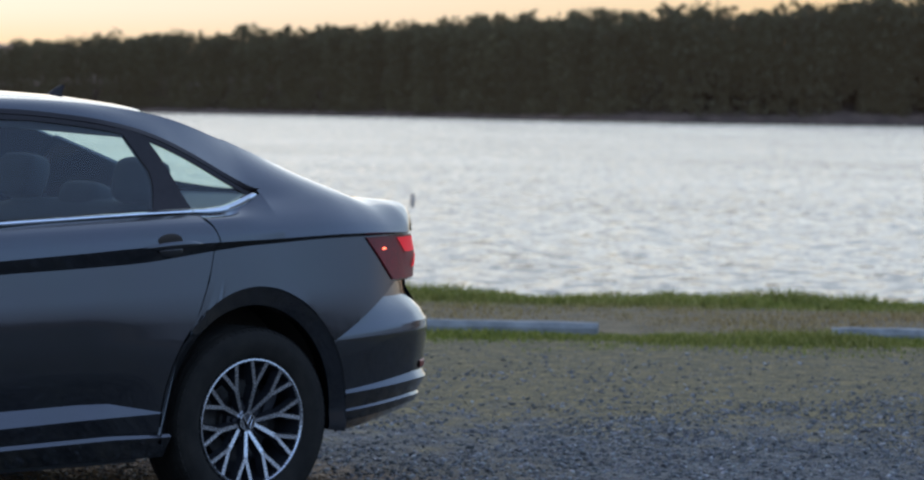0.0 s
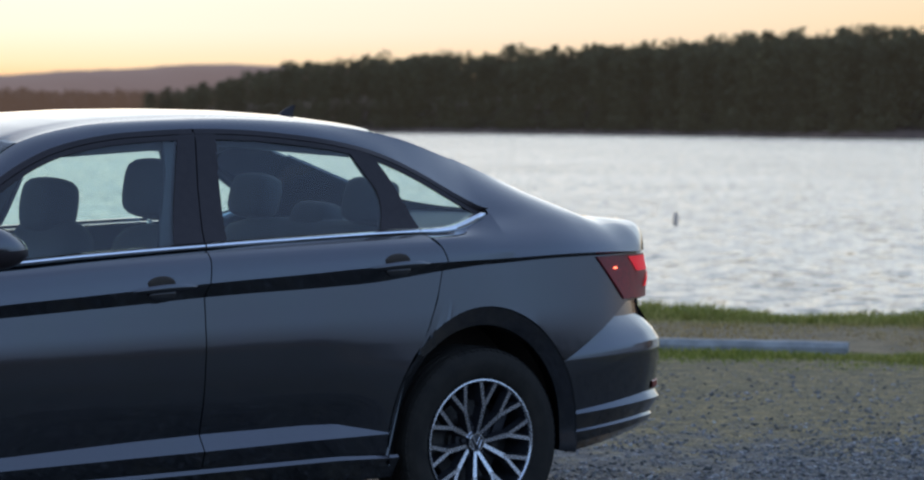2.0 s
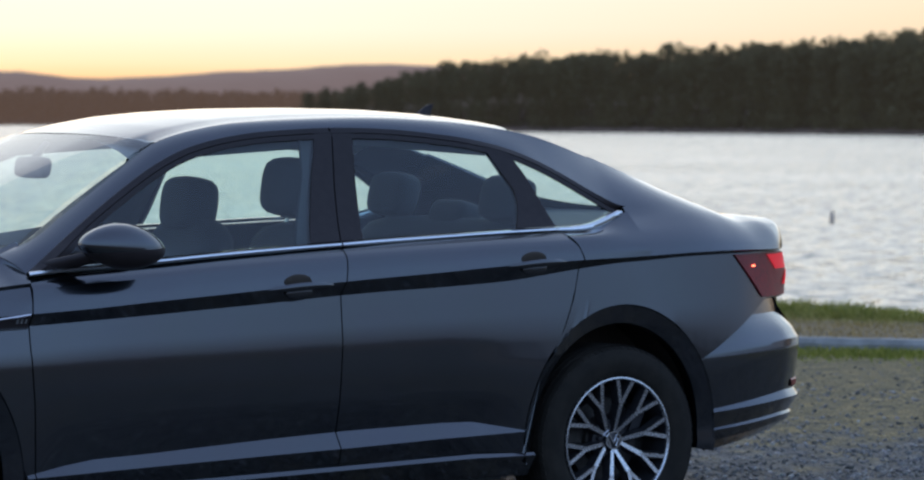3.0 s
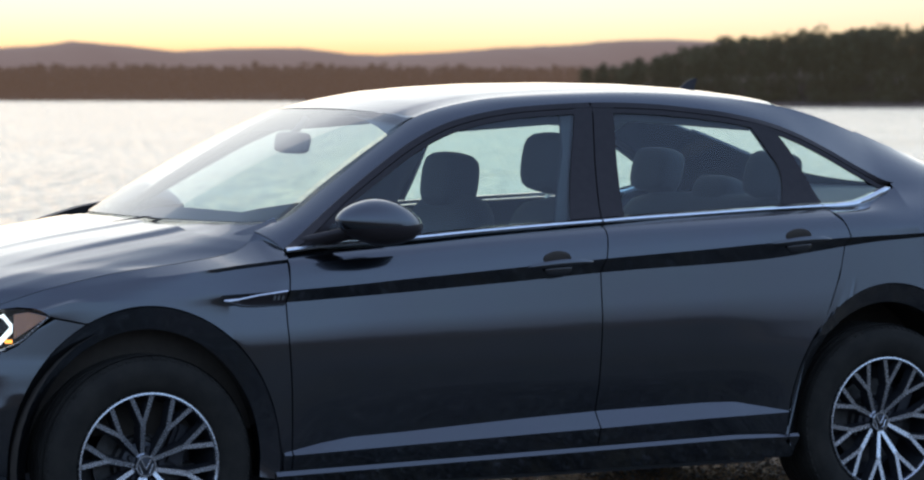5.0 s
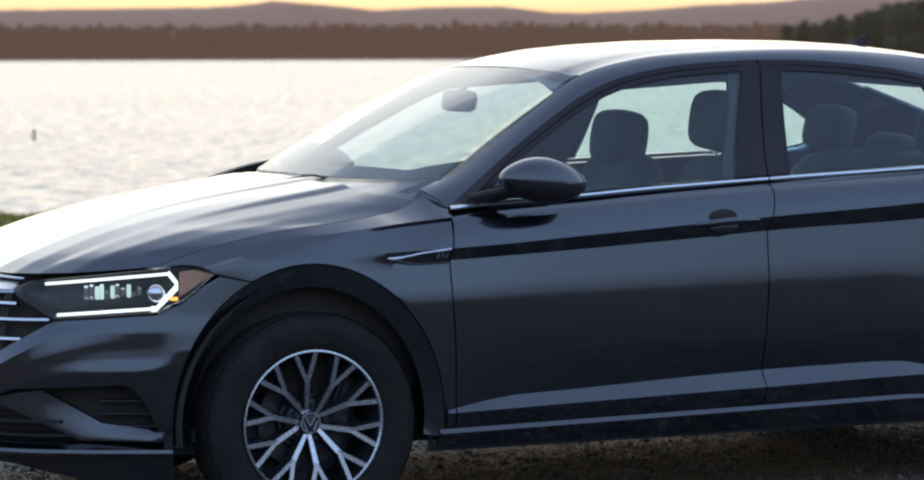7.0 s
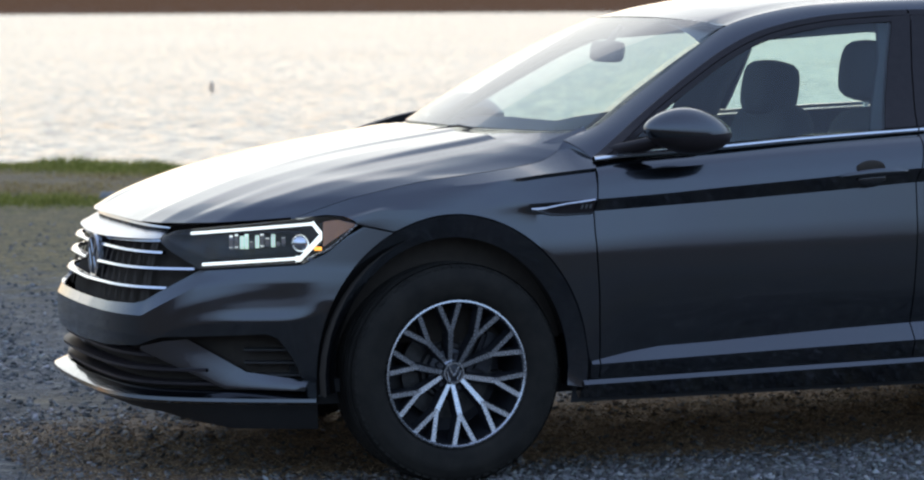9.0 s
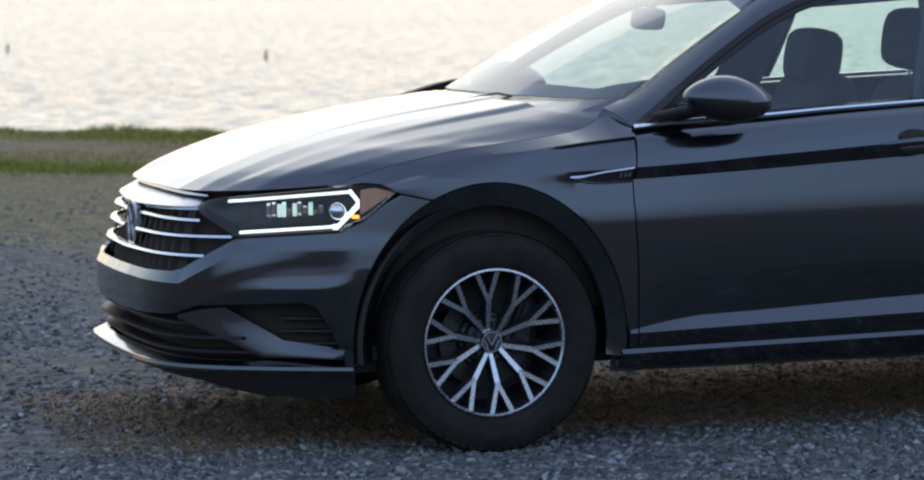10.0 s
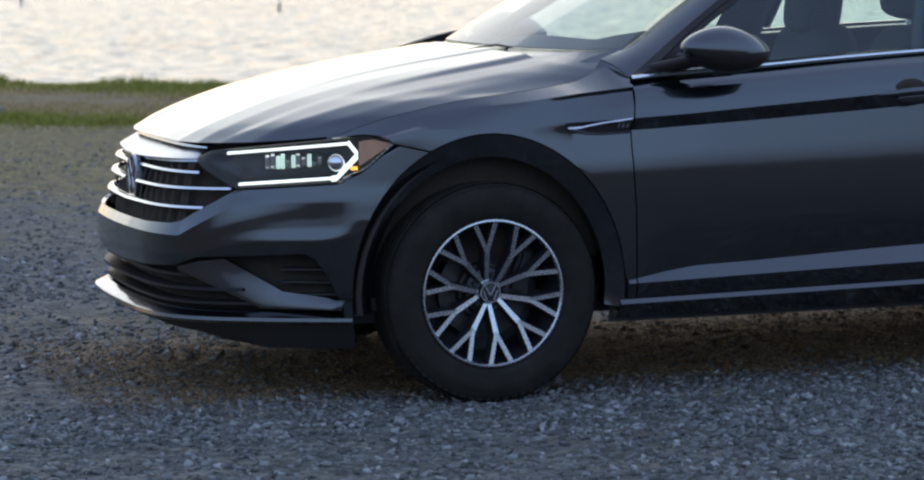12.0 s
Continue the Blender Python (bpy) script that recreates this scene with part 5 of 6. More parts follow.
# ---- door handles, mirrors, aerial, wipers ----
def handle(xm, zm, doors, slope):
    """Bar handle over a scooped cup."""
    y0 = 0.893
    for s, d in zip((1, -1), doors):
        # black upper piece stands for the shade in the top of the scoop
        for nm, dx, dz, rx, rz, mat in (("handle_shade", 0.0, 0.010, 0.052, 0.026, M_DEEP), ("handle_scoop", 0.004, -0.022, 0.050, 0.026, M_PAINT)):
            cup = bmesh.new()
            bmesh.ops.create_uvsphere(cup, u_segments=24, v_segments=12, radius=1.0, matrix=Matrix.Translation((xm + dx, -s * (y0 - 0.006), zm + dz)) @ Matrix.Rotation(-slope, 4, "Y") @ Matrix.Diagonal((rx, 0.012, rz, 1)))
            part(nm, cup, mat, d, smooth=60)
        grid = []
        for i in range(21):
            f = i / 20
            x = xm - 0.105 + 0.23 * f
            z = zm - 0.006 + slope * (x - xm) + 0.004 * math.sin(math.pi * f)
            hgt = 0.004 + 0.0085 * math.sin(math.pi * min(1, max(0, f * 1.05))) ** 0.5
            out = y0 + 0.004 + 0.022 * math.sin(math.pi * f) ** 0.6
            ring = []
            for k in range(9):
                t = 2 * math.pi * k / 8
                ring.append((x, -s * (out + 0.006 * math.cos(t)), z + hgt * math.sin(t)))
            grid.append(ring)
        v, fc = lattice(grid)
        emit("handle", v, fc if s == 1 else [q[::-1] for q in fc], M_PAINT, d, both=False, smooth=60)


handle(0.022, 0.905, fd, 0.05)
handle(0.935, 0.958, rd, 0.05)

for s, d in zip((1, -1), fd):
    bm = bmesh.new()
    bmesh.ops.create_uvsphere(bm, u_segments=32, v_segments=20, radius=1.0)
    for v in bm.verts:
        x, y, z = v.co
        rear = max(0.0, x)
        x2 = x * 0.145 if x < 0 else x * 0.14
        taper = 1.0 if x > 0 else (1 - 0.25 * x * x)
        zz = z * (0.076 if z > 0 else 0.066) * taper * (1 - 0.18 * rear ** 2)
        v.co = Vector((-0.628 + x2, -s * (0.945 + (y * 0.085)), 1.041 + zz - 0.012 * x))
    upper, lower_half = bm, bm.copy()
    for b, keep_top in ((upper, True), (lower_half, False)):
        bmesh.ops.bisect_plane(b, geom=list(b.verts) + list(b.edges) + list(b.faces), plane_co=(-0.63, 0, 1.034), plane_no=(-0.05, 0, 1), clear_inner=keep_top, clear_outer=not keep_top)
    housing = part("mirror", upper, M_PAINT, d, "door mirror, grey cap over a black base", smooth=60)
    part("mirror_base", lower_half, M_GLOSS, housing, "black lower shell", smooth=60)
    arm = []
    for f in np.linspace(0, 1, 7):
        c = np.array((-0.785, -0.80 * s, 0.985)) * (1 - f) + np.array((-0.68, -0.91 * s, 1.02)) * f
        arm.append([(c[0] + 0.05 * math.cos(t) * (1 - 0.2 * f), c[1], c[2] + 0.020 * math.sin(t)) for t in np.linspace(0, 2 * math.pi, 13)])
    emit("mirror_arm", *lattice(arm), M_GLOSS, housing, both=False, smooth=60)

fin = []
for f in np.linspace(0, 1, 10):
    x, z, h, w = 1.0 + 0.09 * f, 1.446 - 0.016 * f, 0.004 + 0.058 * math.sin(math.pi / 2 * f ** 1.2), 0.018 * (1 - f) ** 0.4 + 0.003
    fin.append([(x, -w, z), (x, -w * 0.6, z + h * 0.5), (x + 0.012, -0.002, z + h), (x + 0.012, 0.002, z + h), (x, w * 0.6, z + h * 0.5), (x, w, z)])
emit("aerial", *lattice(fin), M_GLOSS, both=False, smooth=50)
cowl = []
for y in np.linspace(-1, 1, 41):
    g = min(1.0, abs(y))
    yy = 0.728 * g
    xh = -1.14 + 0.175 * float(np.interp(g, (0, 0.2, 0.4, 0.57, 0.70, 0.84, 0.93, 1.0), (0, 0.003, 0.018, 0.10, 0.23, 0.43, 0.68, 1.0)))
    zh = 1.04 - 0.056 * float(np.interp(g, (0, 0.28, 0.36, 0.38, 0.41, 0.43, 0.60, 0.67, 0.69, 0.73, 0.76, 0.9, 1.0), (0.0, 0.03, 0.04, 0.055, 0.16, 0.175, 0.21, 0.225, 0.25, 0.45, 0.50, 0.76, 1.0)))
    xw, zw = float(np.interp(yy, (0, 0.35, 0.59, 0.672, 0.728), (-1.12, -1.075, -0.95, -0.855, -0.84))), float(np.interp(yy, (0, 0.59, 0.672, 0.728), (1.043, 1.038, 1.043, 1.030)))
    cowl.append([(xh + (xw + 0.006 - xh) * f, (yy + 0.5 * max(0, abs(y) - 1)) * (1 if y > 0 else -1), zh - 0.0008 + (zw - zh) * f - 0.004 * math.sin(math.pi * f) - 0.12 * max(0, abs(y) - 1)) for f in (0.0, 0.25, 0.5, 0.75, 1.0)])
emit("cowl", *lattice(cowl), M_PAINT, both=False, smooth=60)
path = ((-1.20, -0.20, 1.026), (-1.135, -0.21, 1.036), (-1.105, -0.24, 1.043), (-1.045, -0.37, 1.028))
part("wiper", join(*[bar(p, q, 0.007, 0.005, (-0.5, 0, 1)) for p, q in zip(path, path[1:])]), M_BLACK, car, smooth=30)
corner = [[(x, y, z0), (x, y - 0.02, z1), (x, y + 0.03, z1), (x, y + 0.05, z0)] for x, y, z0, z1 in ((-1.16, 0.60, 0.985, 1.006), (-1.09, 0.60, 0.99, 1.028), (-1.02, 0.61, 1.0, 1.046), (-0.95, 0.625, 1.01, 1.058), (-0.90, 0.65, 1.02, 1.062))]
emit("cowl_corner", *lattice(corner), M_BLACK, both=False, smooth=20, label="black plastic cowl corner")

# ---- cabin ----
inner = []
for i in range(41):
    a = -0.95 + 2.2 * i / 40
    inner.append([skin_point(a, z if a < 0.9 else max(z, 0.86), e) for z, e in ((0.22, 0.10), (0.30, 0.075), (0.6, 0.075), (0.86, 0.085), (max(0.9, BELT_Z(a) - 0.03), 0.13), (max(0.92, BELT_Z(a) - 0.012), 0.16))])
emit("door_lining", *lattice(inner), M_CABIN, smooth=60)
bm = bmesh.new()
bmesh.ops.create_cube(bm, size=1, matrix=pose(-0.1, 0, 0.30) @ Matrix.Diagonal((3.5, 1.46, 0.12, 1)))
bmesh.ops.bevel(bm, geom=list(bm.edges), offset=0.04, segments=2, affect="EDGES")
part("floor_pan", bm, M_BLACK, car)
bm = bmesh.new()
bmesh.ops.create_cube(bm, size=1, matrix=pose(-1.45, 0, 0.52) @ Matrix.Diagonal((1.1, 1.1, 0.36, 1)))
bmesh.ops.bevel(bm, geom=list(bm.edges), offset=0.05, segments=2, affect="EDGES")
part("engine_block", bm, M_BLACK, car)
dash = [[(x, y, z) for x, z in ((-1.0 + 0.3 * max(0.0, abs(y) - 0.45), 0.975), (-0.88 + 0.2 * max(0.0, abs(y) - 0.45), 0.995), (-0.72, 1.040 + 0.035 * math.exp(-((y + 0.4) / 0.25) ** 2)), (-0.58, 1.035 + 0.06 * math.exp(-((y + 0.4) / 0.22) ** 2)), (-0.52, 0.92), (-0.55, 0.70), (-0.60, 0.5))] for y in np.linspace(-0.67, 0.67, 25)]
emit("dashboard", *lattice(dash), M_CABIN, both=False, smooth=50)
liner = [[(x, y, float(np.interp(x, (-0.42, 0.42, 1.25), (1.37, 1.425, 1.365))) - 0.075 * abs(y / 0.56) ** 3) for x in np.linspace(-0.40, 1.10, 16)] for y in np.linspace(-0.56, 0.56, 13)]
emit("roof_lining", *lattice(liner), M_LINER, both=False, smooth=60)
shelf = [[(x, y, z) for x, z in ((1.28, 0.98), (1.32, 1.035), (1.88, 1.095))] for y in np.linspace(-0.5, 0.5, 9)]
emit("parcel_shelf", *lattice(shelf), M_CABIN, both=False, smooth=30)
for s in (1, -1):
    pil = []
    for x, z, w in ((0.16, 0.95, 0.10), (0.20, 1.10, 0.09), (0.26, 1.25, 0.085), (0.30, 1.38, 0.10)):
        y = (glass_w(x, z) - 0.045) * s
        pil.append([(x - w, -y - 0.01 * s, z), (x, -y + 0.03 * s, z), (x + w, -y - 0.01 * s, z), (x + w, -y - 0.025 * s, z), (x - w, -y - 0.025 * s, z)])
    emit("pillar_lining", *lattice(pil), M_CABIN, car, both=False, smooth=60)


def cushion(name, half, centre, rot, mat, parent, soft=0.4, label=""):
    """A stuffed block with rounded edges."""
    bm = bmesh.new()
    bmesh.ops.create_cube(bm, size=2.0)
    bmesh.ops.subdivide_edges(bm, edges=bm.edges, cuts=5, use_grid_fill=True)
    for v in bm.verts:
        c = Vector(v.co)
        r = max(abs(c.x), abs(c.y), abs(c.z))
        p = 5.0
        k = (abs(c.x) ** p + abs(c.y) ** p + abs(c.z) ** p) ** (1 / p)
        u = c / k if k > 0 else c
        u = u.lerp(c.normalized(), soft * 0.5)
        v.co = Vector((u.x * half[0], u.y * half[1], u.z * half[2]))
    bm.transform(Matrix.Translation(centre) @ Matrix.Rotation(rot, 4, "Y"))
    return part(name, bm, mat, parent, label, smooth=70)


for y in (-0.37, 0.37):
    seat = tagged(new("front_seat"), "dark cloth front seat with headrest")
    seat.parent = car
    seat.location = (0, 0, 0)
    cushion("seat_cushion", (0.27, 0.25, 0.09), (-0.02, y, 0.60), 0.1, M_CLOTH, seat)
    cushion("seat_back", (0.085, 0.245, 0.29), (0.27, y, 0.80), 0.20, M_CLOTH, seat)
    cushion("seat_shoulder", (0.07, 0.19, 0.09), (0.315, y, 0.985), 0.24, M_CLOTH, seat, 0.8)
    cushion("headrest", (0.074, 0.13, 0.102), (0.298, y, 1.128 if y > 0 else 1.205), 0.14, M_CLOTH, seat, 0.6)
    for o in (-0.05, 0.05):
        part("headrest_post", bar((0.30, y + o, 1.02), (0.315, y + o, 1.10), 0.012, 0.012, (-1, 0, 0)), M_CHROME, seat)
bench = tagged(new("rear_bench"), "dark cloth rear seat bench with headrests")
bench.parent = car
cushion("bench_cushion", (0.26, 0.62, 0.09), (0.88, 0, 0.62), 0.08, M_CLOTH, bench, 0.2)
cushion("bench_back", (0.08, 0.62, 0.27), (1.12, 0, 0.82), 0.32, M_CLOTH, bench, 0.2)
for y in (-0.38, 0.0, 0.38):
    cushion("headrest", (0.055, 0.13, 0.085), (1.17, y, 1.155) if y else (1.19, y, 1.06), 0.25, M_CLOTH, bench, 0.5)
ring_cols = []
for i in range(33):
    t = 2 * math.pi * i / 32
    ring_cols.append([(-0.40 + 0.012 * math.cos(k), -0.37 + (0.18 + 0.013 * math.sin(k)) * math.cos(t), 0.84 + (0.18 + 0.013 * math.sin(k)) * math.sin(t)) for k in np.linspace(0, 2 * math.pi, 9)])
emit("steering_wheel", *lattice(ring_cols), M_CABIN, both=False, smooth=60)
part("steering_hub", join(bar((-0.40, -0.54, 0.84), (-0.40, -0.20, 0.84), 0.07, 0.03, (1, 0, 0)), bar((-0.40, -0.37, 0.84), (-0.40, -0.37, 0.67), 0.05, 0.03, (1, 0, 0))), M_CABIN, car)
cushion("cabin_mirror", (0.016, 0.125, 0.036), (-0.50, -0.03, 1.272), 0.15, M_CABIN, car, 0.15, "rear-view mirror under the windscreen")
part("mirror_stem", bar((-0.50, -0.03, 1.30), (-0.45, -0.03, 1.355), 0.02, 0.02, (0, -1, 0)), M_CABIN, car)


# ---- wheels ----
def lathe(profile, n, cx, cy, cz, s):
    """Turn (radius, y) pairs about the axle."""
    grid = []
    for i in range(n + 1):
        t = 2 * math.pi * i / n
        grid.append([(cx + r * math.cos(t), cy + y * s, cz + r * math.sin(t)) for r, y in profile])
    return lattice(grid)


TYRE_R = 0.331


def make_wheel(cx, s, spin):
    """s = 1 on the driver's side. Built round the origin of the hub, facing -y on that side."""
    root = tagged(new("wheel"), "alloy wheel with forked spokes and black tyre")
    root.parent = car
    wy = -0.752 * s
    R = TYRE_R
    prof = [(0.222, -0.088), (0.232, -0.098), (0.245, -0.103), (0.27, -0.107), (0.288, -0.108), (0.292, -0.106), (0.305, -0.103), (0.316, -0.097), (0.324, -0.088), (0.328, -0.078)]
    tread = []
    for y in (-0.074, -0.045, -0.015, 0.015, 0.045, 0.074):
        tread += [(R, y - 0.011), (R, y + 0.011), (R - 0.008, y + 0.0125), (R - 0.008, y + 0.0165)]
    prof += tread[:-2] + [(0.328, 0.09), (0.31, 0.103), (0.27, 0.108), (0.225, 0.095)]
    v, f = lathe(prof, 96, cx, wy, HUB_Z, s)
    bm = bmesh.new()
    vs = [bm.verts.new(p) for p in v]
    for q in f:
        bm.faces.new([vs[i] for i in (q if s == 1 else q[::-1])])
    bmesh.ops.remove_doubles(bm, verts=bm.verts, dist=0.0003)
    bmesh.ops.recalc_face_normals(bm, faces=bm.faces)
    tyre = part("tyre", bm, M_RUBBER, root, smooth=40)
    # cross grooves of the tread, as shallow raised blocks on the shoulder
    bm = bmesh.new()
    for i in range(72):
        t = 2 * math.pi * i / 72
        for y0, y1 in ((-0.097, -0.066), (0.066, 0.092)):
            c, sn = math.cos(t), math.sin(t)
            tt = 2 * math.pi * (i + 0.62) / 72
            c2, s2 = math.cos(tt), math.sin(tt)
            pts = []
            for cc, ss in ((c, sn), (c2, s2)):
                for yy in (y0, y1):
                    rr = R + 0.0025 if abs(yy) < 0.08 else 0.3215
                    pts.append(bm.verts.new((cx + rr * cc, wy + yy * s, HUB_Z + rr * ss)))
                    pts.append(bm.verts.new((cx + (rr - 0.012) * cc, wy + yy * s, HUB_Z + (rr - 0.012) * ss)))
            for q in ((0, 2, 6, 4), (0, 4, 5, 1), (2, 3, 7, 6), (0, 1, 3, 2), (4, 6, 7, 5)):
                bm.faces.new([pts[k] for k in q])
    bmesh.ops.recalc_face_normals(bm, faces=bm.faces)
    tagged(part("tread_block", bm, M_RUBBER, tyre, smooth=20), kind="stuff")
    # rim: machined lip, dark barrel
    v, f = lathe([(0.2235, -0.092), (0.2215, -0.098), (0.2165, -0.099), (0.212, -0.095), (0.211, -0.086)], 80, cx, wy, HUB_Z, s)
    emit("rim_lip", v, f, M_ALLOY, root, both=False, smooth=50)
    v, f = lathe([(0.2115, -0.088), (0.204, -0.06), (0.195, -0.02), (0.19, 0.06), (0.05, 0.07)], 48, cx, wy, HUB_Z, s)
    emit("rim_barrel", v, f, M_POCKET, root, both=False, smooth=50)
    v, f = lathe([(0.143, 0.0), (0.143, -0.012), (0.09, -0.012), (0.085, -0.03), (0.03, -0.03)], 40, cx, wy + 0.01 * s, HUB_Z, s)
    emit("brake_disc", v, f, M_DISC, root, both=False, smooth=30)
    bm = bmesh.new()
    bmesh.ops.create_cube(bm, size=1, matrix=pose(cx + 0.115, wy - 0.005 * s, HUB_Z + 0.05) @ Matrix.Rotation(0.4, 4, "Y") @ Matrix.Diagonal((0.06, 0.07, 0.13, 1)))
    bmesh.ops.bevel(bm, geom=list(bm.edges), offset=0.012, segments=2, affect="EDGES")
    part("brake_caliper", bm, M_POCKET, root, smooth=40)

    def face_y(r):
        return float(np.interp(r, (0.0, 0.035, 0.06, 0.12, 0.18, 0.213), (-0.058, -0.060, -0.068, -0.082, -0.091, -0.094)))

    # five pairs of spokes, each spoke forking towards the rim
    for k in range(5):
        base = -math.pi / 2 + spin + 2 * math.pi * k / 5
        for arm in (-1, 1):
            outlines = []
            a0, a1 = base + arm * 0.16, base + arm * 0.305
            fork = (0.124 * math.cos(a1), 0.124 * math.sin(a1))
            start = (0.036 * math.cos(a0), 0.036 * math.sin(a0))
            outlines.append((start, fork, 0.0125, 0.0165))
            for tip in (-1, 1):
                at = base + arm * 0.314 + tip * 0.152
                outlines.append((fork, (0.2135 * math.cos(at), 0.2135 * math.sin(at)), 0.0125, 0.0145))
            bm, bm2 = bmesh.new(), bmesh.new()
            for p, q, w0, w1 in outlines:
                dx, dz = q[0] - p[0], q[1] - p[1]
                h = math.hypot(dx, dz)
                nx, nz = -dz / h, dx / h
                ext = 0.004
                p2 = (p[0] - dx / h * ext, p[1] - dz / h * ext)
                ring_f, ring_b = [], []
                for (c, w, sd) in ((p2, w0, 1), (q, w1, 1), (q, w1, -1), (p2, w0, -1)):
                    x, z = c[0] + nx * sd * w / 2, c[1] + nz * sd * w / 2
                    yy = face_y(math.hypot(*c))
                    ring_f.append((cx + x, wy + s * yy, HUB_Z + z))
                    x, z = c[0] + nx * sd * w * 0.95, c[1] + nz * sd * w * 0.95
                    ring_b.append((cx + x, wy + s * (yy + 0.035), HUB_Z + z))
                fv = [bm.verts.new(v) for v in ring_f]
                bm.faces.new(fv if s == 1 else fv[::-1])
                mid = [tuple(np.array(u) + (0, 0.0015 * s, 0)) for u in ring_f]
                mv, kv = [bm2.verts.new(v) for v in mid], [bm2.verts.new(v) for v in ring_b]
                for j in range(4):
                    bm2.faces.new((mv[j], mv[(j + 1) % 4], kv[(j + 1) % 4], kv[j]))
                bm2.faces.new(mv)
            bmesh.ops.recalc_face_normals(bm2, faces=bm2.faces)
            spoke = part("spoke", bm2, M_POCKET, root, "dark forked spoke with machined face", smooth=20)
            part("spoke_face", bm, M_ALLOY, spoke, "bright machined face", smooth=20)
    for k in range(5):
        t = math.pi / 2 + spin + 2 * math.pi * k / 5
        v, f = lathe([(0.0001, -0.056), (0.007, -0.056), (0.009, -0.05), (0.009, -0.03)], 10, cx + 0.05 * math.cos(t), wy, HUB_Z + 0.05 * math.sin(t), s)
        emit("wheel_bolt", v, f, M_POCKET, root, both=False, smooth=40)
    v, f = lathe([(0.0001, -0.066), (0.026, -0.066), (0.030, -0.063), (0.033, -0.05), (0.07, -0.04), (0.075, -0.02)], 40, cx, wy, HUB_Z, s)
    emit("hub", v, f, M_POCKET, root, both=False, smooth=40)
    cap = part("hub_cap", disc(cx, wy - s * 0.064, HUB_Z, 0.027, 0.032, 0.006 * s, "y"), M_CHROME, root, "silver hub cap with plain shapes", smooth=40)
    y = wy - s * 0.066
    part("cap_shape", join(*[bar((cx + x0, y, HUB_Z + z0), (cx + x1, y, HUB_Z + z1), 0.006, 0.004, (0, -s, 0)) for x0, z0, x1, z1 in
                             ((-0.016, 0.02, 0, -0.01), (0.016, 0.02, 0, -0.01), (-0.023, 0.006, -0.011, -0.022), (0.023, 0.006, 0.011, -0.022))]), M_CHROME, cap, smooth=30)
    part("axle_stub", join(bar((cx, wy + 0.06 * s, HUB_Z), (cx, wy + 0.3 * s, HUB_Z), 0.08, 0.05, (0, 0, 1))), M_BLACK, root)


for cx, spin in ((HUB_FRONT, -0.204), (HUB_REAR, 0.166)):
    for s in (1, -1):
        make_wheel(cx, s, spin)


# ---- far shores and woods ----
def foliage_material(name, dark, light, haze_glow=None):
    m, n, l, p = material(name)
    g = n.new("ShaderNodeNewGeometry")
    r = ramp_node(n, l, g.outputs["Random Per Island"], ((0.0, dark), (0.65, tuple((a + b) / 2 for a, b in zip(dark, light))), (1.0, light)))
    stand = noise_node(n, l, 0.11, 3, 0.6, g.outputs["Position"])
    tone = ramp_node(n, l, stand.outputs["Fac"], ((0.3, (0.62, 0.60, 0.58)), (0.7, (1.15, 1.18, 1.1))))
    l.new(mix_node(n, l, 1.0, r.outputs["Color"], tone.outputs["Color"], "MULTIPLY"), p.inputs["Base Color"])
    p.inputs["Roughness"].default_value = 0.8
    p.inputs["Specular IOR Level"].default_value = 0.2
    thin = n.new("ShaderNodeBsdfTranslucent")
    l.new(p.inputs["Base Color"].links[0].from_socket, thin.inputs["Color"])
    half = n.new("ShaderNodeMixShader")
    half.inputs["Fac"].default_value = 0.4
    l.new(p.outputs["BSDF"], half.inputs[1])
    l.new(thin.outputs["BSDF"], half.inputs[2])
    l.new(half.outputs["Shader"], n["Material Output"].inputs["Surface"])
    # faint glow added to the leaves, standing in for haze
    if haze_glow:
        p.inputs["Emission Color"].default_value = (*haze_glow, 1)
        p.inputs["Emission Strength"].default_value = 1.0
    return m


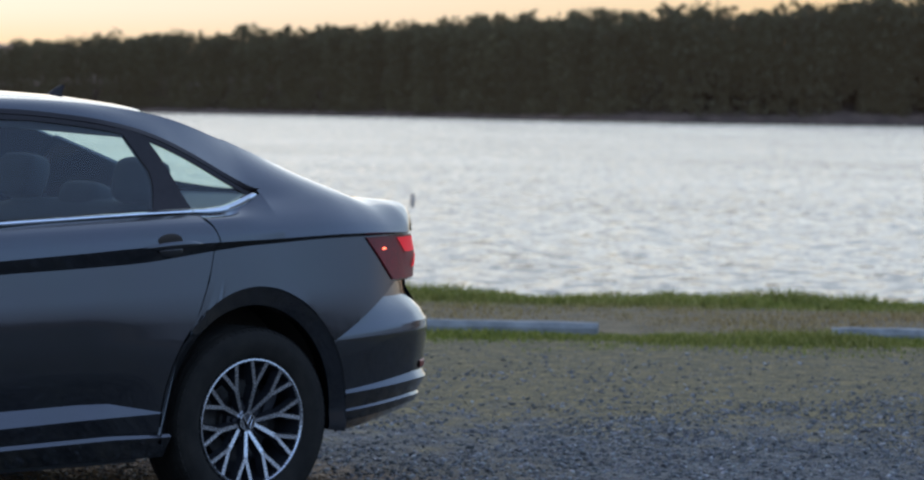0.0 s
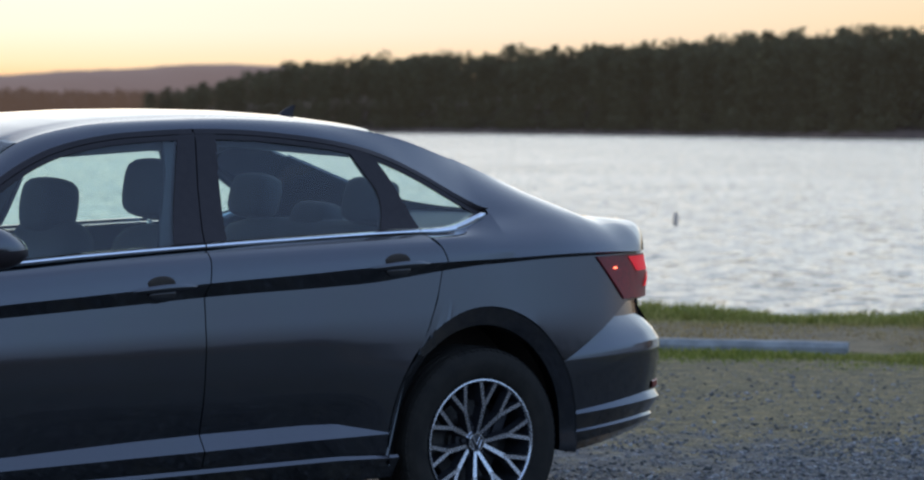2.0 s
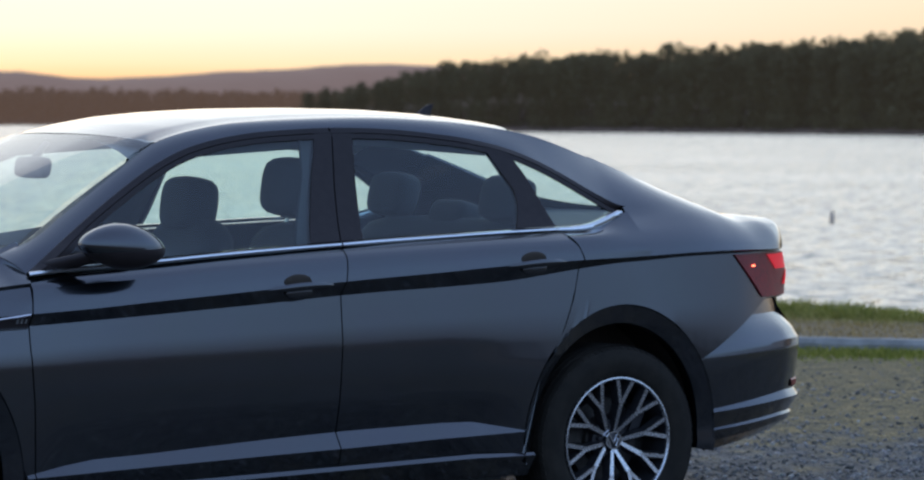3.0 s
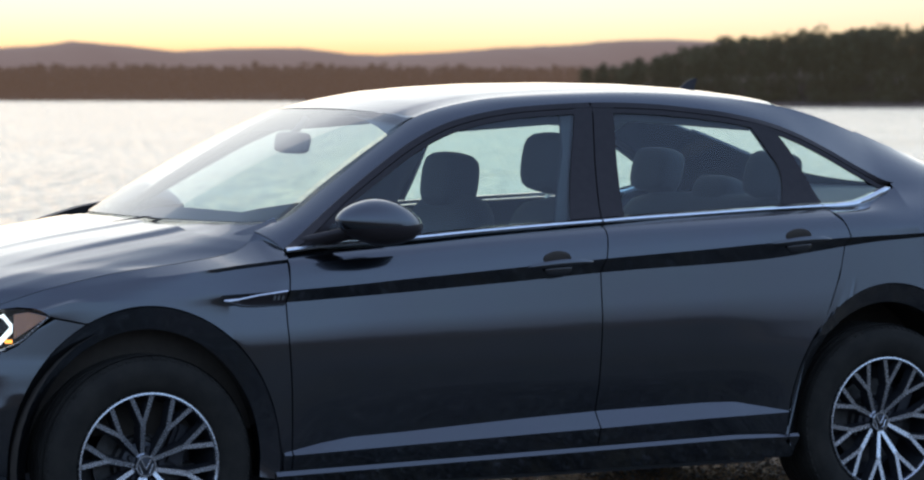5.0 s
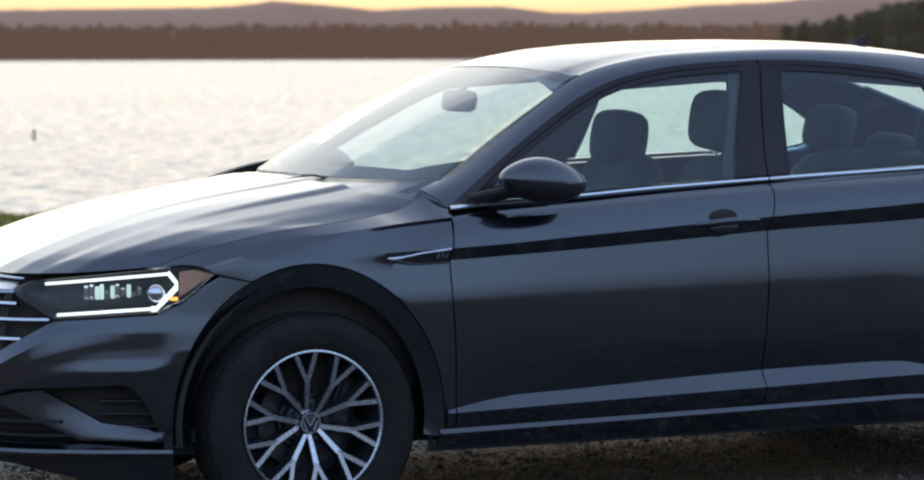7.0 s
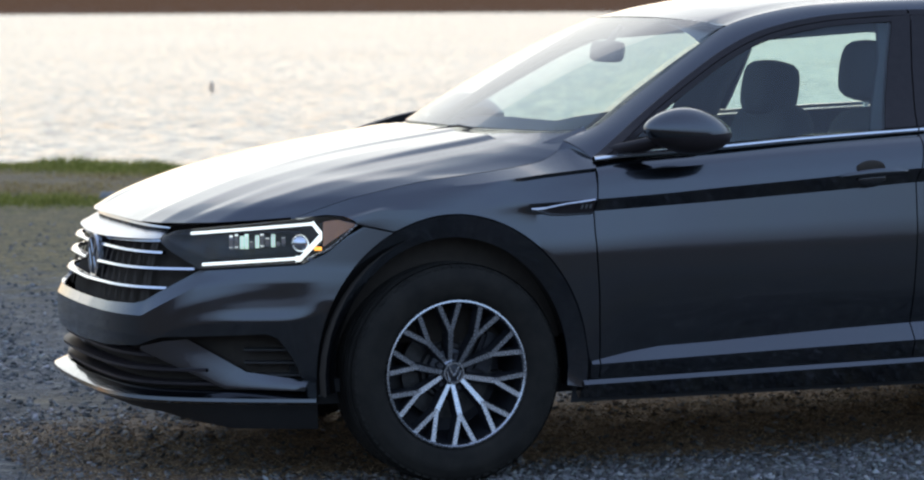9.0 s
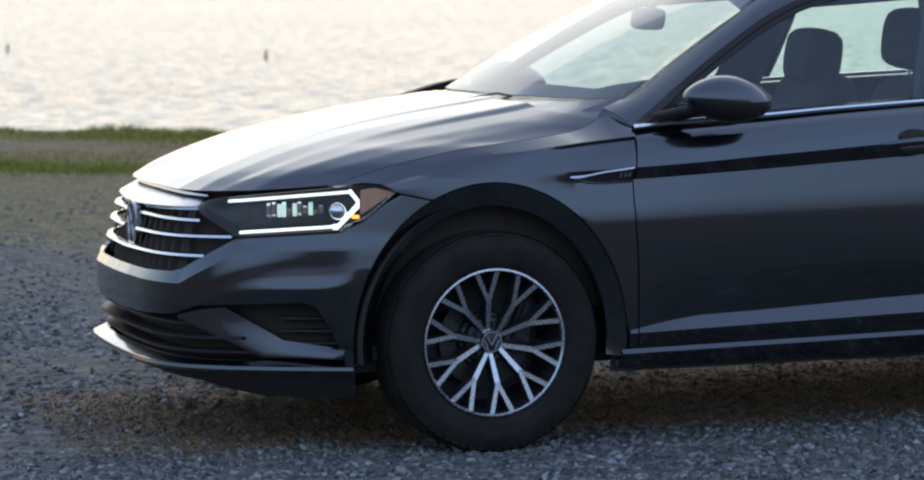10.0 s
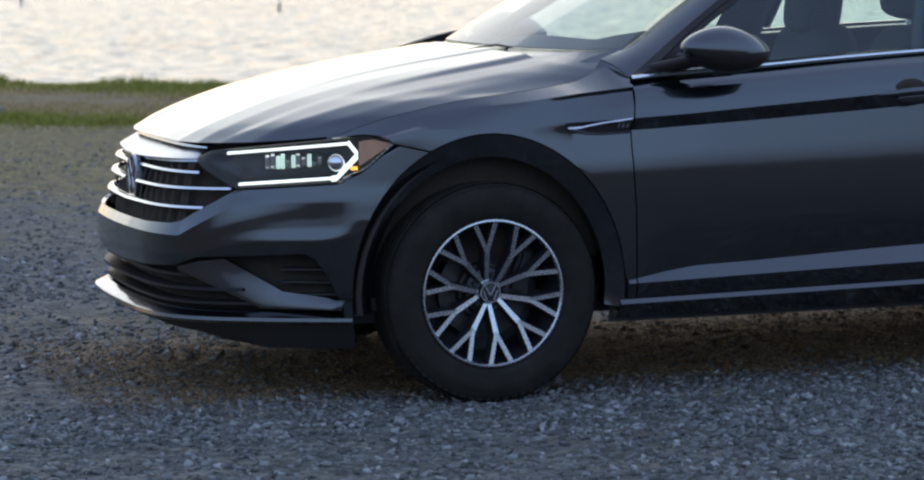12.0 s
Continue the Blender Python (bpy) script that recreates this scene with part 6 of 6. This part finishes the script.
def woods(name, line, rows, spacing, heights, leaf, seed, mat, label, inland, clumps=70):
    """A stand of tall pines and bare broadleaf trees along a shore line: trunks, limbs and many small clumps of leaves."""
    rng = np.random.default_rng(seed)
    line = np.array(line, float)
    along = np.concatenate([[0], np.cumsum(np.linalg.norm(np.diff(line[:, :2], axis=0), axis=1))])
    blocks, quads, total = [], [], 0

    def add(block, faces):
        nonlocal total
        blocks.append(block.reshape(-1, 3))
        quads.append(faces + total)
        total += len(blocks[-1])

    def cards(c, size):
        """Ragged leaf clumps at the points c."""
        k = len(c)
        u = rng.normal(0, 1, (k, 3)) * (1, 1, 0.6)
        u /= np.linalg.norm(u, axis=1, keepdims=True)
        v = np.cross(u, rng.normal(0, 1, (k, 3)))
        v /= np.linalg.norm(v, axis=1, keepdims=True) + 1e-9
        s = (size * rng.uniform(0.6, 1.4, k))[:, None]
        corners = [(-0.5, -0.35), (0.5, -0.45), (0.45, 0.5), (-0.4, 0.45)]
        pts = np.stack([c + (u * a * rng.uniform(0.6, 1.3, (k, 1)) + v * b * rng.uniform(0.6, 1.3, (k, 1))) * s for a, b in corners], 1)
        add(pts, np.arange(4 * k).reshape(k, 4))

    def limbs(p, q, r0, r1):
        k = len(p)
        d = q - p
        side = np.cross(d, (0.3, 0.5, 0.8))
        side /= np.linalg.norm(side, axis=1, keepdims=True) + 1e-9
        up = np.cross(d, side)
        up /= np.linalg.norm(up, axis=1, keepdims=True) + 1e-9
        ring = [c + r * (side * math.cos(t) + up * math.sin(t)) for c, r in ((p, r0), (q, r1)) for t in (0, 2.094, 4.189)]
        pts = np.stack(ring, 1)
        f = np.array([(0, 1, 4, 3), (1, 2, 5, 4), (2, 0, 3, 5)])
        add(pts, (np.arange(k)[:, None, None] * 6 + f).reshape(-1, 4))

    for row in range(rows):
        t = 0.0
        while True:
            t += spacing * rng.uniform(0.5, 1.5)
            if t > along[-1]:
                break
            base = np.array([np.interp(t, along, line[:, k]) for k in range(3)])
            base[:2] += np.array(inland) * (3.0 + row * spacing * 1.1 + rng.uniform(0, spacing)) + rng.normal(0, spacing * 0.3, 2)
            base[2] += row * 0.35
            h = np.interp(t / along[-1], heights[0], heights[1]) * min(1.06, max(0.7, rng.normal(0.91, 0.055))) * (1 + 0.04 * row / max(1, rows))
            kind = rng.random()
            top = base + (rng.normal(0, 0.02 * h), rng.normal(0, 0.02 * h), h)
            knee = base + (top - base) * 0.55
            limbs(np.array([base, knee]), np.array([knee, top]), 0.012 * h, 0.007 * h)
            if row == 0 and kind > 0.88:
                f = rng.uniform(0.2, 0.9, (60, 1))
                p = base + (top - base) * f
                d = rng.normal(0, 1, (60, 3))
                d[:, 2] = np.abs(d[:, 2]) + 0.8
                d *= h * 0.15 / np.linalg.norm(d, axis=1, keepdims=True)
                limbs(p, p + d, 0.003 * h, 0.001 * h)
                continue
            low_end = (rng.uniform(0.1, 0.3) if kind < 0.65 else rng.uniform(0.03, 0.12)) if row < 2 else 0.45
            n = clumps if row < 2 else clumps // 2
            width = h * rng.uniform(0.15, 0.23)
            g = rng.random(n) ** 0.85
            f = low_end + (1 - low_end) * g
            whorl = 0.75 + 0.25 * np.sin(g * rng.uniform(20, 40) + rng.uniform(0, 6))
            r = width * (0.3 + 0.8 * np.sqrt(np.maximum(0, 1 - ((g - 0.45) / 0.56) ** 2))) * whorl * rng.uniform(0.2, 1.0, n) ** 0.6
            an = rng.uniform(0, 2 * math.pi, n)
            c = base + (top - base) * f[:, None] + np.stack([r * np.cos(an), r * np.sin(an), rng.normal(0, 0.015 * h, n)], 1)
            cards(c, leaf * h / 20)
            if row == 0:
                k = clumps // 4
                c = base + np.stack([rng.normal(0, spacing * 0.6, k), rng.normal(0, spacing * 0.5, k), rng.uniform(0.25, 1, k) ** 1.5 * 0.2 * h], 1)
                cards(c, leaf * 0.9)
    verts, faces = np.concatenate(blocks), np.concatenate(quads)
    return tagged(array_object(name, verts, faces, mat), label, "woods", kind="stuff")


def ridge(name, line, depth, inland, mat, label, category, shape=((0.0, 0.0), (0.06, 0.25), (0.2, 0.55), (0.5, 0.9), (0.8, 1.0), (1.2, 0.8), (1.8, 0.0))):
    """A long low land form with a rounded top."""
    grid = []
    for k, (x, y, z) in enumerate(line):
        col = []
        for f, g in shape:
            col.append((x + inland[0] * depth * f, y + inland[1] * depth * f, -1.4 + (z + 1.4) * g))
        grid.append(col)
    v, f = lattice(grid)
    return tagged(raw_object(name, v, f, mat, smooth=60), label, category, kind="structure")


SHORE = [(400, 700, -0.9), (417, 694, -0.9), (450, 640, -0.6), (462, 585, -0.6), (458, 530, -0.6), (450, 490, -0.5), (440, 455, -0.5), (445, 430, -0.5), (470, 415, -0.4), (510, 400, -0.4), (560, 380, -0.4), (620, 350, -0.4)]
# headland and far woods emit a little, in place of haze before them
M_PINES = foliage_material("pine_green", (0.070, 0.066, 0.038), (0.120, 0.112, 0.062), haze_glow=(0.033, 0.0290, 0.0225))
M_UNDER = simple("wood_floor", (0.15, 0.092, 0.062), 0.95, vary=0.4, scale=0.2)
M_FARWOOD = foliage_material("distant_wood", (0.035, 0.028, 0.023), (0.05, 0.042, 0.035), haze_glow=(0.165, 0.108, 0.084))
ridge("headland", [(x - 2.6, y - 1.5, 5.0 + 6.0 * min(1, k / 2) + 7.0 * max(0, min(1, (k - 5) / 3))) for k, (x, y, z) in enumerate(SHORE)], 60, (0.86, 0.5), M_UNDER, "low wooded headland with a bare soil bank", "shore", ((0.0, 0.0), (0.05, 0.09), (0.25, 0.2), (0.5, 0.75), (0.8, 1.0), (1.2, 0.8), (1.8, 0.0)))
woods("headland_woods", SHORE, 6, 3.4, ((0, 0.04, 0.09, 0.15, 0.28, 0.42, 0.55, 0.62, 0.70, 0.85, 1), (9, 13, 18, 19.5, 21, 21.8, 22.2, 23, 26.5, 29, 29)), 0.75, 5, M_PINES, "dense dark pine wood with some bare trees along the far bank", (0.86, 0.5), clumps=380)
FAR_SHORE = [(60 + 68 * i, 1500 - 10 * i + 12 * math.sin(i * 1.3), -0.8) for i in range(17)]
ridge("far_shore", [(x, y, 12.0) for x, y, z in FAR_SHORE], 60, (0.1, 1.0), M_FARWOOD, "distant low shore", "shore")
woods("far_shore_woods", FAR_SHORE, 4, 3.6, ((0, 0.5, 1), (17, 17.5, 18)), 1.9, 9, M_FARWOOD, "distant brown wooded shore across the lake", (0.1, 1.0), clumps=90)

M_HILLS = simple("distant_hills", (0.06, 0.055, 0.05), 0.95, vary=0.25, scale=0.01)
# haze in front of the hills put in as an even warm glow
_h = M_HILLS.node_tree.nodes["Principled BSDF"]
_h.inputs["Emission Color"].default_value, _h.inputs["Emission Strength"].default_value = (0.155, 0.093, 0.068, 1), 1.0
hill_top = keyed((300, 36), (600, 40), (857, 44.4), (890, 46), (926, 50.8), (980, 47), (1026, 42.6), (1085, 45.8), (1151, 47), (1187, 42.2), (1231, 40.9), (1306, 44.3), (1371, 49.4), (1437, 52.2), (1497, 57.4), (1552, 59), (1650, 57), (1800, 50), (2200, 44))
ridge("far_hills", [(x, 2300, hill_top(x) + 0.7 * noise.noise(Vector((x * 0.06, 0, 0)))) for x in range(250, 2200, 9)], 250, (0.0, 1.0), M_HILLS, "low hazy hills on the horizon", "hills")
# the wooded side of the lot, behind the camera
# the bend towards the headland is added, unseen, to fill the car's reflections
BACK = [tuple(LAKE_S * s + LAKE_N * d) for s, d in ((-700, -70), (-560, -110), (-400, -140), (-250, -150), (-100, -152), (30, -146), (120, -120), (185, -70), (225, 0), (235, 80), (215, 160), (170, 230), (88, 310))]
# unseen rise added to close the gaps under the trees in reflections
ridge("lot_rise", [(x, y, 2.0) for x, y, z in BACK], 12, (-0.725, -0.689), M_UNDER, "low unseen rise added behind the lot to close the foot of the woods", "rise")
M_BARE = foliage_material("winter_wood", (0.07, 0.055, 0.04), (0.14, 0.115, 0.085))
woods("lot_woods", BACK, 3, 4.0, ((0, 0.75, 1), (5.5, 5.5, 12)), 1.3, 21, M_BARE, "brown winter wood round the gravel lot", (-0.725, -0.689), clumps=120)

# ---- turf, gravel, wheel stops, posts ----
def grass_material():
    m, n, l, p = material("grass_blades")
    g = n.new("ShaderNodeNewGeometry")
    d, pos = lake_dist(n, l)
    big = noise_node(n, l, 0.8, 3, 0.5, pos)
    green = ramp_node(n, l, g.outputs["Random Per Island"], ((0.0, (0.13, 0.16, 0.022)), (0.6, (0.25, 0.28, 0.05)), (1.0, (0.42, 0.39, 0.11))))
    straw = ramp_node(n, l, g.outputs["Random Per Island"], ((0.0, (0.2, 0.14, 0.06)), (0.5, (0.38, 0.262, 0.122)), (1.0, (0.52, 0.39, 0.20))))
    dry = ramp_node(n, l, d, ((0.0, (0.1, 0.1, 0.1)), (0.17, (0.12, 0.12, 0.12)), (0.24, (0.9, 0.9, 0.9)), (0.6, (0.85, 0.85, 0.85)), (0.76, (0.15, 0.15, 0.15)), (1.0, (0.08, 0.08, 0.08))))
    mr = n.new("ShaderNodeMapRange")
    mr.inputs["From Min"].default_value, mr.inputs["From Max"].default_value = 8.0, 13.4
    l.new(d, mr.inputs["Value"])
    l.new(mr.outputs["Result"], dry.inputs["Fac"])
    add = n.new("ShaderNodeMath")
    add.operation = "MULTIPLY_ADD"
    l.new(big.outputs["Fac"], add.inputs[0])
    add.inputs[1].default_value = 0.7
    add.inputs[2].default_value = -0.35
    tot = n.new("ShaderNodeMath")
    tot.use_clamp = True
    l.new(dry.outputs["Color"], tot.inputs[0])
    l.new(add.outputs["Value"], tot.inputs[1])
    l.new(mix_node(n, l, tot.outputs["Value"], green.outputs["Color"], straw.outputs["Color"]), p.inputs["Base Color"])
    p.inputs["Roughness"].default_value = 0.6
    p.inputs["Specular IOR Level"].default_value = 0.25
    thin = n.new("ShaderNodeBsdfTranslucent")
    l.new(p.inputs["Base Color"].links[0].from_socket, thin.inputs["Color"])
    half = n.new("ShaderNodeMixShader")
    half.inputs["Fac"].default_value = 0.45
    l.new(p.outputs["BSDF"], half.inputs[1])
    l.new(thin.outputs["BSDF"], half.inputs[2])
    l.new(half.outputs["Shader"], n["Material Output"].inputs["Surface"])
    return m


def build_grass():
    """Tufted turf on the bank: short and dry behind the wheel stops, longer at the water's edge."""
    rng = np.random.default_rng(3)
    count = 200000
    s = rng.uniform(-15, 10, count)
    pick = rng.random(count)
    d = np.where(pick < 0.28, rng.uniform(12.2, 13.7, count), np.where(pick < 0.46, rng.normal(8.62, 0.16, count), rng.uniform(7.4, 13.7, count)))
    lumps = np.array([noise.noise(Vector((u * 0.7, v * 0.7, 9.0))) + 0.6 * noise.noise(Vector((u * 2.6, v * 2.6, 4.0))) for u, v in zip(s, d)])
    h = np.interp(d, (7.4, 8.3, 8.7, 9.2, 10.5, 11.6, 12.6, 13.2, 13.7), (0.015, 0.04, 0.065, 0.03, 0.028, 0.04, 0.10, 0.14, 0.11)) * (0.8 + 0.85 * lumps) * rng.uniform(0.5, 1.25, count)
    keep = (h > 0.012) & ((d > 8.5) | (rng.random(count) < (d - 7.4) * 0.85 + lumps * 0.5))
    s, d, h = s[keep], d[keep], h[keep]
    k = len(s)
    x, y = s * LAKE_S.x + d * LAKE_N.x, s * LAKE_S.y + d * LAKE_N.y
    z = np.array([ground_height(u, v) for u, v in zip(s, d)]) - 0.005
    an, w = rng.uniform(0, math.pi, k), rng.uniform(0.003, 0.0065, k) * (1 + h * 3)
    lx, ly = rng.normal(0, 0.4, k) * h, rng.normal(0, 0.4, k) * h
    ux, uy = np.cos(an) * w, np.sin(an) * w
    pts = np.stack([np.stack(q, 1) for q in ((x - ux, y - uy, z), (x + ux, y + uy, z), (x + ux * 0.7 + lx * 0.4, y + uy * 0.7 + ly * 0.4, z + h * 0.6), (x - ux * 0.7 + lx * 0.4, y - uy * 0.7 + ly * 0.4, z + h * 0.6), (x + lx, y + ly, z + h))], 1)
    faces = (np.arange(k)[:, None, None] * 5 + np.array(((0, 1, 2), (0, 2, 3), (3, 2, 4)))).reshape(-1, 3)
    ob = array_object("grass", pts.reshape(-1, 3), faces, grass_material())
    tagged(ob, "strip of green and straw-coloured grass along the lake bank", "grass", kind="stuff")


def stone_material():
    m, n, l, p = material("crushed_stone")
    g = n.new("ShaderNodeNewGeometry")
    r = ramp_node(n, l, g.outputs["Random Per Island"], ((0.0, (0.062, 0.060, 0.056)), (0.5, (0.145, 0.142, 0.134)), (0.9, (0.245, 0.242, 0.232)), (1.0, (0.40, 0.39, 0.37))))
    t = noise_node(n, l, 60.0, 4, 0.6, g.outputs["Position"])
    l.new(mix_node(n, l, 0.25, r.outputs["Color"], t.outputs["Color"], "OVERLAY"), p.inputs["Base Color"])
    p.inputs["Roughness"].default_value = 0.8
    return m


def build_gravel():
    """Crushed stone, thickest on the open lot before the car, thinning into the turf."""
    rng = np.random.default_rng(11)
    chip = np.array([(x, y, z) for z in (-1, 1) for x, y in ((-1, -1), (1, -1), (1, 1), (-1, 1))], float)
    quads = np.array(((0, 3, 2, 1), (4, 5, 6, 7), (0, 1, 5, 4), (1, 2, 6, 5), (2, 3, 7, 6), (3, 0, 4, 7)))
    blocks = []
    for x0, x1, y0, y1, per, big in ((-4.3, 1.0, -3.0, -0.5, 3400, 1.0), (-4.8, -1.7, -0.5, 3.6, 900, 1.1), (-1.7, 2.0, -0.5, 3.6, 350, 1.0), (1.0, 9.5, -3.0, 0.8, 1500, 0.92), (1.0, 9.5, 0.8, 5.2, 560, 0.9), (-5.5, 2.0, 3.6, 10.5, 260, 0.95)):
        k = int((x1 - x0) * (y1 - y0) * per)
        x, y = rng.uniform(x0, x1, k), rng.uniform(y0, y1, k)
        s, d = x * LAKE_S.x + y * LAKE_S.y, x * LAKE_N.x + y * LAKE_N.y
        bare = np.array([noise.noise(Vector((u * 0.9, v * 0.9, 5))) for u, v in zip(x, y)])
        keep = (d < 8.4) & (rng.random(k) > np.clip((d - 3.5) / 5.0, 0, 0.93)) & ((bare < 0.22) | (rng.random(k) < 0.4))
        x, y, s, d = x[keep], y[keep], s[keep], d[keep]
        k = len(x)
        r = big * (0.0042 + 0.0115 * rng.random(k) ** 2.6 + np.where(rng.random(k) < 0.012, 0.009, 0.0))
        z = np.array([ground_height(u, v) for u, v in zip(s, d)]) + r * 0.1
        sh = chip * rng.uniform(0.45, 1.05, (k, 8, 3)) * np.stack([r, r * rng.uniform(0.5, 0.95, k), r * rng.uniform(0.3, 0.65, k)], 1)[:, None, :]
        sh[..., 2] += sh[..., 0] * rng.normal(0, 0.3, (k, 1)) + sh[..., 1] * rng.normal(0, 0.3, (k, 1))
        an = rng.uniform(0, 2 * math.pi, k)
        ca, sa = np.cos(an)[:, None], np.sin(an)[:, None]
        blocks.append(np.stack([x[:, None] + sh[..., 0] * ca - sh[..., 1] * sa, y[:, None] + sh[..., 0] * sa + sh[..., 1] * ca, z[:, None] + sh[..., 2]], 2))
    pts = np.concatenate(blocks)
    faces = (np.arange(len(pts))[:, None, None] * 8 + quads).reshape(-1, 4)
    ob = array_object("gravel", pts.reshape(-1, 3), faces, stone_material())
    tagged(ob, "loose crushed grey gravel spread over the lot", "gravel", kind="stuff")


def build_leaves():
    """Dry leaf and straw litter gathered round and under the car."""
    rng = np.random.default_rng(17)
    verts, faces = [], []
    for _ in range(36000):
        x, y = rng.uniform(-2.5, 2.2), rng.normal(0.0, 0.55)
        if y > 1.15 or y < -0.62 - 0.12 * rng.random():
            continue
        p = Vector((x, y, 0))
        z = ground_height(p.dot(LAKE_S), p.dot(LAKE_N)) + rng.uniform(0.004, 0.022)
        an, ln, w = rng.uniform(0, 2 * math.pi), rng.uniform(0.006, 0.020), rng.uniform(0.0015, 0.004)
        ux, uy = math.cos(an), math.sin(an)
        up = rng.normal(0, 0.35) * ln
        i = len(verts)
        verts += [(x - ux * ln / 2, y - uy * ln / 2, z - up / 2), (x - uy * w, y + ux * w, z + 0.003), (x + ux * ln / 2, y + uy * ln / 2, z + up / 2), (x + uy * w, y - ux * w, z + 0.002)]
        faces.append((i, i + 1, i + 2, i + 3))
    m, n, l, p = material("dry_litter")
    g = n.new("ShaderNodeNewGeometry")
    r = ramp_node(n, l, g.outputs["Random Per Island"], ((0.0, (0.14, 0.085, 0.045)), (0.6, (0.30, 0.19, 0.10)), (1.0, (0.50, 0.35, 0.19))))
    l.new(r.outputs["Color"], p.inputs["Base Color"])
    p.inputs["Roughness"].default_value = 0.8
    ob = raw_object("leaf_litter", verts, faces, m)
    tagged(ob, "dry brown leaf and straw litter under the car", "litter", kind="stuff")


build_grass()
build_gravel()
build_leaves()

M_CONCRETE = simple("worn_concrete", (0.25, 0.245, 0.225), 0.85, vary=0.3, scale=9, bump=0.004, bump_scale=70)


def wheel_stop(s0):
    length, d = 1.575, 8.97
    bm = bmesh.new()
    prof = ((-0.085, -0.05), (-0.085, 0.045), (-0.06, 0.078), (0.06, 0.078), (0.085, 0.045), (0.085, -0.05))
    rng = np.random.default_rng(int(s0 * 10) + 500)
    cols = []
    for i in range(13):
        f = i / 12
        k = 0.96 if i in (0, 12) else 1.0
        cols.append([bm.verts.new(LAKE_S * (s0 + length * f) + LAKE_N * (d + a * k + rng.normal(0, 0.0015)) + Vector((0, 0, (b * k if b > 0 else b) + rng.normal(0, 0.002)))) for a, b in prof])
    for i in range(12):
        for j in range(5):
            bm.faces.new((cols[i][j], cols[i][j + 1], cols[i + 1][j + 1], cols[i + 1][j]))
    bm.faces.new(cols[0])
    bm.faces.new(cols[-1][::-1])
    bmesh.ops.recalc_face_normals(bm, faces=bm.faces)
    ob = mesh_object("wheel_stop", bm, M_CONCRETE, smooth=25)
    tagged(ob, "weathered grey concrete wheel stop lying in the grass", "wheel stop", group="wheel stops along the lake")


for k in range(-1, 6):
    wheel_stop(-8.33 + 3.045 * k)

M_POST = simple("wet_grey_wood", (0.42, 0.34, 0.29), 0.8, vary=0.3, scale=8, bump=0.004, bump_scale=30)


def marker_post(x, y, h, r):
    bm = bmesh.new()
    rings = []
    for z, k in ((-2.2, 1.0), (WATER_Z + h * 0.3, 1.0), (WATER_Z + h * 0.85, 0.95), (WATER_Z + h, 0.75)):
        rings.append([bm.verts.new((x + r * k * math.cos(t) + 0.03 * (z - WATER_Z), y + r * k * math.sin(t), z)) for t in np.linspace(0, 2 * math.pi, 9)[:-1]])
    for a, b in zip(rings, rings[1:]):
        for j in range(8):
            bm.faces.new((a[j], a[(j + 1) % 8], b[(j + 1) % 8], b[j]))
    bm.faces.new(rings[-1])
    ob = mesh_object("marker_post", bm, M_POST, smooth=40)
    tagged(ob, "weathered wooden marker post standing in the lake", "post", group="posts in the lake")


marker_post(42.5, 46.4, 0.26, 0.05)
marker_post(19.3, 75.4, 0.27, 0.05)
marker_post(13.8, 87.0, 0.27, 0.05)
